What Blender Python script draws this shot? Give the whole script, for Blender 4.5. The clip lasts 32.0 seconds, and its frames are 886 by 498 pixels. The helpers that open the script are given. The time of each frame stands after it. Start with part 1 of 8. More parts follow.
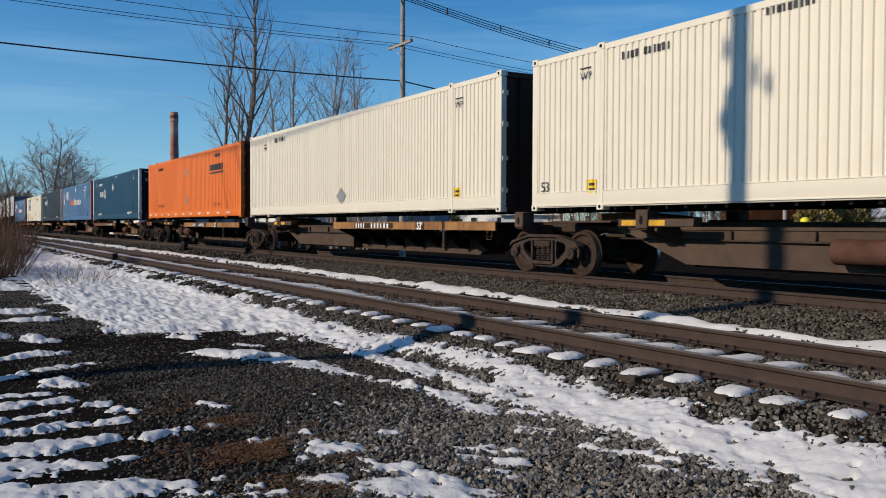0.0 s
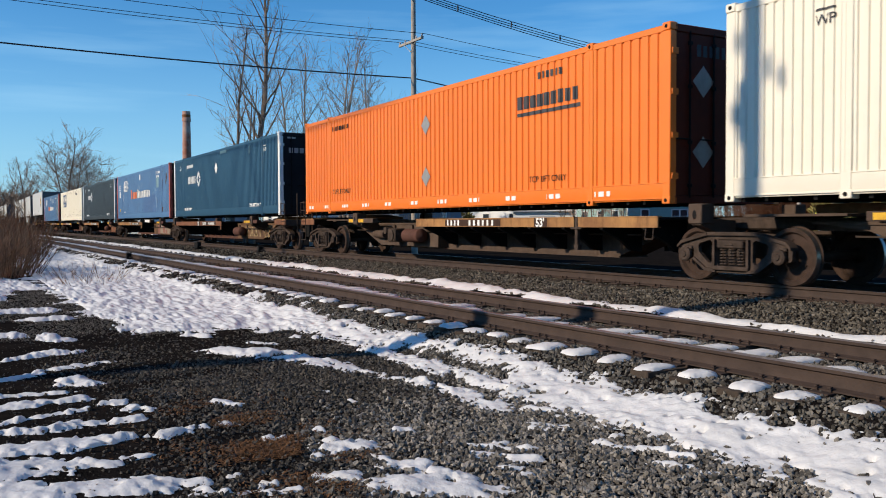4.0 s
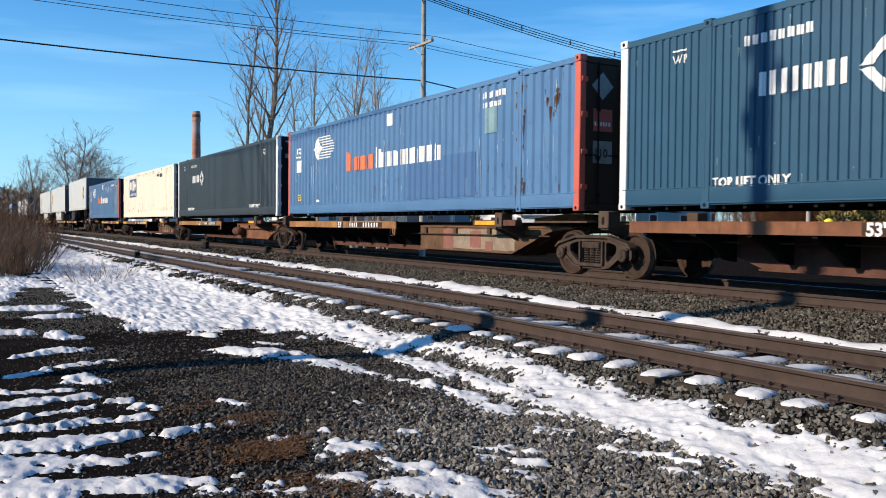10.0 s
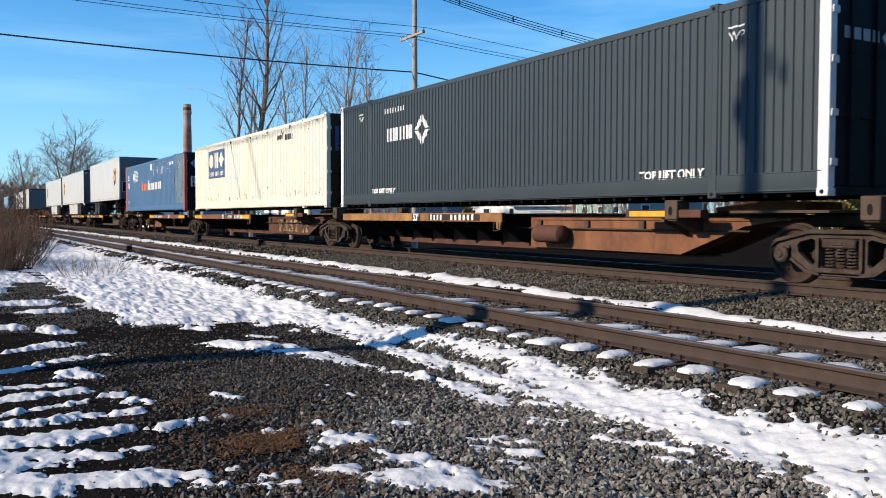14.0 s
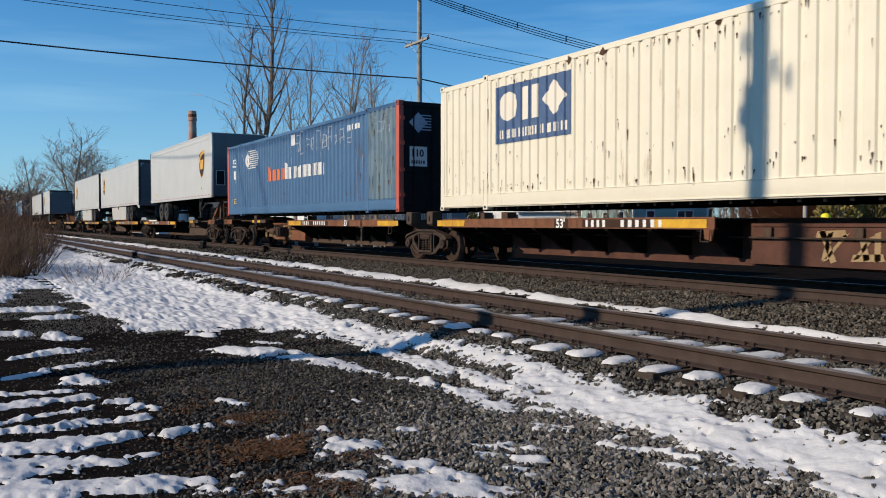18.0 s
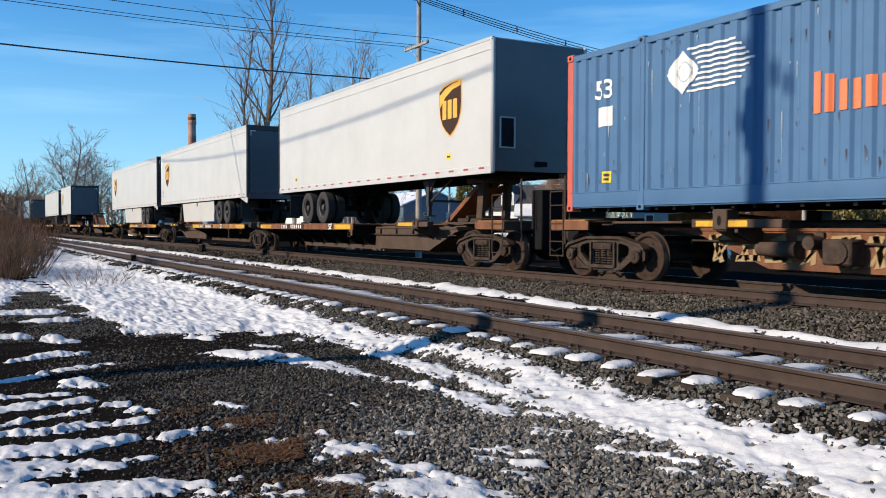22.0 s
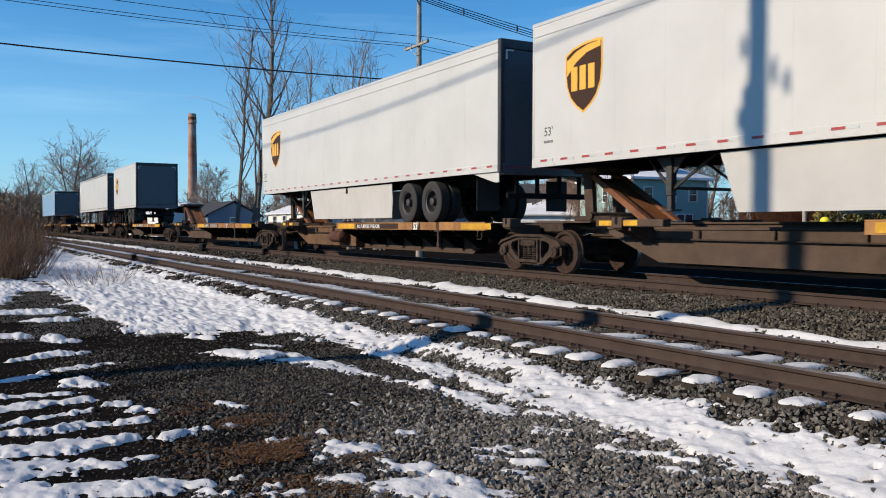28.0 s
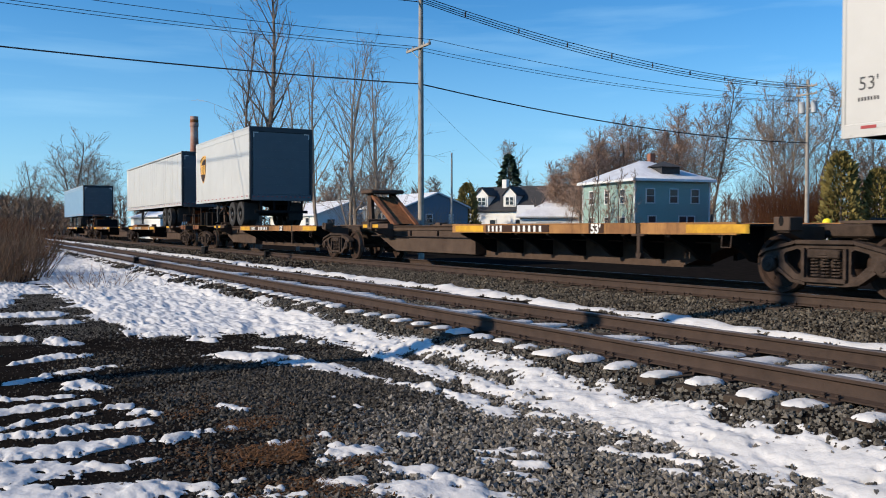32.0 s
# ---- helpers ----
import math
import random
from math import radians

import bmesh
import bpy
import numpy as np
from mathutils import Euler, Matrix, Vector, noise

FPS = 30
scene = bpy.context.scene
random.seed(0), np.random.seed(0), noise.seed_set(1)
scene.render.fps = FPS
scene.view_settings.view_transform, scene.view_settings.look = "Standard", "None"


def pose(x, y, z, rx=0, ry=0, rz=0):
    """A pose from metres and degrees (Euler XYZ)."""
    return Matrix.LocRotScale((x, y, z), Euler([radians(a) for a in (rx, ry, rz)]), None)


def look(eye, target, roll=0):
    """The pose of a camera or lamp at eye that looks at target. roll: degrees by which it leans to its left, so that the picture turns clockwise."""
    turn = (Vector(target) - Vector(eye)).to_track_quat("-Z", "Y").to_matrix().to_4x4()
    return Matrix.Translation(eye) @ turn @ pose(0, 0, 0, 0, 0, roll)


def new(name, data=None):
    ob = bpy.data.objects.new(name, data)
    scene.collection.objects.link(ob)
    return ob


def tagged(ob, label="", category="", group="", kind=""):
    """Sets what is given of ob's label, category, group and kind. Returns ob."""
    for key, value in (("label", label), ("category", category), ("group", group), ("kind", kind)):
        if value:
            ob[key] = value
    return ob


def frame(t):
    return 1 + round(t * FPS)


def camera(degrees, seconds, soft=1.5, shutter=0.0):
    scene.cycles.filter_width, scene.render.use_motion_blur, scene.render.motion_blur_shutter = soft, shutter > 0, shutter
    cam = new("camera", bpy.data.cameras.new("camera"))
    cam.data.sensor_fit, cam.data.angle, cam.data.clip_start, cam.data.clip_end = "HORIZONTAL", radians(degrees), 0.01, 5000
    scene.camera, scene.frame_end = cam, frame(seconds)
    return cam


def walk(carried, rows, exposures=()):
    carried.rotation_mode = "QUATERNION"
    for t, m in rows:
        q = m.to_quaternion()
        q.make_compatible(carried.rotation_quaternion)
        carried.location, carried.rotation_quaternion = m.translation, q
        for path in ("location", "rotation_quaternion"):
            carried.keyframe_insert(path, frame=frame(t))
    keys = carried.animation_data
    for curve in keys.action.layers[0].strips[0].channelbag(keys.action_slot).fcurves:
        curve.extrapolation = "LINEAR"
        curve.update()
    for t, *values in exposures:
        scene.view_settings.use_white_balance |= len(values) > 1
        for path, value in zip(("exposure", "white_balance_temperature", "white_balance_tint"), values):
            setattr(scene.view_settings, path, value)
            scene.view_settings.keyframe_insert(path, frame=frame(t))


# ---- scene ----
from mathutils.geometry import tessellate_polygon

EXPOSURES = [(0, -0.26), (2, -0.23), (3, -0.1), (6, 0.3), (8, 0.35), (14, 0.4), (16.5, -0.05), (18, -0.1), (19, 0), (20, 0.25), (22, 0.3), (24, 0.08), (32, 0.14)]
cam = camera(54.82, 32.0, soft=1.0, shutter=0.12)
EYE = (0.0, 0.0, 1.62)
walk(cam, [(t, pose(*EYE, rx, ry, rz)) for t, rx, ry, rz in (
    (0, 88.421, -0.206, 59.227), (0.5, 88.496, 0.011, 59.277), (1, 88.553, 0.038, 59.275),
    (1.5, 88.507, 0.09, 59.343), (2, 88.463, 0.162, 59.415), (2.5, 88.443, 0.098, 59.523), (3, 88.315, 0.156, 59.696),
    (3.5, 88.281, 0.205, 59.89), (5.5, 88.032, 0.296, 60.301), (6, 88.103, 0.296, 60.395),
    (6.5, 88.152, 0.259, 60.481), (7, 88.255, 0.302, 60.5), (7.5, 88.362, 0.32, 60.662), (8, 88.404, 0.358, 60.695),
    (8.5, 88.332, 0.092, 60.673), (9, 88.293, -0.183, 60.573), (9.5, 88.313, -0.351, 60.651),
    (10, 88.391, -0.474, 60.56), (10.5, 88.474, -0.529, 60.324), (11, 88.52, -0.512, 60.086),
    (11.5, 88.566, -0.409, 59.976), (12, 88.41, -0.352, 59.87), (12.5, 88.118, -0.18, 59.869),
    (13, 87.962, -0.13, 59.942), (13.5, 87.912, -0.144, 60.049), (14, 87.842, -0.086, 60.062),
    (14.5, 87.744, -0.091, 60.063), (16.5, 88.047, 0.026, 60.275), (17, 88.165, 0.014, 60.324),
    (17.5, 88.219, -0.044, 60.336), (18, 88.241, 0.004, 60.38), (18.5, 88.265, -0.032, 60.307),
    (19, 88.289, 0.004, 60.436), (19.5, 88.354, 0.038, 60.348), (20, 88.284, 0.099, 60.323),
    (20.5, 88.227, 0.127, 60.415), (21, 88.27, 0.028, 60.39), (21.5, 88.378, -0.045, 60.297),
    (22, 88.492, -0.139, 60.322), (22.5, 88.54, -0.285, 60.307), (23, 88.6, -0.345, 60.073),
    (23.5, 88.548, -0.287, 60.033), (24, 88.605, -0.274, 60.027), (24.5, 88.651, -0.235, 60.09),
    (25, 88.639, -0.224, 60.148), (25.5, 88.641, -0.203, 60.203), (27.5, 88.444, -0.166, 60.297),
    (28, 88.447, -0.103, 60.345), (28.5, 88.453, -0.08, 60.344), (29, 88.49, -0.092, 60.342),
    (29.5, 88.536, -0.092, 60.341), (30, 88.493, -0.031, 60.408), (30.5, 88.524, 0.012, 60.49),
    (31, 88.596, -0.009, 60.426), (31.5, 88.649, -0.009, 60.436), (32, 88.594, 0, 60.478),
)], EXPOSURES)


# ---- world and sun ----
SUN_ELEV, SUN_AZ = radians(25), math.atan2(-0.984, -0.176)      # the sun stands behind the camera
world = bpy.data.worlds.new("sky")
scene.world = world
world.use_nodes = True
wn, wl = world.node_tree.nodes, world.node_tree.links
sky = wn.new("ShaderNodeTexSky")
sky.sky_type, sky.sun_disc, sky.sun_elevation = "NISHITA", False, SUN_ELEV
sky.sun_rotation = radians(90) - SUN_AZ
sky.altitude, sky.air_density, sky.dust_density, sky.ozone_density = 300, 1.0, 0.0, 3.0
# thin streaks of high cloud
coord, smap, streak, ramp, cmix = (wn.new("ShaderNodeTexCoord"), wn.new("ShaderNodeMapping"), wn.new("ShaderNodeTexNoise"),
                                   wn.new("ShaderNodeValToRGB"), wn.new("ShaderNodeMixRGB"))
smap.inputs["Rotation"].default_value = (0, 0, radians(29))
smap.inputs["Scale"].default_value = (2.6, 1.6, 19)
streak.inputs["Scale"].default_value, streak.inputs["Detail"].default_value = 1.6, 7
ramp.color_ramp.elements[0].position, ramp.color_ramp.elements[0].color = 0.51, (0, 0, 0, 1)
ramp.color_ramp.elements[1].position, ramp.color_ramp.elements[1].color = 0.85, (0.34, 0.34, 0.34, 1)
cmix.inputs["Color2"].default_value = (4.6, 7.4, 9.2, 1)
wl.new(coord.outputs["Generated"], smap.inputs["Vector"])
wl.new(smap.outputs["Vector"], streak.inputs["Vector"])
wl.new(streak.outputs["Fac"], ramp.inputs["Fac"])
wl.new(ramp.outputs["Color"], cmix.inputs["Fac"])
clear = wn.new("ShaderNodeHueSaturation")
clear.inputs["Saturation"].default_value = 1.2
wl.new(sky.outputs["Color"], clear.inputs["Color"])
tint = wn.new("ShaderNodeMixRGB")
tint.blend_type = "MULTIPLY"
tint.inputs["Fac"].default_value, tint.inputs["Color2"].default_value = 1.0, (0.62, 1.01, 1.19, 1)
wl.new(clear.outputs["Color"], tint.inputs["Color1"])
# pale haze low over the land, the same all round
split, low, haze = wn.new("ShaderNodeSeparateXYZ"), wn.new("ShaderNodeMapRange"), wn.new("ShaderNodeMixRGB")
low.interpolation_type = "SMOOTHSTEP"
low.inputs["From Min"].default_value, low.inputs["From Max"].default_value = -0.05, 0.26
low.inputs["To Min"].default_value, low.inputs["To Max"].default_value = 0.68, 0.0
haze.inputs["Color2"].default_value = (2.7, 4.7, 7.2, 1)
wl.new(coord.outputs["Generated"], split.inputs["Vector"])
wl.new(split.outputs["Z"], low.inputs["Value"])
wl.new(low.outputs["Result"], haze.inputs["Fac"])
wl.new(tint.outputs["Color"], haze.inputs["Color1"])
wl.new(haze.outputs["Color"], cmix.inputs["Color1"])
wl.new(cmix.outputs["Color"], wn["Background"].inputs["Color"])
wn["Background"].inputs["Strength"].default_value = 0.12
sun = new("sun", bpy.data.lights.new("sun", "SUN"))
sun.data.energy, sun.data.angle, sun.data.color = 4.5, radians(0.75), (1.0, 0.855, 0.66)
SUN_DIR = Vector((math.cos(SUN_AZ) * math.cos(SUN_ELEV), math.sin(SUN_AZ) * math.cos(SUN_ELEV), math.sin(SUN_ELEV)))
sun.matrix_world = look(SUN_DIR * 60, (0, 0, 0))


# ---- materials ----
def material(name, col, col2=None, rough=0.6, metal=0.0, scale=6.0, amount=0.5, stain=None, streaks=0.0, bump=0.15, fine=60.0,
             island=0.0, each=0.0, gloss=0.5, sscale=1.3):
    """Two scales of variation over a base colour, stains that run downwards, fine relief."""
    m = bpy.data.materials.new(name)
    m.use_nodes = True
    n, l = m.node_tree.nodes, m.node_tree.links
    b = n["Principled BSDF"]
    b.inputs["Roughness"].default_value, b.inputs["Metallic"].default_value = rough, metal
    b.inputs["Specular IOR Level"].default_value = gloss
    tc = n.new("ShaderNodeTexCoord")
    a = n.new("ShaderNodeTexNoise")
    a.inputs["Scale"].default_value, a.inputs["Detail"].default_value, a.inputs["Roughness"].default_value = scale, 6, 0.65
    l.new(tc.outputs["Object"], a.inputs["Vector"])
    ra = n.new("ShaderNodeMapRange")
    ra.inputs["From Min"].default_value, ra.inputs["From Max"].default_value = 0.35, 0.68
    ra.inputs["To Max"].default_value = amount
    l.new(a.outputs["Fac"], ra.inputs["Value"])
    mix = n.new("ShaderNodeMixRGB")
    mix.inputs["Color1"].default_value = (*col, 1)
    mix.inputs["Color2"].default_value = (*(col2 or [c * 0.7 for c in col]), 1)
    l.new(ra.outputs["Result"], mix.inputs["Fac"])
    last = mix.outputs["Color"]
    if stain:
        mp = n.new("ShaderNodeMapping")
        mp.inputs["Scale"].default_value = (1, 1, 0.18)
        l.new(tc.outputs["Object"], mp.inputs["Vector"])
        s = n.new("ShaderNodeTexNoise")
        s.inputs["Scale"].default_value, s.inputs["Detail"].default_value, s.inputs["Roughness"].default_value = sscale * 4, 8, 0.7
        l.new(mp.outputs["Vector"], s.inputs["Vector"])
        rs = n.new("ShaderNodeMapRange")
        rs.inputs["From Min"].default_value, rs.inputs["From Max"].default_value = 0.72 - 0.25 * streaks, 0.8
        l.new(s.outputs["Fac"], rs.inputs["Value"])
        m2 = n.new("ShaderNodeMixRGB")
        m2.inputs["Color2"].default_value = (*stain, 1)
        l.new(rs.outputs["Result"], m2.inputs["Fac"])
        l.new(last, m2.inputs["Color1"])
        last = m2.outputs["Color"]
    if island or each:
        geo = n.new("ShaderNodeNewGeometry" if island else "ShaderNodeObjectInfo")
        hv = n.new("ShaderNodeHueSaturation")
        rr = n.new("ShaderNodeMapRange")
        w = island or each
        rr.inputs["To Min"].default_value, rr.inputs["To Max"].default_value = 1 - w, 1 + w
        l.new(geo.outputs["Random Per Island" if island else "Random"], rr.inputs["Value"])
        l.new(rr.outputs["Result"], hv.inputs["Value"])
        l.new(last, hv.inputs["Color"])
        last = hv.outputs["Color"]
    l.new(last, b.inputs["Base Color"])
    if bump:
        f = n.new("ShaderNodeTexNoise")
        f.inputs["Scale"].default_value, f.inputs["Detail"].default_value = fine, 4
        l.new(tc.outputs["Object"], f.inputs["Vector"])
        bp = n.new("ShaderNodeBump")
        bp.inputs["Strength"].default_value, bp.inputs["Distance"].default_value = bump, 0.02
        l.new(f.outputs["Fac"], bp.inputs["Height"])
        l.new(bp.outputs["Normal"], b.inputs["Normal"])
    return m


RUST = (0.14, 0.055, 0.025)
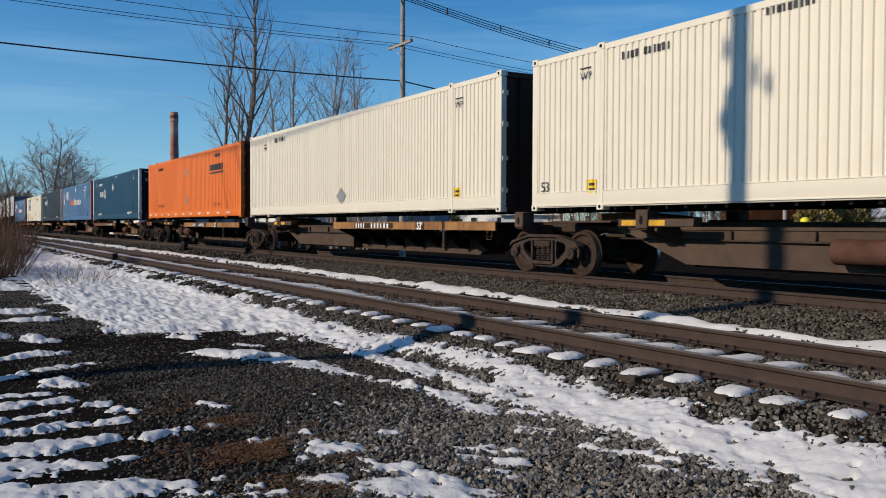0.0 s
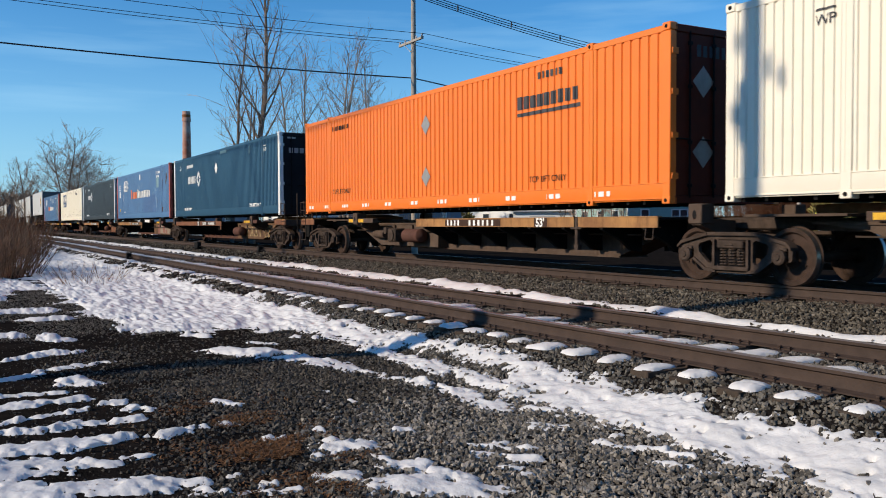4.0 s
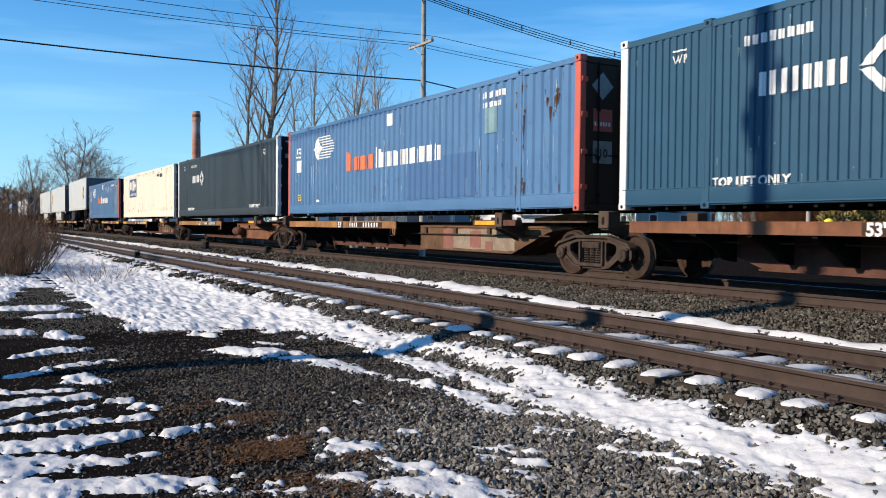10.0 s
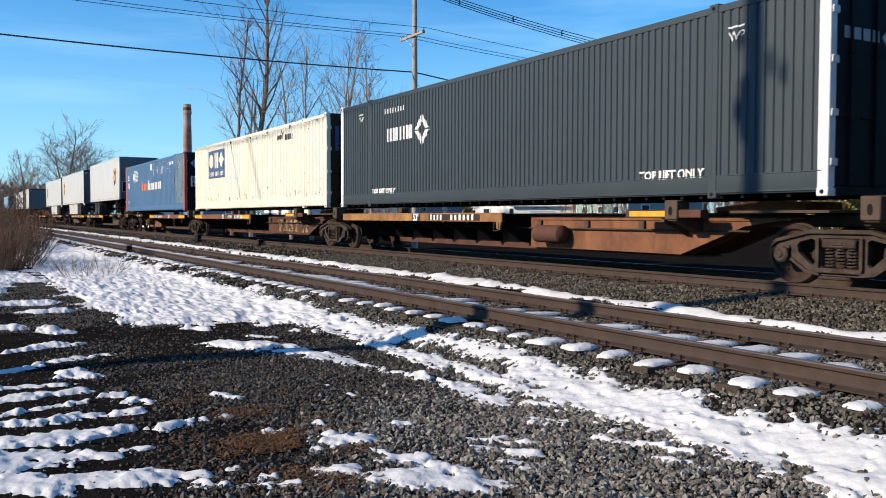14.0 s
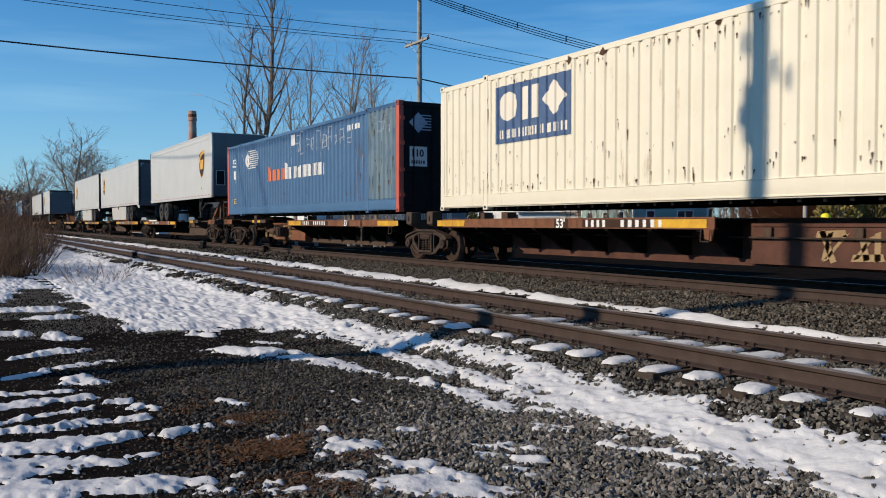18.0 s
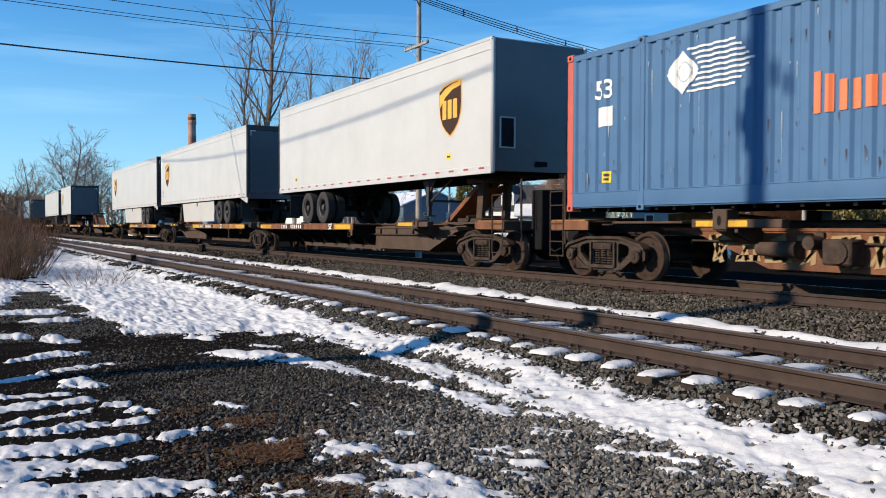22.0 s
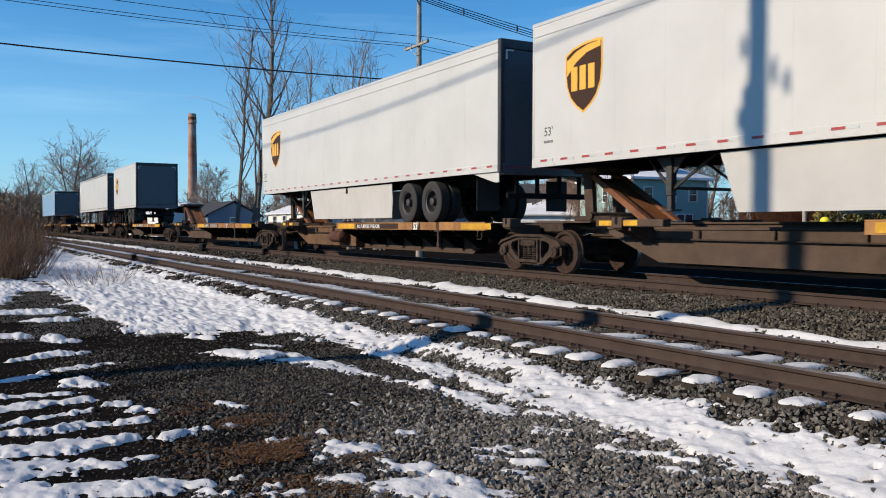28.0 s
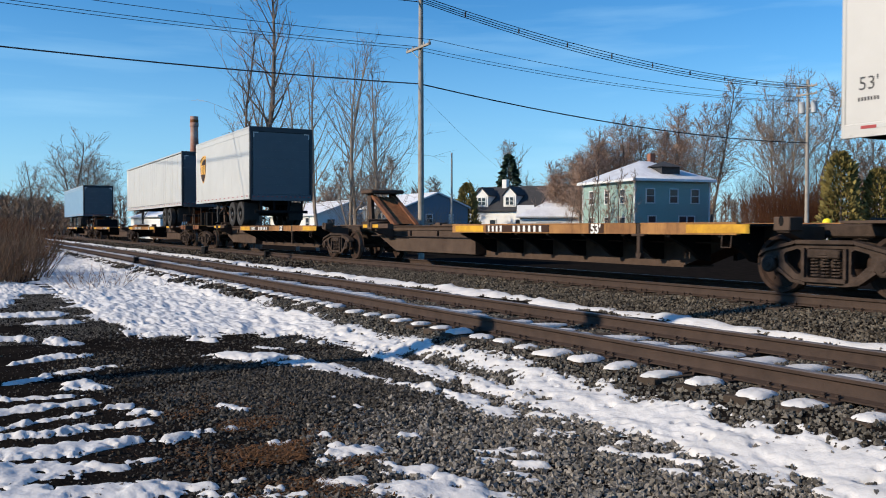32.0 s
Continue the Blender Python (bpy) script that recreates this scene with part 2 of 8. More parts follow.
M = {
    "soil": material("soil", (0.02, 0.0165, 0.0145), (0.0075, 0.0068, 0.0064), 0.9, 0, 2.5, 0.9, bump=0.9, fine=45, gloss=0.0),
    "stone": material("stone", (0.255, 0.229, 0.197), (0.046, 0.042, 0.037), 0.85, 0, 9, 0.7, bump=0.5, fine=90, island=0.65, gloss=0.06),
    "ballast": material("ballast", (0.16, 0.143, 0.121), (0.03, 0.027, 0.023), 0.85, 0, 9, 0.7, bump=0.5, fine=90, island=0.6, gloss=0.06),
    "stone_dark": material("stone_dark", (0.1, 0.088, 0.074), (0.024, 0.0215, 0.019), 0.8, 0, 9, 0.7, bump=0.5, fine=90, island=0.65, gloss=0.06),
    "ballast_dark": material("ballast_dark", (0.14, 0.12, 0.095), (0.022, 0.019, 0.016), 0.85, 0, 9, 0.7, bump=0.5, fine=90, island=0.6, gloss=0.06),
    "snow": material("snow", (0.69, 0.67, 0.652), (0.54, 0.527, 0.515), 0.7, 0, 3, 0.7, bump=0.6, fine=16, gloss=0.25),
    "roofsnow": material("roofsnow", (0.80, 0.81, 0.83), (0.55, 0.55, 0.57), 0.7, 0, 0.8, 0.7, bump=0.3, fine=8, gloss=0.3),
    "grass": material("grass", (0.17, 0.085, 0.04), (0.075, 0.042, 0.024), 0.9, 0, 4, 0.6, bump=0, island=0.4, gloss=0.06),
    "tie": material("tie", (0.075, 0.055, 0.042), (0.035, 0.03, 0.026), 0.9, 0, 8, 0.8, bump=0.8, fine=30, each=0.3, gloss=0.06),
    "rail": material("rail", (0.066, 0.045, 0.036), (0.036, 0.026, 0.022), 0.75, 0.1, 5, 0.7, (0.06, 0.035, 0.028), 0.5, bump=0.3, fine=50, gloss=0.12),
    "railhead": material("railhead", (0.23, 0.19, 0.17), (0.13, 0.10, 0.09), 0.45, 0.6, 6, 0.7, bump=0.1),
    "carbody": material("carbody", (0.105, 0.072, 0.056), (0.055, 0.039, 0.031), 0.8, 0.1, 3, 0.8, (0.05, 0.03, 0.025), 0.6, bump=0.35, fine=40, gloss=0.06),
    "sill_rust": material("sill_rust", (0.235, 0.105, 0.058), (0.11, 0.052, 0.034), 0.75, 0.05, 2.2, 0.8, (0.06, 0.035, 0.026), 0.8, bump=0.25, fine=45, gloss=0.06),
    "sill": material("sill", (0.42, 0.22, 0.085), (0.18, 0.088, 0.046), 0.7, 0.05, 1.0, 1.0, (0.09, 0.045, 0.03), 0.8, bump=0.25, fine=45, gloss=0.06),
    "yellow": material("yellow", (0.72, 0.42, 0.045), (0.4, 0.2, 0.04), 0.65, 0, 2.5, 1.0, (0.10, 0.05, 0.03), 0.6, bump=0.15, gloss=0.06),
    "carbody_red": material("carbody_red", (0.125, 0.06, 0.045), (0.06, 0.033, 0.027), 0.8, 0.1, 2, 0.8, (0.05, 0.03, 0.025), 0.5, bump=0.35, fine=40, gloss=0.06),
    "beam_brown": material("beam_brown", (0.105, 0.074, 0.057), (0.062, 0.043, 0.034), 0.8, 0.05, 1.6, 0.9, (0.07, 0.045, 0.035), 0.5, bump=0.3, fine=40, gloss=0.06),
    "beam_tan": material("beam_tan", (0.17, 0.1, 0.06), (0.08, 0.047, 0.032), 0.8, 0.05, 1.6, 1.0, (0.06, 0.035, 0.026), 0.6, bump=0.3, fine=40, gloss=0.06),
    "truck": material("truck", (0.08, 0.057, 0.046), (0.03, 0.023, 0.019), 0.85, 0.1, 6, 0.8, bump=0.5, fine=40, gloss=0.06),
    "wheel": material("wheel", (0.066, 0.042, 0.033), (0.03, 0.022, 0.018), 0.8, 0.2, 8, 0.7, bump=0.3, gloss=0.06),
    "tread": material("tread", (0.42, 0.39, 0.36), (0.25, 0.22, 0.20), 0.35, 0.9, 8, 0.5, bump=0.05),
    "black": material("black", (0.014, 0.0135, 0.0135), (0.008, 0.008, 0.008), 0.7, 0, 6, 0.6, bump=0.3, gloss=0.06),
    "rubber": material("rubber", (0.045, 0.043, 0.042), (0.028, 0.027, 0.027), 0.85, 0, 9, 0.7, bump=0.3, gloss=0.25),
    "rim": material("rim", (0.065, 0.06, 0.057), (0.03, 0.028, 0.028), 0.6, 0.4, 9, 0.6, bump=0.2),
    "steel": material("steel", (0.38, 0.37, 0.36), (0.22, 0.21, 0.2), 0.5, 0.5, 6, 0.5, bump=0.1),
    "white": material("white", (0.78, 0.77, 0.74), (0.62, 0.60, 0.56), 0.5, 0, 5, 0.5, bump=0.05),
    "decal_dark": material("decal_dark", (0.03, 0.03, 0.035), (0.08, 0.08, 0.08), 0.6, 0, 8, 0.5, bump=0),
    "decal_blue": material("decal_blue", (0.045, 0.095, 0.21), (0.10, 0.15, 0.25), 0.6, 0, 6, 0.6, bump=0),
    "decal_orange": material("decal_orange", (0.75, 0.17, 0.05), (0.6, 0.2, 0.1), 0.6, 0, 6, 0.5, bump=0),
    "decal_red": material("decal_red", (0.36, 0.045, 0.045), (0.26, 0.05, 0.05), 0.45, 0, 8, 0.4, bump=0),
    # brown for print; some box doors take it as their shade colour
    "brown_decal_door_shade": material("brown_decal_door_shade", (0.055, 0.03, 0.02), (0.04, 0.022, 0.016), 0.5, 0, 6, 0.4, bump=0, gloss=0.1),
    "decal_gold": material("decal_gold", (0.80, 0.42, 0.05), (0.72, 0.34, 0.04), 0.45, 0, 5, 0.5, bump=0),
    "decal_yellow": material("decal_yellow", (0.85, 0.58, 0.03), (0.7, 0.45, 0.03), 0.5, 0, 6, 0.4, bump=0),
    "faded_blue": material("faded_blue", (0.045, 0.12, 0.27), (0.05, 0.135, 0.28), 0.6, 0, 3, 0.7, bump=0.05),
    "sprayed_cream": material("sprayed_cream", (0.29, 0.24, 0.185), (0.18, 0.13, 0.1), 0.8, 0, 3, 0.9, bump=0.1, gloss=0.06),
    "sprayed_pink": material("sprayed_pink", (0.27, 0.115, 0.095), (0.18, 0.09, 0.075), 0.8, 0, 3, 0.9, bump=0.1, gloss=0.06),
    "tan": material("tan", (0.36, 0.245, 0.125), (0.22, 0.14, 0.07), 0.8, 0, 5, 0.7, bump=0.1),
    "trailer_white": material("trailer_white", (0.555, 0.545, 0.522), (0.46, 0.45, 0.428), 0.42, 0, 0.7, 0.6, (0.40, 0.38, 0.34), 0.24, bump=0.03, fine=4, sscale=0.9),
    "trailer_grey": material("trailer_grey", (0.55, 0.55, 0.54), (0.46, 0.46, 0.45), 0.45, 0.2, 0.9, 0.6, bump=0.04, fine=5),
    "trailer_skirt": material("trailer_skirt", (0.50, 0.485, 0.46), (0.40, 0.385, 0.36), 0.6, 0, 0.8, 0.7, (0.40, 0.37, 0.32), 0.3, bump=0.05, fine=5, gloss=0.3),
    # darker than the side skin: the shade on trailer ends is in this colour
    "trailer_end_shade": material("trailer_end_shade", (0.105, 0.115, 0.13), (0.085, 0.092, 0.105), 0.4, 0.2, 2, 0.6, bump=0.05),
    "trailer_blue": material("trailer_blue", (0.22, 0.36, 0.50), (0.16, 0.28, 0.42), 0.5, 0, 2, 0.6, bump=0.05),
    "cream": material("cream", (0.78, 0.72, 0.6), (0.7, 0.64, 0.52), 0.55, 0, 1.2, 0.5, (0.55, 0.45, 0.30), 0.15, bump=0.06, fine=12),
    "cream_worn": material("cream_worn", (0.78, 0.72, 0.58), (0.7, 0.64, 0.49), 0.6, 0, 1.5, 0.6, (0.30, 0.15, 0.06), 0.42, bump=0.06, fine=12),
    "orange": material("orange", (0.8, 0.185, 0.016), (0.7, 0.152, 0.013), 0.5, 0, 1.0, 0.5, (0.45, 0.12, 0.03), 0.1, bump=0.05, fine=12),
    "navy": material("navy", (0.027, 0.083, 0.142), (0.021, 0.064, 0.11), 0.5, 0, 1.2, 0.6, (0.12, 0.17, 0.2), 0.1, bump=0.05, fine=12, gloss=0.22),
    "blue": material("blue", (0.088, 0.19, 0.345), (0.066, 0.15, 0.29), 0.55, 0, 1.0, 0.7, (0.13, 0.10, 0.10), 0.3, bump=0.06, fine=12, gloss=0.22),
    "slate": material("slate", (0.045, 0.057, 0.066), (0.035, 0.046, 0.054), 0.5, 0, 1.2, 0.6, (0.08, 0.09, 0.095), 0.1, bump=0.05, fine=12, gloss=0.22),
    "blue_dull": material("blue_dull", (0.078, 0.165, 0.295), (0.059, 0.13, 0.245), 0.6, 0, 1.0, 0.7, (0.16, 0.17, 0.19), 0.32, bump=0.06, fine=12, gloss=0.22),
    # near-black for box ends, with their shade put into the colour
    "end_shade_dark": material("end_shade_dark", (0.018, 0.019, 0.022), (0.012, 0.012, 0.014), 0.6, 0, 3, 0.6, bump=0.06, gloss=0.06),
    "trailer_frame": material("trailer_frame", (0.05, 0.052, 0.056), (0.03, 0.032, 0.036), 0.5, 0.2, 3, 0.6, bump=0.05),
    "weathered": material("weathered", (0.14, 0.215, 0.255), (0.085, 0.15, 0.225), 0.7, 0, 2, 0.8, (0.15, 0.085, 0.055), 0.5, bump=0.08, fine=14),
    "pale_teal": material("pale_teal", (0.20, 0.33, 0.36), (0.12, 0.22, 0.26), 0.6, 0, 5, 0.7, bump=0.05),
    "pale_blue": material("pale_blue", (0.45, 0.5, 0.55), (0.22, 0.29, 0.4), 0.6, 0, 4, 0.8, bump=0.05),
    "rust_dark": material("rust_dark", (0.12, 0.07, 0.045), (0.06, 0.035, 0.025), 0.85, 0, 7, 0.8, bump=0.2, gloss=0.06),
    "red_post": material("red_post", (0.55, 0.10, 0.06), (0.40, 0.09, 0.07), 0.6, 0, 4, 0.7, (0.2, 0.06, 0.04), 0.5, bump=0.1),
    # orange box door, reddened and darkened to hold the shade of that end
    "door_red_shade": material("door_red_shade", (0.11, 0.022, 0.012), (0.07, 0.016, 0.01), 0.6, 0, 3, 0.6, bump=0.06, gloss=0.12),
    "rust": material("rust", (0.26, 0.11, 0.05), RUST, 0.85, 0.05, 7, 0.8, bump=0.4, fine=40, gloss=0.06),
    "wood_pole": material("wood_pole", (0.4, 0.355, 0.31), (0.23, 0.205, 0.18), 0.85, 0, 3, 0.7, (0.12, 0.10, 0.08), 0.6, bump=0.5, fine=25, gloss=0.2),
    "bark": material("bark", (0.20, 0.16, 0.13), (0.11, 0.088, 0.073), 0.9, 0, 4, 0.8, bump=0.6, fine=20, gloss=0.06),
    "bark_pale": material("bark_pale", (0.36, 0.30, 0.25), (0.23, 0.19, 0.155), 0.9, 0, 4, 0.8, bump=0.3, fine=20, gloss=0.06),
    "twig": material("twig", (0.38, 0.29, 0.23), (0.25, 0.185, 0.14), 0.9, 0, 1.0, 0.8, bump=0, island=0.35, gloss=0.06),
    "twig_warm": material("twig_warm", (0.44, 0.31, 0.24), (0.29, 0.2, 0.15), 0.9, 0, 1.0, 0.8, bump=0, island=0.35, gloss=0.06),
    "stem": material("stem", (0.27, 0.165, 0.10), (0.15, 0.09, 0.055), 0.9, 0, 1.0, 0.8, bump=0, island=0.45, gloss=0.06),
    "twig_red": material("twig_red", (0.20, 0.09, 0.045), (0.13, 0.055, 0.03), 0.9, 0, 1.0, 0.8, bump=0, island=0.35, gloss=0.06),
    "needle": material("needle", (0.04, 0.07, 0.042), (0.024, 0.042, 0.028), 0.85, 0, 1.2, 0.7, bump=0, island=0.4, gloss=0.25),
    "needle_gold": material("needle_gold", (0.30, 0.23, 0.075), (0.14, 0.125, 0.045), 0.85, 0, 0.9, 0.9, bump=0, island=0.4, gloss=0.25),
    "wire": material("wire", (0.02, 0.022, 0.026), (0.03, 0.03, 0.035), 0.6, 0, 5, 0.4, bump=0),
    "brick": material("brick", (0.30, 0.125, 0.075), (0.20, 0.085, 0.055), 0.9, 0, 0.6, 0.8, (0.42, 0.33, 0.28), 0.45, bump=0.3, fine=10, sscale=0.4),
    "chimney_brick": material("chimney_brick", (0.34, 0.13, 0.085), (0.52, 0.40, 0.34), 0.9, 0, 0.35, 0.9, (0.16, 0.08, 0.06), 0.4, bump=0.2, fine=10, gloss=0.1, sscale=0.3),
    "siding_green": material("siding_green", (0.29, 0.41, 0.37), (0.25, 0.36, 0.32), 0.7, 0, 0.8, 0.5, bump=0.05),
    "siding_white": material("siding_white", (0.74, 0.74, 0.72), (0.66, 0.66, 0.64), 0.7, 0, 0.8, 0.5, bump=0.05),
    "siding_blue": material("siding_blue", (0.145, 0.20, 0.27), (0.12, 0.17, 0.23), 0.6, 0, 0.8, 0.5, bump=0.05),
    "shingle": material("shingle", (0.03, 0.029, 0.031), (0.055, 0.054, 0.056), 0.85, 0, 1.4, 0.7, bump=0.3, fine=12),
    "glass": material("glass", (0.03, 0.04, 0.05), (0.05, 0.06, 0.07), 0.08, 0, 1, 0.4, bump=0, gloss=0.7),
    "grey_can": material("grey_can", (0.52, 0.54, 0.56), (0.42, 0.44, 0.46), 0.5, 0.2, 5, 0.5, bump=0.05),
    "woods": material("woods", (0.25, 0.178, 0.132), (0.15, 0.107, 0.082), 0.95, 0, 0.3, 0.8, bump=0, island=0.35, gloss=0.06),
    "cone_yellow": material("cone_yellow", (0.85, 0.72, 0.02), (0.8, 0.6, 0.02), 0.5, 0, 6, 0.3, bump=0.02),
}


# ---- mesh tools ----
class Form:
    """Vertices and faces gathered into one mesh."""

    def __init__(self):
        self.v, self.f, self.slot = [], [], []

    def add(self, vs, fs, slot=0):
        k = len(self.v)
        self.v += [tuple(p) for p in vs]
        self.f += [tuple(i + k for i in f) for f in fs]
        self.slot += [slot] * len(fs)
        return self

    def box(self, x0, x1, y0, y1, z0, z1, c=0.0, slot=0):
        """A box, with its edges cut back by c."""
        lo, hi = (x0, y0, z0), (x1, y1, z1)
        if c <= 0:
            vs = [(x, y, z) for x in (x0, x1) for y in (y0, y1) for z in (z0, z1)]
            return self.add(vs, [(0, 1, 3, 2), (4, 6, 7, 5), (0, 4, 5, 1), (2, 3, 7, 6), (0, 2, 6, 4), (1, 5, 7, 3)], slot)
        mid = [(a + b) / 2 for a, b in zip(lo, hi)]
        vs, key = [], {}
        for sx in (0, 1):
            for sy in (0, 1):
                for sz in (0, 1):
                    s = (sx, sy, sz)
                    for ax in range(3):
                        p = [(hi[i] - c if s[i] else lo[i] + c) for i in range(3)]
                        p[ax] = hi[ax] if s[ax] else lo[ax]
                        key[s, ax] = len(vs)
                        vs.append(p)
        fs = []
        for ax in range(3):
            b, d = [i for i in range(3) if i != ax]

            def at(sa, sb, sd, which):
                s = [0, 0, 0]
                s[ax], s[b], s[d] = sa, sb, sd
                return key[tuple(s), which]
            for sa in (0, 1):
                fs.append([at(sa, 0, 0, ax), at(sa, 1, 0, ax), at(sa, 1, 1, ax), at(sa, 0, 1, ax)])
            for sb in (0, 1):
                for sd in (0, 1):
                    fs.append([at(0, sb, sd, b), at(1, sb, sd, b), at(1, sb, sd, d), at(0, sb, sd, d)])
        for sx in (0, 1):
            for sy in (0, 1):
                for sz in (0, 1):
                    fs.append([key[(sx, sy, sz), i] for i in range(3)])
        out = []
        for f in fs:
            p = [Vector(vs[i]) for i in f]
            nrm = (p[1] - p[0]).cross(p[2] - p[0])
            ctr = sum(p, Vector()) / len(p) - Vector(mid)
            out.append(f if nrm.dot(ctr) > 0 else f[::-1])
        return self.add(vs, out, slot)

    def prism(self, pts, axis, a, b, slot=0):
        """A flat outline drawn out along an axis from a to b."""
        area = sum(p[0] * q[1] - q[0] * p[1] for p, q in zip(pts, pts[1:] + pts[:1]))
        if (area < 0) != (axis == "y"):
            pts = pts[::-1]
        if b < a:
            a, b = b, a
        put = {"x": lambda u, w, t: (t, u, w), "y": lambda u, w, t: (u, t, w), "z": lambda u, w, t: (u, w, t)}[axis]
        n = len(pts)
        vs = [put(*p, a) for p in pts] + [put(*p, b) for p in pts]
        fs = [tuple(range(n))[::-1], tuple(range(n, 2 * n))] + [(i, (i + 1) % n, n + (i + 1) % n, n + i) for i in range(n)]
        return self.add(vs, fs, slot)

    def tube(self, p, q, r, r2=None, n=10, slot=0, cap=True):
        p, q = Vector(p), Vector(q)
        r2 = r if r2 is None else r2
        d = (q - p).normalized()
        u = d.orthogonal().normalized()
        w = d.cross(u)
        vs = []
        for c, rad in ((p, r), (q, r2)):
            for i in range(n):
                a = 2 * math.pi * i / n
                vs.append(c + (u * math.cos(a) + w * math.sin(a)) * rad)
        fs = [(i, (i + 1) % n, n + (i + 1) % n, n + i) for i in range(n)]
        if cap:
            fs += [tuple(range(n))[::-1], tuple(range(n, 2 * n))]
        return self.add(vs, fs, slot)

    def lathe(self, prof, axis="y", centre=(0, 0, 0), n=24, slot=0):
        """A profile of (along, radius) turned round an axis."""
        vs, m = [], len(prof)
        for i in range(n):
            a = 2 * math.pi * i / n
            for t, r in prof:
                c, s = r * math.cos(a), r * math.sin(a)
                p = {"x": (t, c, s), "y": (s, t, c), "z": (c, s, t)}[axis]
                vs.append([p[k] + centre[k] for k in range(3)])
        fs = [(i * m + j, ((i + 1) % n) * m + j, ((i + 1) % n) * m + j + 1, i * m + j + 1) for i in range(n) for j in range(m - 1)]
        return self.add(vs, fs, slot)

    def path(self, pts, r, n=6, slot=0):
        for p, q in zip(pts, pts[1:]):
            self.tube(p, q, r, n=n, slot=slot)
        return self

    def mesh(self, name, *mats):
        me = bpy.data.meshes.new(name)
        me.from_pydata(self.v, [], self.f)
        for m in mats:
            me.materials.append(M[m] if isinstance(m, str) else m)
        if len(mats) > 1:
            me.polygons.foreach_set("material_index", self.slot)
        me.shade_smooth()
        me.set_sharp_from_angle(angle=radians(38))
        return me


def part(name, form, mat, parent, label="", kind=""):
    mats = mat if isinstance(mat, (tuple, list)) else (mat,)
    ob = new(name, form if isinstance(form, bpy.types.Mesh) else form.mesh(name, *mats))
    ob.parent = parent
    return tagged(ob, label, kind=kind)


def base(name, label, category, group="", m=None, kind=""):
    ob = new(name)
    ob.empty_display_size = 0.2
    if m is not None:
        ob.matrix_basis = m
    return tagged(ob, label, category, group, kind)


def lettering(text, size, bold=0.0):
    """Flat letters in the x-z plane, their lower left corner at the origin."""
    cu = bpy.data.curves.new("letters", "FONT")
    cu.body, cu.size, cu.offset, cu.resolution_u = text, size, bold, 3
    ob = bpy.data.objects.new("letters", cu)
    me = bpy.data.meshes.new_from_object(ob)
    bpy.data.objects.remove(ob)
    me.transform(Matrix.Rotation(radians(90), 4, "X"))
    return me


def hills(x, y, seed=0):
    """Smooth noise in about -1 to 1, by sums of turned waves (numpy)."""
    rng = np.random.RandomState(seed)
    out = 0
    for k in range(14):
        a, fr, ph = rng.uniform(0, 6.283), rng.uniform(0.55, 1.9), rng.uniform(0, 6.283)
        out = out + np.sin(fr * (x * math.cos(a) + y * math.sin(a)) + ph + 0.9 * np.sin(0.7 * fr * (y * math.cos(a) - x * math.sin(a)) + ph * 2))
    return out / 4.2


# ---- levels ----
NEAR_RAIL, FAR_RAIL = 0.485, 0.68        # rail tops above the yard
NEAR_Y, FAR_Y = 6.62, 11.285             # centre lines


# ---- ground ----
def lift(x, y):
    """Height of the bare ground: yard, shoulder, near bed, far bed, the land beyond."""
    prof_y = [-4000, 4.2, 4.7, 5.15, 5.38, 8.05, 9.95, 12.75, 14.6, 4000]
    prof_z = [0.0, 0.0, 0.05, 0.20, 0.275, 0.275, 0.48, 0.48, 0.0, 0.0]
    z = np.interp(y, prof_y, prof_z)
    calm = np.clip((np.abs(x) - 60) / 60, 0, 1)
    return z + (0.018 * hills(x * 1.3, y * 1.3, 3) + 0.012 * hills(x * 4, y * 4, 4)) * (1 - calm)


def snowline(x, y, caps, rough=0.42, seed=11):
    """How deep inside a snow patch a place lies; below 0 is bare."""
    m = np.full(np.shape(x), -3.0)
    for ax, ay, bx, by, r in caps:
        dx, dy = bx - ax, by - ay
        t = np.clip(((x - ax) * dx + (y - ay) * dy) / (dx * dx + dy * dy + 1e-9), 0, 1)
        d = np.hypot(x - ax - t * dx, y - ay - t * dy)
        m = np.maximum(m, (r - d) / (0.13 + 0.6 * r))
    return m + rough * (0.6 * hills(x * 2.2, y * 2.8, seed) + 0.6 * hills(x * 5.5, y * 7, seed + 1) + 0.5 * hills(x * 13, y * 15, seed + 2)) - 0.05


def frayed(x, y):
    """Small ragged bites along the edge of melting snow."""
    return 0.13 * hills(x * 31, y * 36, 71) + 0.09 * hills(x * 66, y * 74, 72)


FIELD = [(-75, 3.6, -17, 3.62, 1.5), (-17, 3.64, -14.5, 3.78, 1.36), (-14.5, 4.45, -12.5, 4.6, 0.5), (-30, 0.4, -23.5, 1.5, 0.7), (-24, 1.2, -19.5, 0.5, 0.3)]
STRIP = [(-12.6, 4.68, -9.7, 4.8, 0.34), (-9.9, 5.0, -6.7, 5.0, 0.19), (-9.7, 4.54, -6.4, 4.56, 0.17), (-6.7, 4.8, -4.6, 4.76, 0.37), (-4.6, 4.76, 6.5, 4.78, 0.36)]
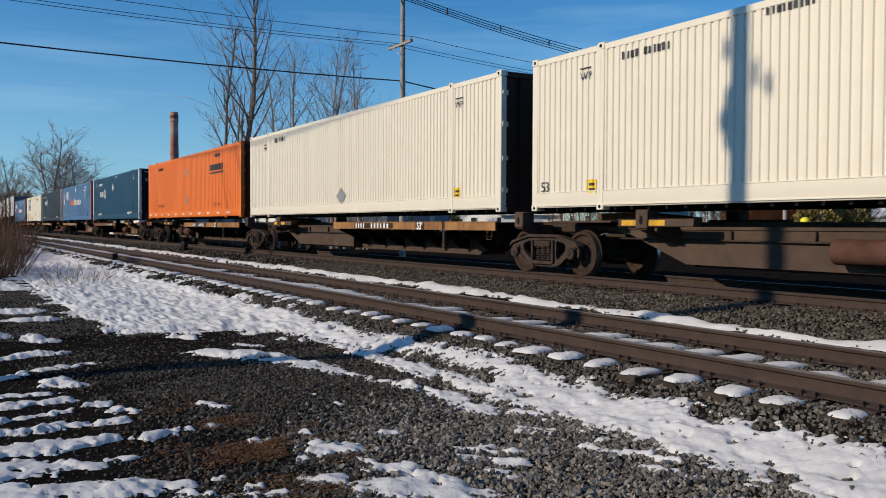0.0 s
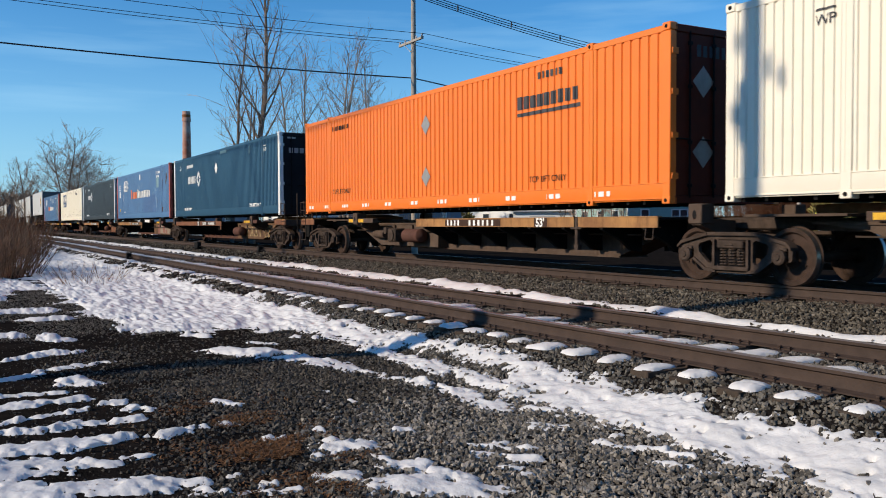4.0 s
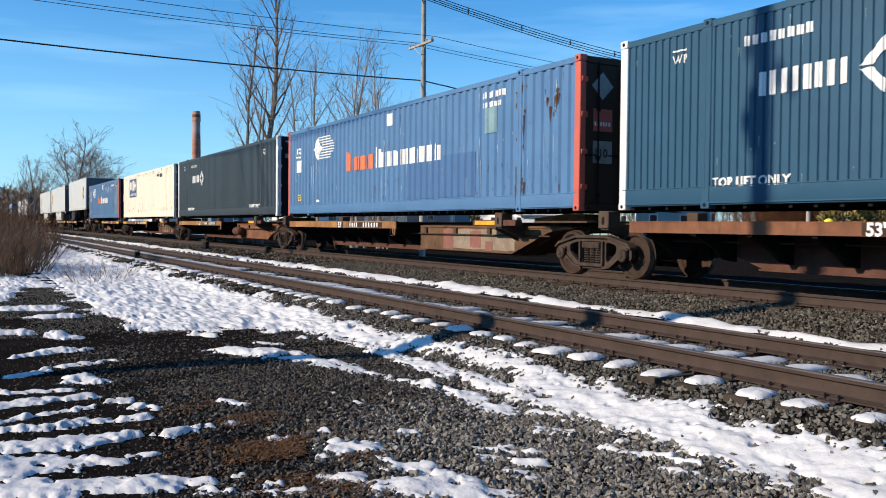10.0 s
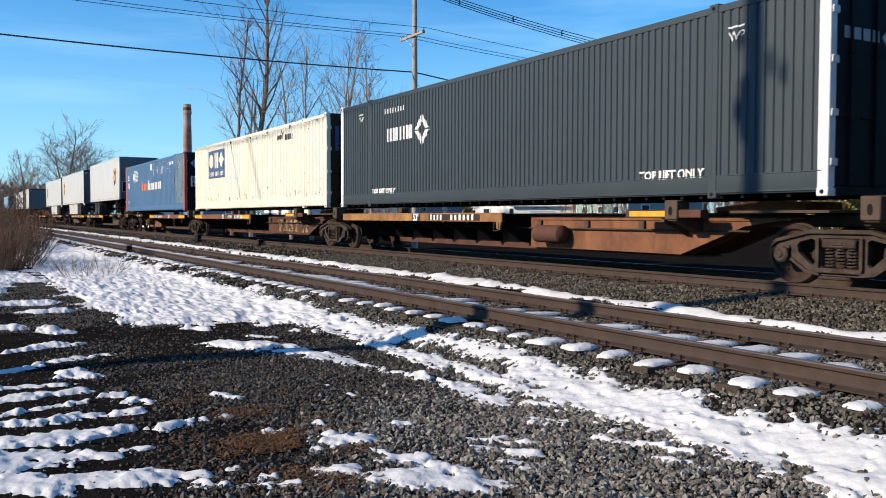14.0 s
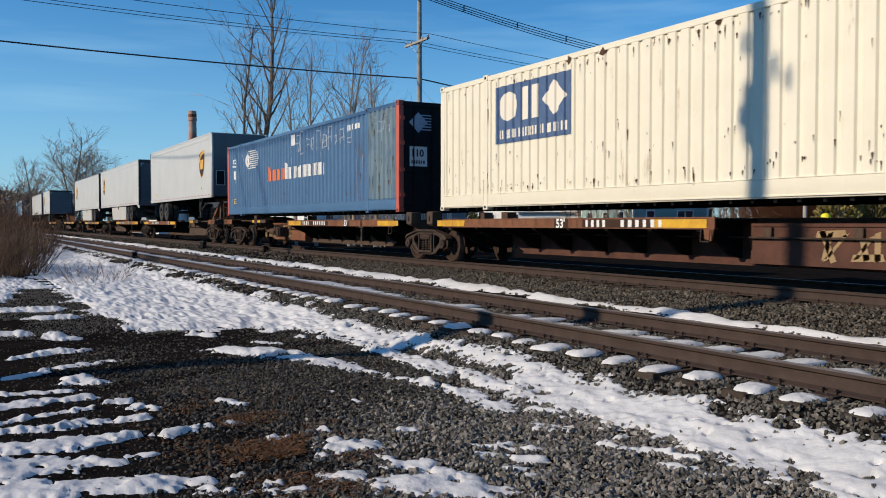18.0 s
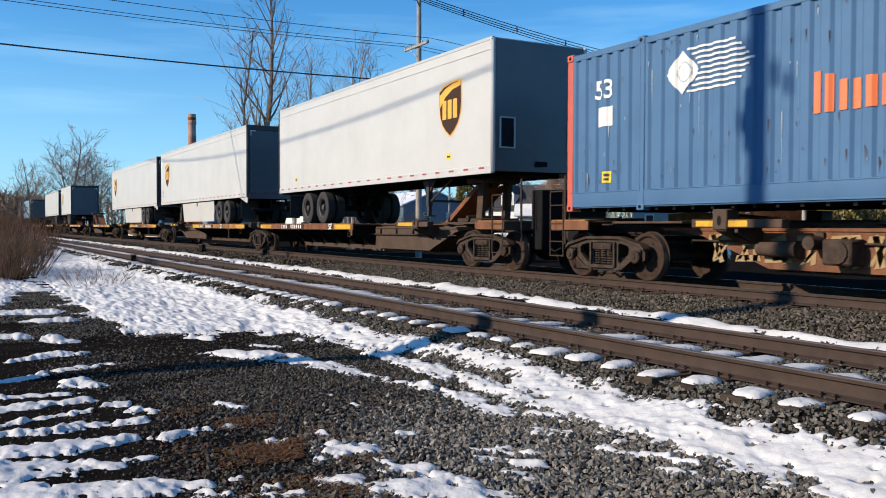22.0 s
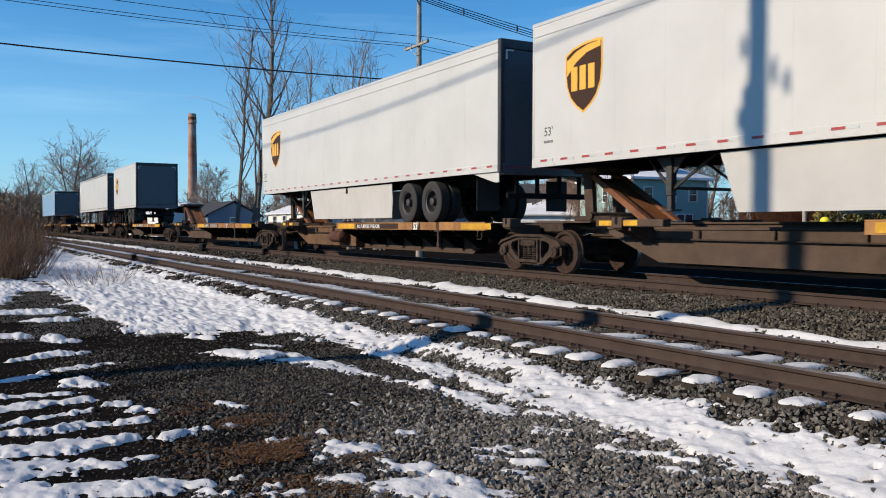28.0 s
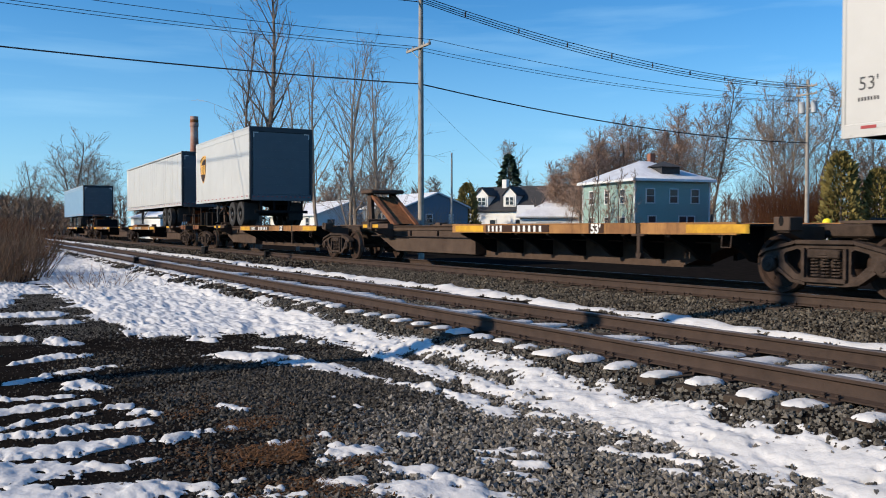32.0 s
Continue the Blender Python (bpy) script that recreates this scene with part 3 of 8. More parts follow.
# long low ridges of old snow across the trodden soil
RIDGES = [(-8.44, 0.3, -8.45, 0.5, 0.155), (-8.5, 0.75, -8.46, 1.01, 0.115), (-8.09, 1.17, -8.12, 1.27, 0.125), (-7.82, 1.36, -7.68, 1.41, 0.085),
          (-7.79, 0.25, -7.81, 0.48, 0.115), (-7.83, 0.55, -7.93, 1.12, 0.095), (-7.3, 0.25, -7.23, 0.42, 0.155), (-7.26, 0.58, -7.34, 0.78, 0.135),
          (-7.40, 0.82, -7.3, 1.29, 0.085), (-6.69, 0.27, -6.67, 0.62, 0.205), (-6.67, 0.70, -6.7, 1.08, 0.145), (-6.7, 1.12, -6.58, 1.35, 0.065),
          (-6.64, 1.38, -6.68, 1.52, 0.125), (-6.79, 1.62, -6.74, 1.72, 0.045)]
NEAREST = [(-6.3, 0.2, -6.0, 0.3, 0.13), (-5.6, 0.3, -5.45, 0.5, 0.13), (-6.17, 0.26, -6.14, 0.52, 0.21), (-6.04, 0.6, -6.07, 0.72, 0.05), (-6.13, 0.76, -6.02, 0.92, 0.05), (-5.77, 0.19, -5.43, 1.06, 0.14),
           (-5.51, 1.10, -5.38, 1.36, 0.05), (-5.21, 1.28, -5.12, 1.4, 0.07), (-5.1, 1.38, -4.9, 1.8, 0.05), (-5.13, 1.66, -5.11, 1.72, 0.04),
           (-6.79, 1.84, -6.79, 1.92, 0.08), (-6.22, 2.07, -6.21, 2.13, 0.06), (-6.16, 1.08, -6.13, 1.15, 0.07), (-5.4, 1.53, -5.39, 1.59, 0.03),
           (-7.65, 2.04, -7.55, 2.1, 0.06), (-7.44, 2.11, -7.34, 2.21, 0.05)]
PATCHES = [(-13.82, 0.4, -13.64, 0.7, 0.305), (-17.83, 0.5, -17.5, 1.1, 0.505), (-15.7, 1.2, -15.68, 1.55, 0.265), (-13.42, 1.15, -13.02, 1.25, 0.205),
           (-11.44, 0.55, -11.64, 0.9, 0.085), (-11.76, 0.95, -11.67, 1.3, 0.125), (-10.09, 0.45, -10.36, 0.8, 0.105), (-10.42, 0.85, -10.59, 1.5, 0.095),
           (-9.54, 0.95, -9.57, 1.12, 0.145), (-9.28, 1.2, -9.29, 1.29, 0.075), (-9.07, 0.55, -8.94, 0.93, 0.055), (-9.11, 0.3, -9.01, 0.5, 0.055)]
BANDS = [(-10.7, 2.95, -10.2, 3.2, 0.225), (-10.3, 3.2, -9.8, 3.4, 0.345), (-9.7, 3.45, -8.8, 3.76, 0.225), (-8.8, 3.76, -7.9, 3.97, 0.165), (-7.9, 3.97, -6.9, 4.14, 0.125),
         (-6.9, 4.14, -6.25, 4.16, 0.135), (-12.6, 2.95, -12.3, 3.15, 0.105), (-11.4, 4.2, -11.2, 4.3, 0.115), (-11.2, 3.5, -10.9, 3.7, 0.085)]
CORNER = [(-5.91, 2.27, -5.9, 2.43, 0.06), (-5.75, 2.32, -5.69, 2.55, 0.13), (-5.54, 2.18, -5.55, 2.3, 0.06), (-5.33, 2.46, -5.22, 2.53, 0.1),
          (-5.05, 2.5, -4.98, 2.66, 0.12), (-5.16, 2.03, -5.1, 2.11, 0.05), (-5.04, 2.07, -4.99, 2.22, 0.09), (-4.67, 2.38, -4.62, 2.52, 0.21),
          (-4.69, 2.66, -4.56, 2.75, 0.13), (-4.47, 2.73, -4.3, 2.8, 0.1)]
CLUMPS = [(-7.08, 3.12, -7.05, 3.14, 0.07), (-6.25, 2.86, -6.23, 2.86, 0.07), (-5.93, 3.0, -5.9, 3.08, 0.07), (-5.16, 3.48, -5.09, 3.52, 0.07),
          (-5.0, 3.15, -4.9, 3.30, 0.07), (-4.83, 3.29, -4.68, 3.41, 0.07), (-4.62, 3.15, -4.57, 3.22, 0.07), (-5.98, 4.29, -5.84, 4.38, 0.08),
          (-5.6, 3.97, -5.35, 4.2, 0.06), (-4.82, 4.13, -4.81, 4.25, 0.07), (-4.26, 4.24, -4.11, 4.32, 0.06), (-3.68, 4.26, -3.54, 4.35, 0.07),
          (-4.46, 3.15, -4.46, 3.2, 0.06), (-6.23, 2.44, -6.23, 2.47, 0.07), (-6.16, 4.07, -6.08, 4.11, 0.08)]
STREAKS = [(-6.6, 4.05, -6.3, 4.2, 0.03), (-5.9, 4.05, -5.5, 4.42, 0.03), (-5.45, 3.95, -5.1, 4.35, 0.03), (-5.3, 3.2, -4.85, 3.62, 0.03),
           (-4.75, 4.0, -4.35, 4.3, 0.03), (-4.2, 4.05, -3.85, 4.2, 0.03), (-4.5, 2.5, -4.25, 2.78, 0.13), (-7.6, 3.0, -7.5, 3.1, 0.03)]
BETWEEN = [(-140, 8.8, -14, 8.72, 0.22), (-14, 8.66, 9, 8.5, 0.17)]


def yard_snow(x, y):
    a = snowline(x, y, FIELD, 0.40) + 0.5 * np.clip((-11 - x) / 3, 0, 1) * (np.abs(y - 3.6) < 1.4)
    for caps, rough, seed in ((STRIP, 0.2, 49), (BANDS, 0.3, 53), (RIDGES, 0.24, 41), (NEAREST, 0.2, 55), (PATCHES, 0.3, 43), (CLUMPS, 0.16, 45), (CORNER, 0.26, 47), (STREAKS, 0.3, 57)):
        a = np.maximum(a, snowline(x, y, caps, rough, seed))
    a = a + frayed(x, y)
    pits = np.maximum(0, hills(x * 11, y * 12, 51) - 0.95) * 2.6 + np.maximum(0, hills(x * 19, y * 21, 52) - 0.95) * 2.4
    return a - pits * np.clip((x + 13.5) / 3, 0.12, 1)


def strip_snow(x, y):
    return snowline(x, y, BETWEEN, 0.34, 21)


def spread(a, b, fine_a, fine_b, step, grow=1.18):
    """Grid lines, fine between fine_a and fine_b and wider apart outwards."""
    mid = list(np.arange(fine_a, fine_b + step / 2, step))
    out, s, v = [], step, fine_a
    while v > a:
        s *= grow
        v -= s
        out.append(max(v, a))
    hi, s, v = [], step, fine_b
    while v < b:
        s *= grow
        v += s
        hi.append(min(v, b))
    return np.array(out[::-1] + mid + hi)


def sheet(name, xs, ys, zfun, mats, keep=None):
    """A height field as one mesh; keep tells which points belong to it."""
    X, Y = np.meshgrid(xs, ys)
    Z = zfun(X, Y)
    nx, ny = len(xs), len(ys)
    idx = np.arange(nx * ny).reshape(ny, nx)
    quads = np.stack([idx[:-1, :-1], idx[:-1, 1:], idx[1:, 1:], idx[1:, :-1]], -1).reshape(-1, 4)
    if keep is not None:
        k = keep(X, Y).ravel()
        quads = quads[k[quads].any(axis=1)]
    used = np.unique(quads)
    remap = np.full(nx * ny, -1)
    remap[used] = np.arange(len(used))
    co = np.stack([X.ravel(), Y.ravel(), Z.ravel()], -1)[used]
    return numpy_mesh(name, co, remap[quads], mats, True)


def numpy_mesh(name, co, quads, mats, smooth=False):
    me = bpy.data.meshes.new(name)
    me.vertices.add(len(co))
    me.vertices.foreach_set("co", np.asarray(co, np.float32).ravel())
    me.loops.add(quads.size)
    me.loops.foreach_set("vertex_index", np.asarray(quads, np.int32).ravel())
    me.polygons.add(len(quads))
    me.polygons.foreach_set("loop_start", np.arange(0, quads.size, quads.shape[1], dtype=np.int32))
    me.update(calc_edges=True)
    me.validate()
    for m in mats:
        me.materials.append(M[m])
    if smooth:
        me.shade_smooth()
    else:
        me.shade_flat()
    return me


ground = new("ground", sheet("ground", spread(-3000, 3000, -40, 4, 0.16), spread(-1500, 3000, -1, 15, 0.16), lift, ["soil"]))
tagged(ground, "dark gritty yard soil running down to raised gravel track beds", "ground", kind="structure")


def snow_height(cover, depth):
    def z(x, y):
        m = cover(x, y)
        body = np.clip(m, -0.6, 1.0)
        return lift(x, y) + 0.013 * np.clip(m * 4, 0, 1) + depth * np.where(body > 0, np.maximum(body, 0) ** 0.7, body * 2.0) + (0.014 * hills(x * 3.5, y * 3.5, 8) + (0.009 * hills(x * 4, y * 13, 10) + 0.008 * hills(x * 9, y * 22, 9)) * (1 + 0.35 * np.clip((-10 - x) / 3, 0, 1)) + 0.005 * hills(x * 24, y * 30, 12) + (0.014 * (0.75 - np.abs(hills(x * 5, y * 14, 14))) + 0.012 * (0.7 - np.abs(hills(x * 12, y * 27, 15))) + 0.006 * np.tanh(4 * hills(x * 3.2, y * 7, 16)) + 0.006 * np.tanh(4 * hills(x * 9, y * 19, 17))) * np.clip((-9.5 - x) / 3, 0, 1)) * np.clip(m * 2, 0, 1)
    return z


snow = new("snow_patches", sheet("snow_patches", spread(-90, 6, -9.5, -2.6, 0.02, 1.007), np.arange(-0.4, 6.7, 0.02), snow_height(yard_snow, 0.034),
           ["snow"], lambda x, y: yard_snow(x, y) > -0.25))
tagged(snow, "half-melted white snow patches, trodden and pitted, on dark gravel", "snow", kind="stuff")
snow_mid = new("snow_strip", sheet("snow_strip", spread(-140, 8, -30, 2, 0.07, 1.05), np.arange(8.0, 9.7, 0.06), snow_height(strip_snow, 0.05),
               ["snow"], lambda x, y: strip_snow(x, y) > -0.25))
tagged(snow_mid, "thin strip of snow lying along the rail between the tracks", "snow", kind="stuff")


def stones(name, count, box, size, mat, label, where=None, seed=1, sink=0.3, floor=lift):
    """Loose angular stones lying on the ground, one mesh."""
    rng = np.random.RandomState(seed)
    x, y = rng.uniform(box[0], box[1], count), rng.uniform(box[2], box[3], count)
    if where is not None:
        ok = where(x, y, rng)
        x, y = x[ok], y[ok]
    n = len(x)
    corner = np.array([(i, j, k) for k in (-1, 1) for j in (-1, 1) for i in (-1, 1)], float)
    v = corner[None] * rng.uniform(0.42, 1.0, (n, 8, 1)) + rng.uniform(-0.22, 0.22, (n, 8, 3))
    s = rng.uniform(size[0], size[1], (n, 1, 1)) * rng.uniform(0.65, 1.25, (n, 1, 3))
    v = v * s * 0.5
    q = rng.normal(size=(n, 4))
    q /= np.linalg.norm(q, axis=1, keepdims=True)
    w, a, b, c = q.T
    R = np.stack([1 - 2 * (b * b + c * c), 2 * (a * b - c * w), 2 * (a * c + b * w), 2 * (a * b + c * w), 1 - 2 * (a * a + c * c), 2 * (b * c - a * w),
                  2 * (a * c - b * w), 2 * (b * c + a * w), 1 - 2 * (a * a + b * b)], -1).reshape(n, 3, 3)
    v = np.einsum("nij,nkj->nki", R, v)
    r = s[:, 0, 0]
    v += np.stack([x, y, floor(x, y) + r * rng.uniform(-sink, 0.35, n)], -1)[:, None, :]
    f = np.array([(0, 2, 3, 1), (4, 5, 7, 6), (0, 1, 5, 4), (2, 6, 7, 3), (0, 4, 6, 2), (1, 3, 7, 5)])
    quads = (np.arange(n)[:, None, None] * 8 + f[None]).reshape(-1, 4)
    return tagged(new(name, numpy_mesh(name, v.reshape(-1, 3), quads, [mat])), label, "gravel", kind="stuff")


def gravel_share(x, y):
    """How much of the yard's surface is loose stone: full towards the tracks, thin over the trodden soil and in the wheel ruts."""
    edge = y - 1.2 + 0.35 * hills(x * 1.5, y * 1.5, 31)
    rut = np.zeros(np.shape(x))
    for cx, w in ((-10.3, 0.45), (-12.4, 0.8), (-9.0, 0.22)):
        rut = np.maximum(rut, np.exp(-((x - cx + 0.25 * (y - 2) + 0.2 * hills(x, y * 0.8, 33)) / w) ** 2))
    far = np.clip((-9.4 - x) / 2.0 + 0.4 * hills(x * 1.2, y * 1.8, 33), 0, 0.9) * np.clip((4.4 - y) / 0.8, 0, 1)
    litter = np.hypot((x + 5.9) / 0.95, (y - 1.95) / 0.42)
    return np.clip(0.22 + edge * 0.75, 0.04, 1) * np.clip(litter - 0.2, 0.25, 1) * (1 - far) * (1 - 0.85 * rut)


def dark_part(x, y, rng):
    """The dark part of the yard, with a broken edge."""
    return y + 0.9 * (x + 6) < 3.15 + 0.5 * hills(x * 1.7, y * 1.7, 35) + 2.4 * (rng.rand(len(x)) - 0.5)


def yard_gravel(x, y, rng):
    return (yard_snow(x, y) < 0.2 + 0.45 * rng.rand(len(x)) ** 4) & (rng.rand(len(x)) < gravel_share(x, y)) & (y > 0.02 * -x)


def bed_gravel(x, y, rng):
    return (yard_snow(x, y) < 0.2 + 0.5 * rng.rand(len(x)) ** 4) & (strip_snow(x, y) < 0.1 + 0.4 * rng.rand(len(x)) ** 8)


stones("yard_gravel", 85000, (-15, -2.6, 0.9, 5.0), (0.019, 0.043), "stone", "coarse grey-brown crushed stone scattered over the yard", lambda x, y, r: yard_gravel(x, y, r) & ~dark_part(x, y, r), 5, 0.35)
stones("damp_gravel", 110000, (-15, -2.6, 0.2, 5.0), (0.015, 0.037), "stone_dark", "dark crushed stone trodden into the soil", lambda x, y, r: yard_gravel(x, y, r) & dark_part(x, y, r), 5, 0.35)
stones("near_bed_gravel", 46000, (-16, -1.6, 4.7, 8.3), (0.021, 0.044), "ballast", "grey-brown crushed stone packed between the sleepers", bed_gravel, 6, 0.25)
stones("near_bed_gravel_far", 14000, (-60, -16, 4.6, 8.4), (0.036, 0.066), "ballast", "grey-brown crushed stone packed between the sleepers", bed_gravel, 7, 0.25)
stones("far_bed_gravel", 27000, (-24, -3.6, 8.5, 10.75), (0.025, 0.05), "ballast_dark", "brown-grey crushed stone beside the far track", bed_gravel, 8, 0.25)
stones("far_bed_gravel_far", 8000, (-80, -24, 8.3, 10.9), (0.042, 0.075), "ballast_dark", "brown-grey crushed stone beside the far track", bed_gravel, 9, 0.25)
stones("yard_grit", 18000, (-14, -2.8, 0.1, 4.6), (0.008, 0.02), "stone_dark", "fine dark grit over the yard", lambda x, y, r: (yard_snow(x, y) < 0.1) & (r.rand(len(x)) < 0.25 + 0.6 * gravel_share(x, y)), 15, 0.2)
stones("road_grit", 24000, (-24, -13.0, 0.0, 3.0), (0.010, 0.026), "ballast", "brown gravel on the worn track through the yard", lambda x, y, r: (yard_snow(x, y) < 0.1) & (hills(x * 1.3, y * 2.2, 63) > -0.25 - 0.5 * r.rand(len(x))), 25, 0.1)
stones("outer_gravel", 9000, (-6, 9, -5, 5.2), (0.024, 0.048), "stone", "coarse crushed stone around the edge of the yard", lambda x, y, r: (yard_snow(x, y) < 0.1) & ((x > -2.6) | (y < 0.2)) & (r.rand(len(x)) < 0.45 + 0.1 * y), 35, 0.3)
stones("outer_bed_gravel", 4000, (-1, 10, 5.1, 11.0), (0.045, 0.08), "ballast", "grey-brown crushed stone along the tracks", bed_gravel, 36, 0.25)
stones("loose_stones", 1100, (-10.5, -2.8, 4.25, 5.25), (0.018, 0.04), "stone", "single dark stones lying on the thin snow", lambda x, y, r: (yard_snow(x, y) > 0.15) & (hills(x * 2.6, y * 5, 81) > 0.1 + 0.5 * r.rand(len(x))), 41, 0.3, snow_height(yard_snow, 0.034))
rng = np.random.RandomState(77)
litter = Form()
for i in range(8000):
    cx, cy, w, h = ((-5.75, 2.0, 0.45, 0.3), (-6.9, 1.9, 0.55, 0.32), (-5.05, 2.0, 0.3, 0.28))[(i % 8 > 3) + (i % 8 > 6)]
    far = rng.uniform(0.4, 1.4)
    x, y = rng.normal(cx, w * far), rng.normal(cy, h * far)
    if hills(np.float64(x * 5), np.float64(y * 6), 61) < -0.1:
        continue
    a, ln = rng.uniform(0, 6.28), rng.uniform(0.015, 0.075)
    z = float(lift(x, y)) + rng.uniform(0.0, 0.02)
    c, s = math.cos(a) * ln, math.sin(a) * ln
    wx, wy = -math.sin(a) * 0.007, math.cos(a) * 0.007
    litter.add([(x - wx, y - wy, z), (x + wx, y + wy, z), (x + c, y + s, z + rng.uniform(0, 0.02))], [(0, 1, 2)])
tagged(new("dead_grass", litter.mesh("dead_grass", "grass")), "flattened rusty-brown dead grass and leaf litter on the soil", "grass", kind="stuff")


# ---- tracks ----
def rail_outline(h):
    """Half-inch true profile of a flat-bottomed rail, foot at 0, head at h."""
    return [(-0.075, 0), (0.075, 0), (0.075, 0.012), (0.02, 0.032), (0.009, 0.05), (0.009, h - 0.05), (0.034, h - 0.036), (0.036, h - 0.008),
            (0.028, h), (-0.028, h), (-0.036, h - 0.008), (-0.034, h - 0.036), (-0.009, h - 0.05), (-0.009, 0.05), (-0.02, 0.032), (-0.075, 0.012)]


def track(name, yc, top, first, last, label, snowy):
    h = 0.172
    tr = base(name, label, "railway track", kind="structure", m=pose(0, yc, 0))
    foot = top - h
    for side in (-0.7535, 0.7535):
        f = Form()
        f.prism([(side + a, foot + b) for a, b in rail_outline(h)], "x", -600, 60)
        rail = part("rail", f, ("rail", "railhead"), tr, "rusty steel rail with a worn running surface")
        idx = [1 if p.center.z > top - 0.004 else 0 for p in rail.data.polygons]
        rail.data.polygons.foreach_set("material_index", idx)
    # sleepers, plates, spikes
    f = Form().box(-0.115, 0.115, -1.3, 1.3, -0.17, 0, 0.012)
    sleeper = f.mesh("sleeper", "tie")
    pl = Form()
    for side in (-0.7535, 0.7535):
        pl.box(-0.095, 0.095, side - 0.17, side + 0.17, 0.0, 0.017, 0.003)
        for dx in (-0.06, 0.06):
            for dy in (-0.088, 0.088):
                pl.tube((dx, side + dy, 0.0), (dx, side + dy, 0.055), 0.009, n=5)
                pl.box(dx - 0.014, dx + 0.014, side + dy - 0.018, side + dy + 0.018, 0.045, 0.06, 0.003)
    plates = pl.mesh("rail_plates", "rail")
    an = Form()
    for side in (-0.7535, 0.7535):
        for dx in (-0.14, 0.14):
            an.box(dx - 0.012, dx + 0.012, side - 0.1, side + 0.1, 0.005, 0.035, 0.004)
    anchors = an.mesh("rail_anchors", "rail")
    rg = random.Random(name)
    x, n = last, 0
    caps = Form()
    while x > first and n < 290:
        m = pose(x + rg.uniform(-0.03, 0.03), rg.uniform(-0.04, 0.04), foot - 0.018, 0, 0, rg.uniform(-1.2, 1.2))
        o = new("sleeper", sleeper)
        o.parent, o.matrix_basis = tr, m
        if x > -45:
            p = new("rail_plates", plates)
            p.parent, p.matrix_basis = tr, pose(x, 0, foot - 0.017)
            if x > -25 and n % 2 == 0:
                p = new("rail_anchors", anchors)
                p.parent, p.matrix_basis = tr, pose(x, 0, foot - 0.03)
        if snowy:
            for a, b, chance in ((-1.32, -0.90, 0.96), (-0.62, 0.62, 0.95)):
                if rg.random() < chance:
                    y0, y1 = a + rg.uniform(-0.03, 0.10), b - rg.uniform(0, 0.35 if b > 0 else 0.10)
                    snow_pad(caps, m.translation.x, yc + y0, yc + y1, foot - 0.024, 0.118 + rg.uniform(-0.03, 0.05), (0.036 if b < 0 else 0.046) + rg.uniform(0, 0.02), rg)
        x -= 0.513
        n += 1
    if snowy:
        pads = caps.mesh("sleeper_snow", "snow")
        pads.set_sharp_from_angle(angle=math.pi)
        tagged(new("sleeper_snow", pads), "rounded pads of white snow lying on the sleepers", "snow", kind="stuff")
    return tr


def snow_pad(form, x, y0, y1, z, half, thick, rg):
    """A rounded pad of snow on one sleeper."""
    n, k = 20, 4
    cx, cy, ry = x, (y0 + y1) / 2, (y1 - y0) / 2
    vs, fs = [], []
    ph = [rg.uniform(0, 6.28) for _ in range(4)]
    wob = [1 + 0.10 * math.sin(2 * math.pi * i / n * 2 + ph[0]) + 0.13 * math.sin(2 * math.pi * i / n + ph[1]) + 0.08 * math.sin(2 * math.pi * i / n * 5 + ph[2]) + rg.uniform(-0.06, 0.06) for i in range(n)]
    tip = rg.uniform(-0.25, 0.25)
    for j in range(k):
        rad = (1.0, 0.92, 0.66, 0.33)[j]
        for i in range(n):
            a = 2 * math.pi * i / n
            ca, sa = math.cos(a), math.sin(a)
            ex = math.copysign(abs(ca) ** 0.75, ca) * (1 + tip * sa)
            ey = math.copysign(abs(sa) ** 0.75, sa)
            zz = z + thick * (0.0, 0.5, 0.85, 0.98)[j] * (1 if j == 0 else rg.uniform(0.8, 1.12))
            vs.append((cx + half * ex * rad * wob[i], cy + ry * ey * (rad if j else 1) * wob[i], zz))
    vs.append((cx, cy, z + thick))
    for j in range(k - 1):
        fs += [(j * n + i, j * n + (i + 1) % n, (j + 1) * n + (i + 1) % n, (j + 1) * n + i) for i in range(n)]
    fs += [((k - 1) * n + i, (k - 1) * n + (i + 1) % n, k * n) for i in range(n)]
    form.add(vs, fs)


near_track = track("near_track", NEAR_Y, NEAR_RAIL, -134, 11.712, "rusty railway track with snow-capped wooden sleepers", True)
far_track = track("far_track", FAR_Y, FAR_RAIL, -134, 11.786, "rusty railway track carrying the freight train", False)


# ---- the train ----
SPEED = (5.73906, 0.12638, -0.00908, 0.02789)
TRAIN = []          # (thing, x at 16 s, y, z)


def travel(t):
    """How far the train has rolled since 16 s."""
    u = (t - 16) / 16
    return 16 * sum(c * u ** (k + 1) for k, c in enumerate(SPEED))


BOX_L, BOX_W, BOX_H = 16.154, 2.591, 2.896
BOX_Z = FAR_RAIL + 1.222
POSTS = (1.98, 14.174)
BROAD = (0.285, 0.17, 0.025, 0.032)


def ribs(a, b, pitch, flat, slope, depth):
    """Breaks (x, set-back) of a corrugated wall from a to b."""
    n = max(1, round((b - a) / pitch))
    p = (b - a) / n
    inner = p - flat - 2 * slope
    out = [(a, 0.0)]
    for i in range(n):
        x = a + i * p
        out += [(x + flat / 2, 0.0), (x + flat / 2 + slope, depth), (x + flat / 2 + slope + inner, depth), (x + p - flat / 2, 0.0)]
    out.append((b, 0.0))
    return out


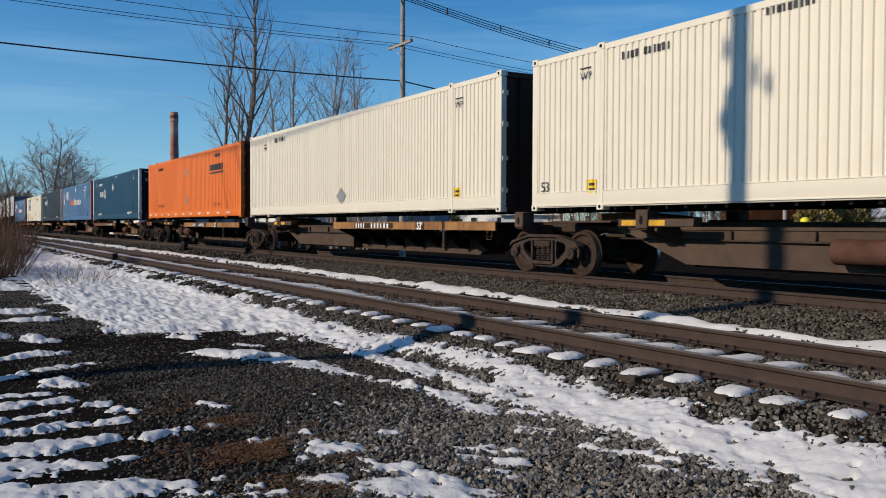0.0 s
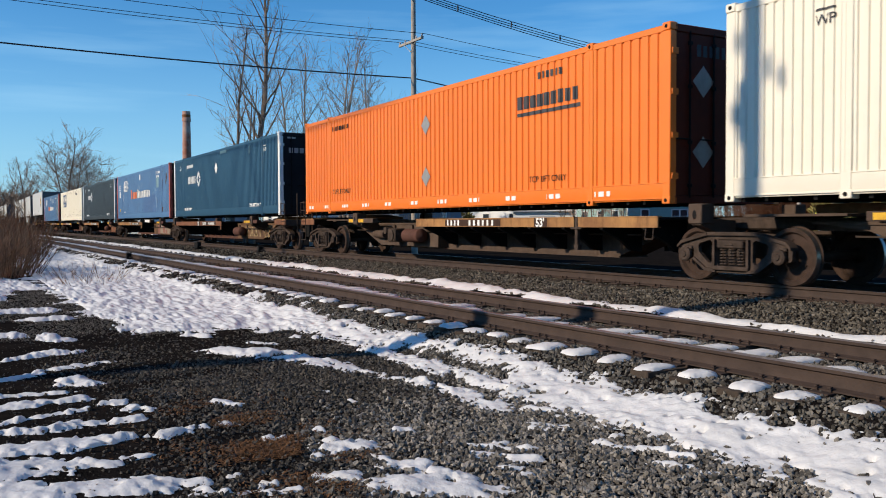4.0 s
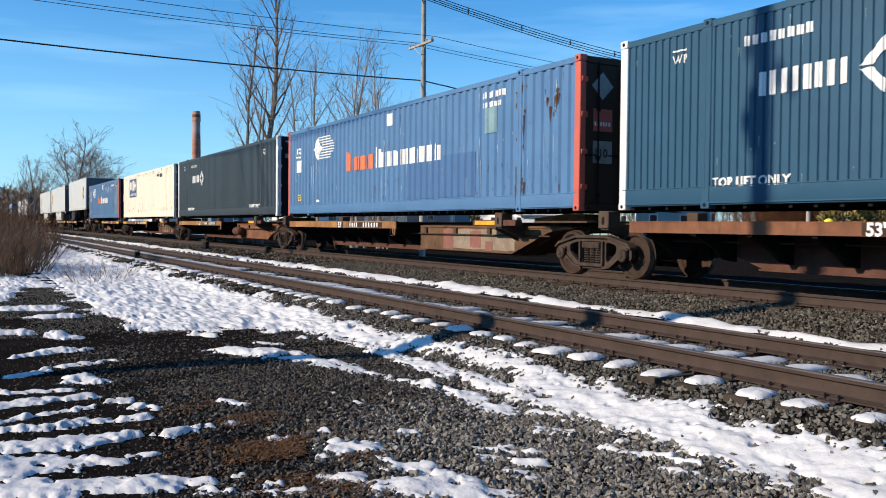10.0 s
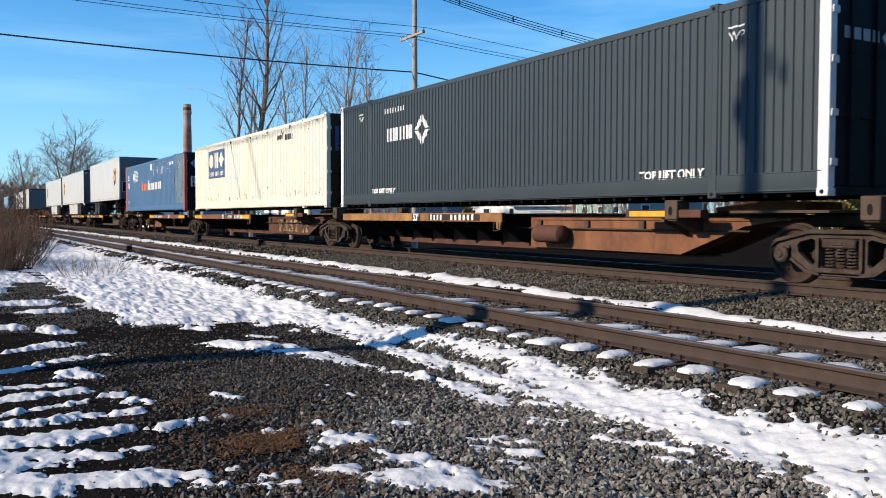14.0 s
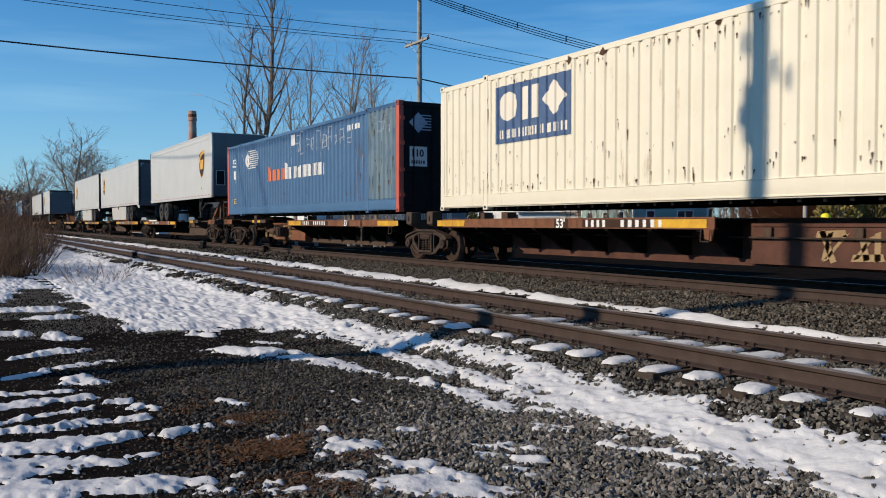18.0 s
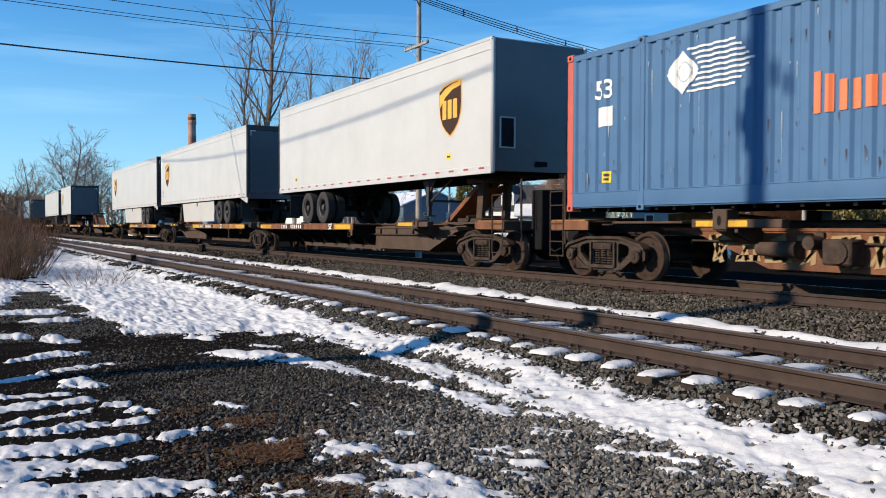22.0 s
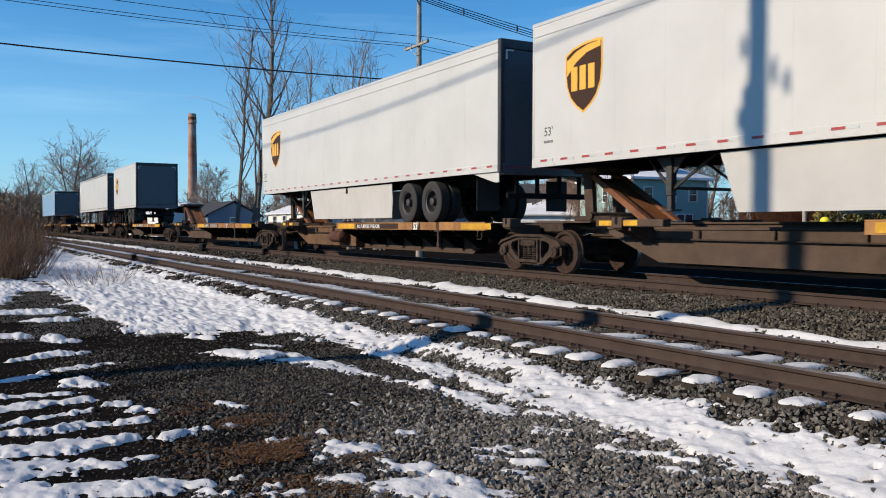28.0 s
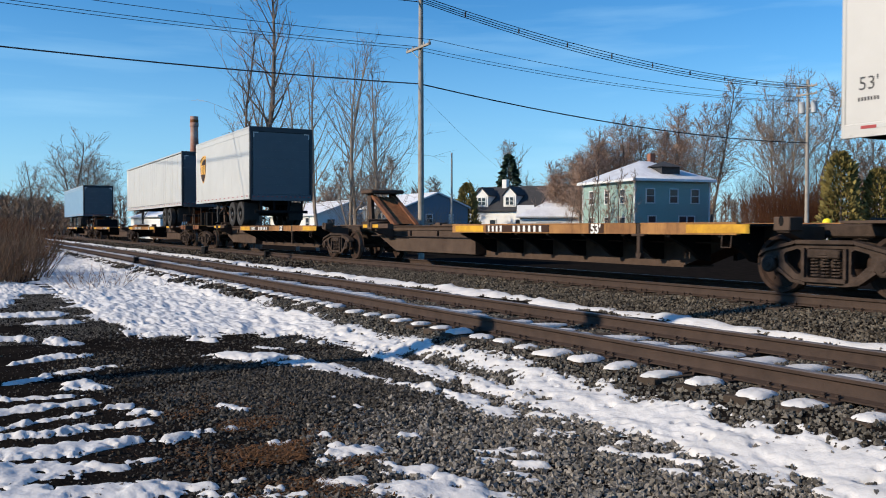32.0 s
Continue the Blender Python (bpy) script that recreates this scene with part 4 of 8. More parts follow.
def corrugated(form, breaks, y, z0, z1, inward, thick=0.01):
    vs, fs = [], []
    for x, d in breaks:
        for yy in (y + inward * d, y + inward * (d + thick)):
            vs += [(x, yy, z0), (x, yy, z1)]
    for i in range(len(breaks) - 1):
        a, b = i * 4, i * 4 + 4
        fs += [(a, b, b + 1, a + 1), (a + 2, a + 3, b + 3, b + 2)]
    if inward < 0:
        fs = [f[::-1] for f in fs]
    form.add(vs, fs)


def painted(me, breaks, x, z, y, mat):
    """Lay flat lettering or a mark on a corrugated wall: cut it at the ribs and press it in."""
    me.transform(Matrix.Translation((x, 0, z)))
    bm = bmesh.new()
    bm.from_mesh(me)
    if bm.verts:
        lo, hi = min(v.co.x for v in bm.verts), max(v.co.x for v in bm.verts)
        for bx, _ in breaks:
            if lo < bx < hi:
                bmesh.ops.bisect_plane(bm, geom=bm.verts[:] + bm.edges[:] + bm.faces[:], plane_co=(bx, 0, 0), plane_no=(1, 0, 0), dist=1e-5)
        xs, ds = [b[0] for b in breaks], [b[1] for b in breaks]
        for v in bm.verts:
            v.co.y = y + float(np.interp(v.co.x, xs, ds)) - 0.004
        bmesh.ops.recalc_face_normals(bm, faces=bm.faces[:])
        for f in bm.faces:
            if f.normal.y > 0:
                f.normal_flip()
    bm.to_mesh(me)
    bm.free()
    me.materials.clear()
    me.materials.append(M[mat])
    return me


def shape(*polys):
    """Flat outlines in the x-z plane as one mesh."""
    f = Form()
    for p in polys:
        f.add([(x, 0, z) for x, z in p], [tuple(range(len(p)))])
    me = bpy.data.meshes.new("mark")
    me.from_pydata(f.v, [], f.f)
    return me


def bar(x0, z0, w, h):
    return [(x0, z0), (x0 + w, z0), (x0 + w, z0 + h), (x0, z0 + h)]


def bars(n, w, h, gap=0.35, seed=1, skip=()):
    """A row of plain upright bars in place of writing."""
    r = random.Random(seed)
    p = w / n
    return shape(*[bar(i * p, 0, p * (1 - gap) * r.uniform(0.8, 1.05), h * r.uniform(0.9, 1.0)) for i in range(n) if i not in skip])


def ring(cx, cz, r, t, n=28, a0=0, a1=360):
    out = []
    for i in range(n):
        a, b = (radians(a0 + (a1 - a0) * k / n) for k in (i, i + 1))
        out.append([(cx + math.cos(a) * r, cz + math.sin(a) * r), (cx + math.cos(b) * r, cz + math.sin(b) * r),
                    (cx + math.cos(b) * (r - t), cz + math.sin(b) * (r - t)), (cx + math.cos(a) * (r - t), cz + math.sin(a) * (r - t))])
    return out


def diamond(cx, cz, rx, rz):
    return [(cx - rx, cz), (cx, cz - rz), (cx + rx, cz), (cx, cz + rz)]


def joisted(L, half, z0, z1, z2, pitch):
    """A floor with crosswise joists under it, one solid profile."""
    pts = [(L - 0.05, z2), (0.05, z2), (0.05, z1)]
    for k in range(int((L - 0.5) / pitch)):
        x = 0.25 + k * pitch
        pts += [(x, z1), (x, z0), (x + 0.06, z0), (x + 0.06, z1)]
    return Form().prism(pts + [(L - 0.05, z1)], "y", -half, half)


def container(label, body, posts, marks, rail=None, door=None, wave=(0.152, 0.088, 0.014, 0.024), ends="black"):
    """A 53-foot box: x from 0 to its length, the near side at -y, the floor at 0."""
    c = base("shipping_container", label, "container", "containers on the train")
    # ends default to near-black, which holds their shade, not the body paint
    rail, door = rail or body, door or "end_shade_dark"
    L, W, H = BOX_L, BOX_W / 2, BOX_H
    brk = [(0, 0.0)]
    spans = ((0.16, POSTS[0] - 0.09), (POSTS[0] + 0.09, POSTS[1] - 0.09), (POSTS[1] + 0.09, L - 0.16))
    for a, b in spans:
        rb = ribs(a, b, *wave)
        brk += rb
        for s in (-1, 1):
            f = Form()
            corrugated(f, rb, s * (W - 0.008), 0.34, H - 0.10, -s)
            part("side_panel", f, body, c)
    brk.append((L, 0.0))
    for s in (-1, 1):
        y = s * W
        part("top_rail", Form().box(0.1, L - 0.1, min(y, y - s * 0.06), max(y, y - s * 0.06), H - 0.13, H - 0.02, 0.01), body, c)
        f = Form()
        for a, b in ((0.1, POSTS[0] - 0.05), (POSTS[0] + 0.05, POSTS[1] - 0.05), (POSTS[1] + 0.05, L - 0.1)):
            f.prism([(y, 0.10), (y, 0.33), (y - s * 0.05, 0.36), (y - s * 0.09, 0.36), (y - s * 0.09, 0.06), (y - s * 0.02, 0.06)], "x", a, b)
            f.box(a, b, min(y, y + s * 0.012), max(y, y + s * 0.012), 0.085, 0.105).box(a, b, min(y - s * 0.02, y + s * 0.008), max(y - s * 0.02, y + s * 0.008), 0.335, 0.35)
        part("bottom_rail", f, rail, c)
        for x, w in ((0.09, 0.085), (L - 0.09, 0.085)):
            part("corner_post", Form().box(x - w, x + w, min(y + s * 0.004, y - s * 0.14), max(y + s * 0.004, y - s * 0.14), 0.1, H - 0.12, 0.012), posts, c)
        for x in POSTS:
            part("lift_post", Form().box(x - 0.085, x + 0.085, min(y + s * 0.008, y - s * 0.1), max(y + s * 0.008, y - s * 0.1), 0.1, H - 0.1, 0.014)
                 .box(x - 0.02, x - 0.012, min(y + s * 0.012, y), max(y + s * 0.012, y), 0.3, H - 0.2), body, c)
        for x in (0.089, POSTS[0], POSTS[1], L - 0.089):
            for z0, z1 in ((0.0, 0.118), (H - 0.118, H + 0.012)):
                cast = Form().box(x - 0.089, x + 0.089, min(y + s * 0.014, y - s * 0.16), max(y + s * 0.014, y - s * 0.16), z0, z1, 0.012)
                zc = (z0 + z1) / 2
                cast.tube((x, y + s * 0.015, zc), (x, y + s * 0.019, zc), 0.032, n=10, slot=1)
                part("corner_casting", cast, (posts if x in (0.089, L - 0.089) else body, "black"), c)
    part("roof", Form().box(0.05, L - 0.05, -W + 0.03, W - 0.03, H - 0.05, H - 0.015, 0.01), body, c)
    part("floor", joisted(L, W - 0.08, 0.0, 0.10, 0.16, 0.4), "black", c)
    f = Form()
    rb = ribs(-W + 0.1, W - 0.1, 0.3, 0.16, 0.03, 0.035)
    k = len(f.v)
    corrugated(f, rb, 0.0, 0.12, H - 0.12, 1)
    f.v = [(yy + 0.02, xx, zz) for xx, yy, zz in f.v]
    f.f = [q[::-1] for q in f.f]
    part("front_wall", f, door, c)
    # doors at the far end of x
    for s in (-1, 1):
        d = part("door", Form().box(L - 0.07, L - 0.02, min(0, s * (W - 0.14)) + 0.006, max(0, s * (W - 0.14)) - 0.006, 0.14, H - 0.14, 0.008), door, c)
        for k in (0.32, 0.86):
            y = s * k
            lb = Form().tube((L - 0.005, y, 0.1), (L - 0.005, y, H - 0.1), 0.017, n=8)
            for z in (0.3, 1.0, 1.9, 2.6):
                lb.box(L - 0.02, L + 0.018, y - 0.04, y + 0.04, z - 0.03, z + 0.03, 0.005)
            part("lock_rod", lb, "black", d)
            part("door_handle", Form().tube((L + 0.01, y, 1.05), (L + 0.01, y + s * 0.32, 1.05), 0.012, n=6), "black", d)
        for z in (0.45, 1.1, 1.8, 2.45):
            y = s * (W - 0.1)
            part("hinge", Form().box(L - 0.02, L + 0.012, y - 0.07, y + 0.07, z - 0.05, z + 0.05, 0.006), posts, d)
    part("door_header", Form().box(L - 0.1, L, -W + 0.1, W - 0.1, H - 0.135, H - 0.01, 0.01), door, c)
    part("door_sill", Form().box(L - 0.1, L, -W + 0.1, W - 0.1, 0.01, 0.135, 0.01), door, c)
    for name, me, x, z, mat, lab in marks:
        if name == "company_mark" and 1 < len(me.polygons) < 14:
            polys = [[(me.vertices[i].co.x, me.vertices[i].co.z) for i in p.vertices] for p in me.polygons]
            for p in polys:
                part(name, painted(shape(p), brk, x, z, -W - 0.004, mat), mat, c)
        elif name == "placard":
            part(name, painted(me, [(-1, 0.0), (L + 1, 0.0)], x, z, -W - 0.004, mat), mat, c, lab)
        else:
            part(name, painted(me, brk, x, z, -W - (0.004 if name in ("sticker_print", "company_mark") else 0), mat), mat, c, lab, "stuff" if len(me.polygons) > 1 and name != "lettering" else "")
    return c


def end_mark(c, me, y, z, mat, label, x=BOX_L - 0.012):
    """A flat mark on the door end."""
    me.transform(Matrix.Translation((x, y, z)) @ Matrix.Rotation(radians(90), 4, "Z"))
    me.materials.clear()
    me.materials.append(M[mat])
    part("marking", me, mat, c, label)


def wp(mat, x, z):
    return [("lettering", lettering("WP", 0.2), x, z, mat, "small painted letters WP"),
            ("marking", shape(bar(0, 0, 0.3, 0.028)), x, z + 0.19, mat, "short painted bar")]


def placard(x, z, mat="decal_yellow", w=0.26, h=0.24):
    return [("sticker", shape(bar(0, 0, w, h)), x, z, mat, "small square sticker"),
            ("sticker_print", shape(bar(0.04, h * 0.55, w - 0.08, 0.05), bar(0.04, h * 0.2, w - 0.1, 0.04)), x, z, "decal_dark", "dark print on the sticker")]


def umax_mark(x, z, s, mat="white"):
    """Blocky bars and a cut diamond, in place of a company mark."""
    w = [bar((i * 0.37 + o) * s, 0, k * s, 0.34 * s) for i in range(4) for o, k in ((0, 0.11), (0.18, 0.11))]
    cx, r = 1.93 * s, 0.36 * s
    d = []
    for a in range(4):
        (c1, s1), (c2, s2) = ((math.cos((a + k) * math.pi / 2), math.sin((a + k) * math.pi / 2)) for k in (0.04, 0.96))
        d.append([(cx + c1 * r, 0.17 * s + s1 * r), (cx + c2 * r, 0.17 * s + s2 * r), (cx + c2 * r * 0.52, 0.17 * s + s2 * r * 0.52), (cx + c1 * r * 0.52, 0.17 * s + s1 * r * 0.52)])
    return [("company_mark", shape(*w), x, z, mat, "row of plain white bars"), ("company_mark", shape(*d), x, z, mat, "white cut-cornered diamond mark")]


def globe_mark(x, z, s):
    """A white diamond with a globe and trailing stripes."""
    m = "white"
    out = [("company_mark", shape(diamond(0.3 * s, 0, 0.36 * s, 0.36 * s)), x, z, m, "white diamond mark"),
           ("company_mark", shape(*ring(0.34 * s, 0, 0.17 * s, 0.03 * s, 20), bar(0.2 * s, -0.12 * s, 0.04 * s, 0.24 * s), bar(0.32 * s, -0.16 * s, 0.025 * s, 0.32 * s)), x, z, "decal_blue", "blue globe outline")]
    st = []
    for i in range(9):
        zz = (i - 4) * 0.082 * s
        x0 = (0.42 + (4 - abs(i - 4)) * 0.07) * s
        st.append(bar(x0, zz, (1.15 - 0.05 * abs(i - 4)) * s + (4 - abs(i - 4)) * 0.0 - (x0 - 0.42 * s) * 0.5, 0.035 * s))
    out.append(("company_mark", shape(*st), x, z, m, "thin white speed stripes"))
    return out


def stack_mark(x, z):
    """Two runs of plain bars, orange and white."""
    def word(x0, n, w, h, first):
        out, xx = [], x0
        for i in range(n):
            hh = first if i == 0 else h
            out += [bar(xx, 0, w * 0.34, hh), bar(xx + w * 0.5, 0, w * 0.28, hh * (0.98 if i % 3 else 0.9))]
            xx += w
        return out
    return [("company_mark", shape(*word(0, 5, 0.39, 0.40, 0.56)), x, z, "decal_orange", "orange bars in place of a company name"),
            ("company_mark", shape(*word(0, 10, 0.37, 0.40, 0.56)), x + 2.02, z, "white", "white bars in place of a company name")]


def scrawl_lines(x0, z0, x1, h, n, seed):
    """Thin crooked chalk strokes, closed boxes and single lines, meaning nothing."""
    r = random.Random(seed)
    out, step = [], (x1 - x0) / n

    def stroke(p, q, w=0.028):
        d = Vector((q[0] - p[0], q[1] - p[1])).normalized() * w / 2
        out.append([(p[0] + d.y, p[1] - d.x), (q[0] + d.y, q[1] - d.x), (q[0] - d.y, q[1] + d.x), (p[0] - d.y, p[1] + d.x)])
    for i in range(n):
        xa, tall, w = x0 + i * step, h * r.uniform(0.55, 1.35), step * r.uniform(0.45, 0.8)
        pts = [(xa + r.uniform(0, 0.06), z0 + r.uniform(-0.1, 0.06)), (xa + r.uniform(0, 0.1), z0 + tall), (xa + w, z0 + tall + r.uniform(-0.08, 0.04)), (xa + w * r.uniform(0.8, 1.1), z0 + r.uniform(-0.05, 0.15))]
        for p, q in zip(pts, pts[1:] + (pts[:1] if i % 2 else [])):
            stroke(p, q)
        if i % 3 != 1:
            stroke((xa - 0.03, z0 + tall * r.uniform(0.3, 0.6)), (xa + w, z0 + tall * r.uniform(0.4, 0.7)))
    return out


def small_print(n, w, h, x, z, mat, label, seed=1):
    return [("serial_print", bars(n, w, h, seed=seed), x, z, mat, label)]


def rust_and_pale_runs(n, seed, bands, x0=0.3, x1=15.9, wide=0.02, tall=0.22, mat="rust_dark"):
    """Thin tapering runs of rust under chips in the paint, or pale scuffs and painted rib highlights by mat; bands are
    heights from which they start.
    """
    r = random.Random(seed)
    out = []
    for k in range(n):
        lo, hi = r.choice(bands)
        xx, zz, w, t = r.uniform(x0, x1), r.uniform(lo, hi), wide * r.uniform(0.3, 1.0), tall * r.random() ** 2 + 0.03
        out.append([(xx - w / 2, zz), (xx - w * 0.3, zz - t * 0.5), (xx, zz - t), (xx + w * 0.25, zz - t * 0.45), (xx + w / 2, zz + w * 0.2), (xx, zz + w * 0.5)])
    return [("rust_stain", shape(*out), 0, 0, mat, "brown rust chips and runs; pale ones are scuffs and painted rib highlights")]


def load(c, x, z=BOX_Z):
    c.matrix_basis = pose(x, FAR_Y, z)
    TRAIN.append((c, x, FAR_Y, z))
    return c


dk, wh = "decal_dark", "white"
# cream boxes
load(container("cream-white corrugated steel container with dark serial marks", "cream", "cream", (
    [("lettering", lettering("53", 0.27), 0.28, 0.36, dk, "dark number 53")] + placard(1.62, 0.30) + wp(dk, 1.42, 2.32)
    + small_print(4, 0.42, 0.13, 2.5, 2.52, dk, "dark bars in place of a serial mark") + small_print(6, 0.6, 0.13, 3.02, 2.52, dk, "dark bars in place of a serial number", 2)
    + small_print(9, 0.8, 0.11, 5.4, 2.66, dk, "dark bars in place of a company name", 3)), ends="light"), 75.81)
b = load(container("cream-white corrugated steel container with a round-edged dark placard", "cream", "cream", (
    [("placard", shape(diamond(0, 0, 0.34, 0.24)), 8.15, 0.55, "steel", "dull grey diamond placard")]
    + placard(14.3, 0.32) + wp(dk, 14.35, 2.32) + small_print(4, 0.4, 0.16, 2.6, 2.5, dk, "dark bars in place of a serial mark") + small_print(5, 0.5, 0.16, 3.1, 2.5, dk, "dark bars in place of a serial number", 2)
    + wp(dk, 1.5, 2.3)), door="brown_decal_door_shade"), 58.6)
end_mark(b, bars(4, 0.75, 0.26), 0.1, 2.3, wh, "white bars in place of a serial mark")
end_mark(b, bars(6, 0.95, 0.26, seed=5), 0.05, 1.98, wh, "white bars in place of a serial number")
# orange box
tape = []
for k in range(11):
    tape.append(("reflector", shape(bar(0, 0, 0.42, 0.09)), 0.3 + k * 1.42 - 0.2 * (k > 0), 0.16, wh, "white reflective strip"))
ob = load(container("bright orange ribbed container with white reflective strips", "orange", "orange", (
    tape + [("placard", shape(diamond(0, 0, 0.22, 0.24)), 8.06, 2.07, "steel", "silver diamond placard"), ("placard", shape(diamond(0, 0, 0.22, 0.24)), 8.06, 0.82, "steel", "silver diamond placard"),
            ("lettering", lettering("TOP LIFT ONLY", 0.19), 2.25, 0.58, "brown_decal_door_shade", "dark lettering TOP LIFT ONLY"),
            ("lettering", lettering("TOP LIFT ONLY", 0.17), 12.3, 0.5, "brown_decal_door_shade", "dark lettering TOP LIFT ONLY")]
    + small_print(10, 1.2, 0.13, 2.25, 2.45, "brown_decal_door_shade", "small dark bars of writing") + [("serial_print", bars(9, 2.0, 0.26, 0.16, 8), 11.9, 1.97, dk, "dark bars in place of a company name"), ("marking", shape(bar(0, 0, 2.0, 0.07)), 11.9, 1.83, dk, "dark underline")]
    + small_print(6, 0.8, 0.14, 12.6, 2.5, dk, "dark bars in place of a serial number", 9)),
    door="door_red_shade", wave=(0.21, 0.14, 0.015, 0.026)), 41.33)
for zz in (2.0, 0.85):
    end_mark(ob, shape(diamond(0, 0, 0.24, 0.26)), -0.55, zz, "steel", "silver diamond placard on the door")
end_mark(ob, bars(7, 1.0, 0.2, seed=6), -0.7, 2.4, dk, "dark bars in place of a company name")
# blue-green box
def lift_marks():
    return [("lettering", lettering("TOP LIFT ONLY", 0.20, 0.005), 2.12, 0.33, wh, "white lettering TOP LIFT ONLY"), ("lettering", lettering("TOP LIFT ONLY", 0.20, 0.005), 12.6, 0.33, wh, "white lettering TOP LIFT ONLY")]
d = load(container("dark blue-green corrugated container with white corner posts", "navy", "white", (
    [("paint_patch", shape(bar(0, 0, 0.95, 0.12)), 8.6, 2.66, "pale_teal", "pale repair patch along the top"), ("paint_patch", shape(bar(0, 0, 0.12, 0.3)), 12.6, 2.4, "pale_teal", "pale scrape")]
    + rust_and_pale_runs(40, 18, ((0.4, 1.2), (2.3, 2.7)), wide=0.02, tall=0.3, mat="pale_teal") + lift_marks() + umax_mark(2.97, 1.60, 1.0) + [("placard", shape(diamond(0, 0, 0.23, 0.26)), 7.96, 2.10, wh, "blank white diamond placard")]
    + small_print(8, 1.2, 0.15, 2.69, 2.36, wh, "white bars in place of a serial number") + wp(wh, 1.25, 2.32) + wp(wh, 14.4, 2.35))), 22.66)
end_mark(d, shape(*[bar(i * 0.2, 0, 0.15, 0.18) for i in range(4)], diamond(0.98, 0.09, 0.17, 0.17)), -0.95, 2.18, "steel", "pale bars and a diamond")
# blue box with a repainted patch
e = load(container("mid-blue corrugated container with red corner posts and rust", "blue", "red_post", (
    # pale_blue runs: bleached streaks and rib highlights, both put into the colour
    rust_and_pale_runs(70, 31, ((1.2, 2.7), (0.6, 2.0)), 0.3, 15.9, 0.022, 1.0, "pale_blue") + rust_and_pale_runs(220, 17, ((0.42, 0.6), (0.45, 0.8), (0.9, 1.1), (1.0, 2.5), (2.5, 2.75)), wide=0.018) + rust_and_pale_runs(24, 20, ((0.5, 2.6),), 1.9, 2.08, 0.04, 0.5) + rust_and_pale_runs(40, 21, ((0.5, 2.6), (0.45, 0.9)), 14.05, 14.35, 0.06, 0.6) + rust_and_pale_runs(14, 22, ((1.9, 2.4),), 15.0, 15.5, 0.09, 0.35) + globe_mark(2.5, 2.12, 1.0) + [("lettering", lettering("53", 0.46, 0.008), 0.78, 1.94, wh, "white number 53"), ("sticker", shape(bar(0, 0, 0.5, 0.4)), 0.82, 1.45, wh, "white square sticker")]
    + placard(1.0, 0.5, w=0.2, h=0.2) + [("sticker", shape(bar(0, 0, 0.34, 0.32)), 7.92, 2.36, wh, "white square sticker"), ("sticker", shape(bar(0, 0, 0.2, 0.08)), 2.7, 0.42, wh, "small white sticker")]
    + stack_mark(5.18, 1.28) + [("paint_patch", shape(bar(0, 0, 3.3, 1.0)), 9.1, 0.37, "faded_blue", "patch of darker fresh blue paint"), ("paint_patch", shape(bar(0, 0, 0.42, 0.55)), 12.85, 1.72, "pale_teal", "pale teal patch of paint")]
    + small_print(7, 0.95, 0.14, 12.7, 2.48, wh, "white bars in place of a serial number", 3) + small_print(7, 0.8, 0.12, 12.75, 2.28, wh, "white bars of small writing", 4)), rail="blue", door="brown_decal_door_shade",
    wave=(0.31, 0.13, 0.045, 0.04)), 5.41)
for k, zz in enumerate((2.2, 1.5, 0.9)):
    end_mark(e, shape(bar(0, 0, 0.46, 0.42)) if k else shape(diamond(0.22, 0.15, 0.26, 0.26)), -0.98, zz, ("steel", "red_post", "steel")[k], "worn placard on the door")
end_mark(e, lettering("110", 0.22, 0.006), -0.96, 1.02, dk, "dark number 110 on the placard", BOX_L - 0.008)
end_mark(e, bars(6, 0.4, 0.08), -0.95, 1.6, wh, "white bars of small writing", BOX_L - 0.008)
for zz, n in ((1.9, 5), (1.75, 4), (1.2, 6), (1.08, 6)):
    end_mark(e, bars(n, 0.45, 0.09, seed=n), 0.5, zz, "pale_blue", "pale bars of small writing on the door")
# slate box
fbox = load(container("dark slate-grey corrugated container with white corner posts", "slate", "white", (
    lift_marks() + umax_mark(3.05, 1.68, 1.0) + small_print(8, 1.2, 0.13, 2.9, 2.42, wh, "white bars in place of a serial number") + wp(wh, 14.45, 2.3) + wp(wh, 1.3, 2.35))), -11.92)
end_mark(fbox, shape(*[bar(i * 0.2, 0, 0.15, 0.16) for i in range(4)], diamond(0.98, 0.08, 0.17, 0.17)), -1.0, 2.1, "steel", "pale bars and a diamond")
# cream box with a blue company panel
panel = shape(bar(0, 0, 2.56, 1.2))
logo = [[(0.47 + 0.33 * math.cos(k * math.pi / 12), 0.75 + 0.3 * math.sin(k * math.pi / 12)) for k in range(24)], bar(0.95, 0.42, 0.24, 0.66), bar(1.27, 0.42, 0.24, 0.66), diamond(2.04, 0.75, 0.38, 0.34)]
logo += [bar(0.15 + i * 0.235 + o, 0.09, 0.055, 0.18) for i in range(10) for o in (0, 0.1)]
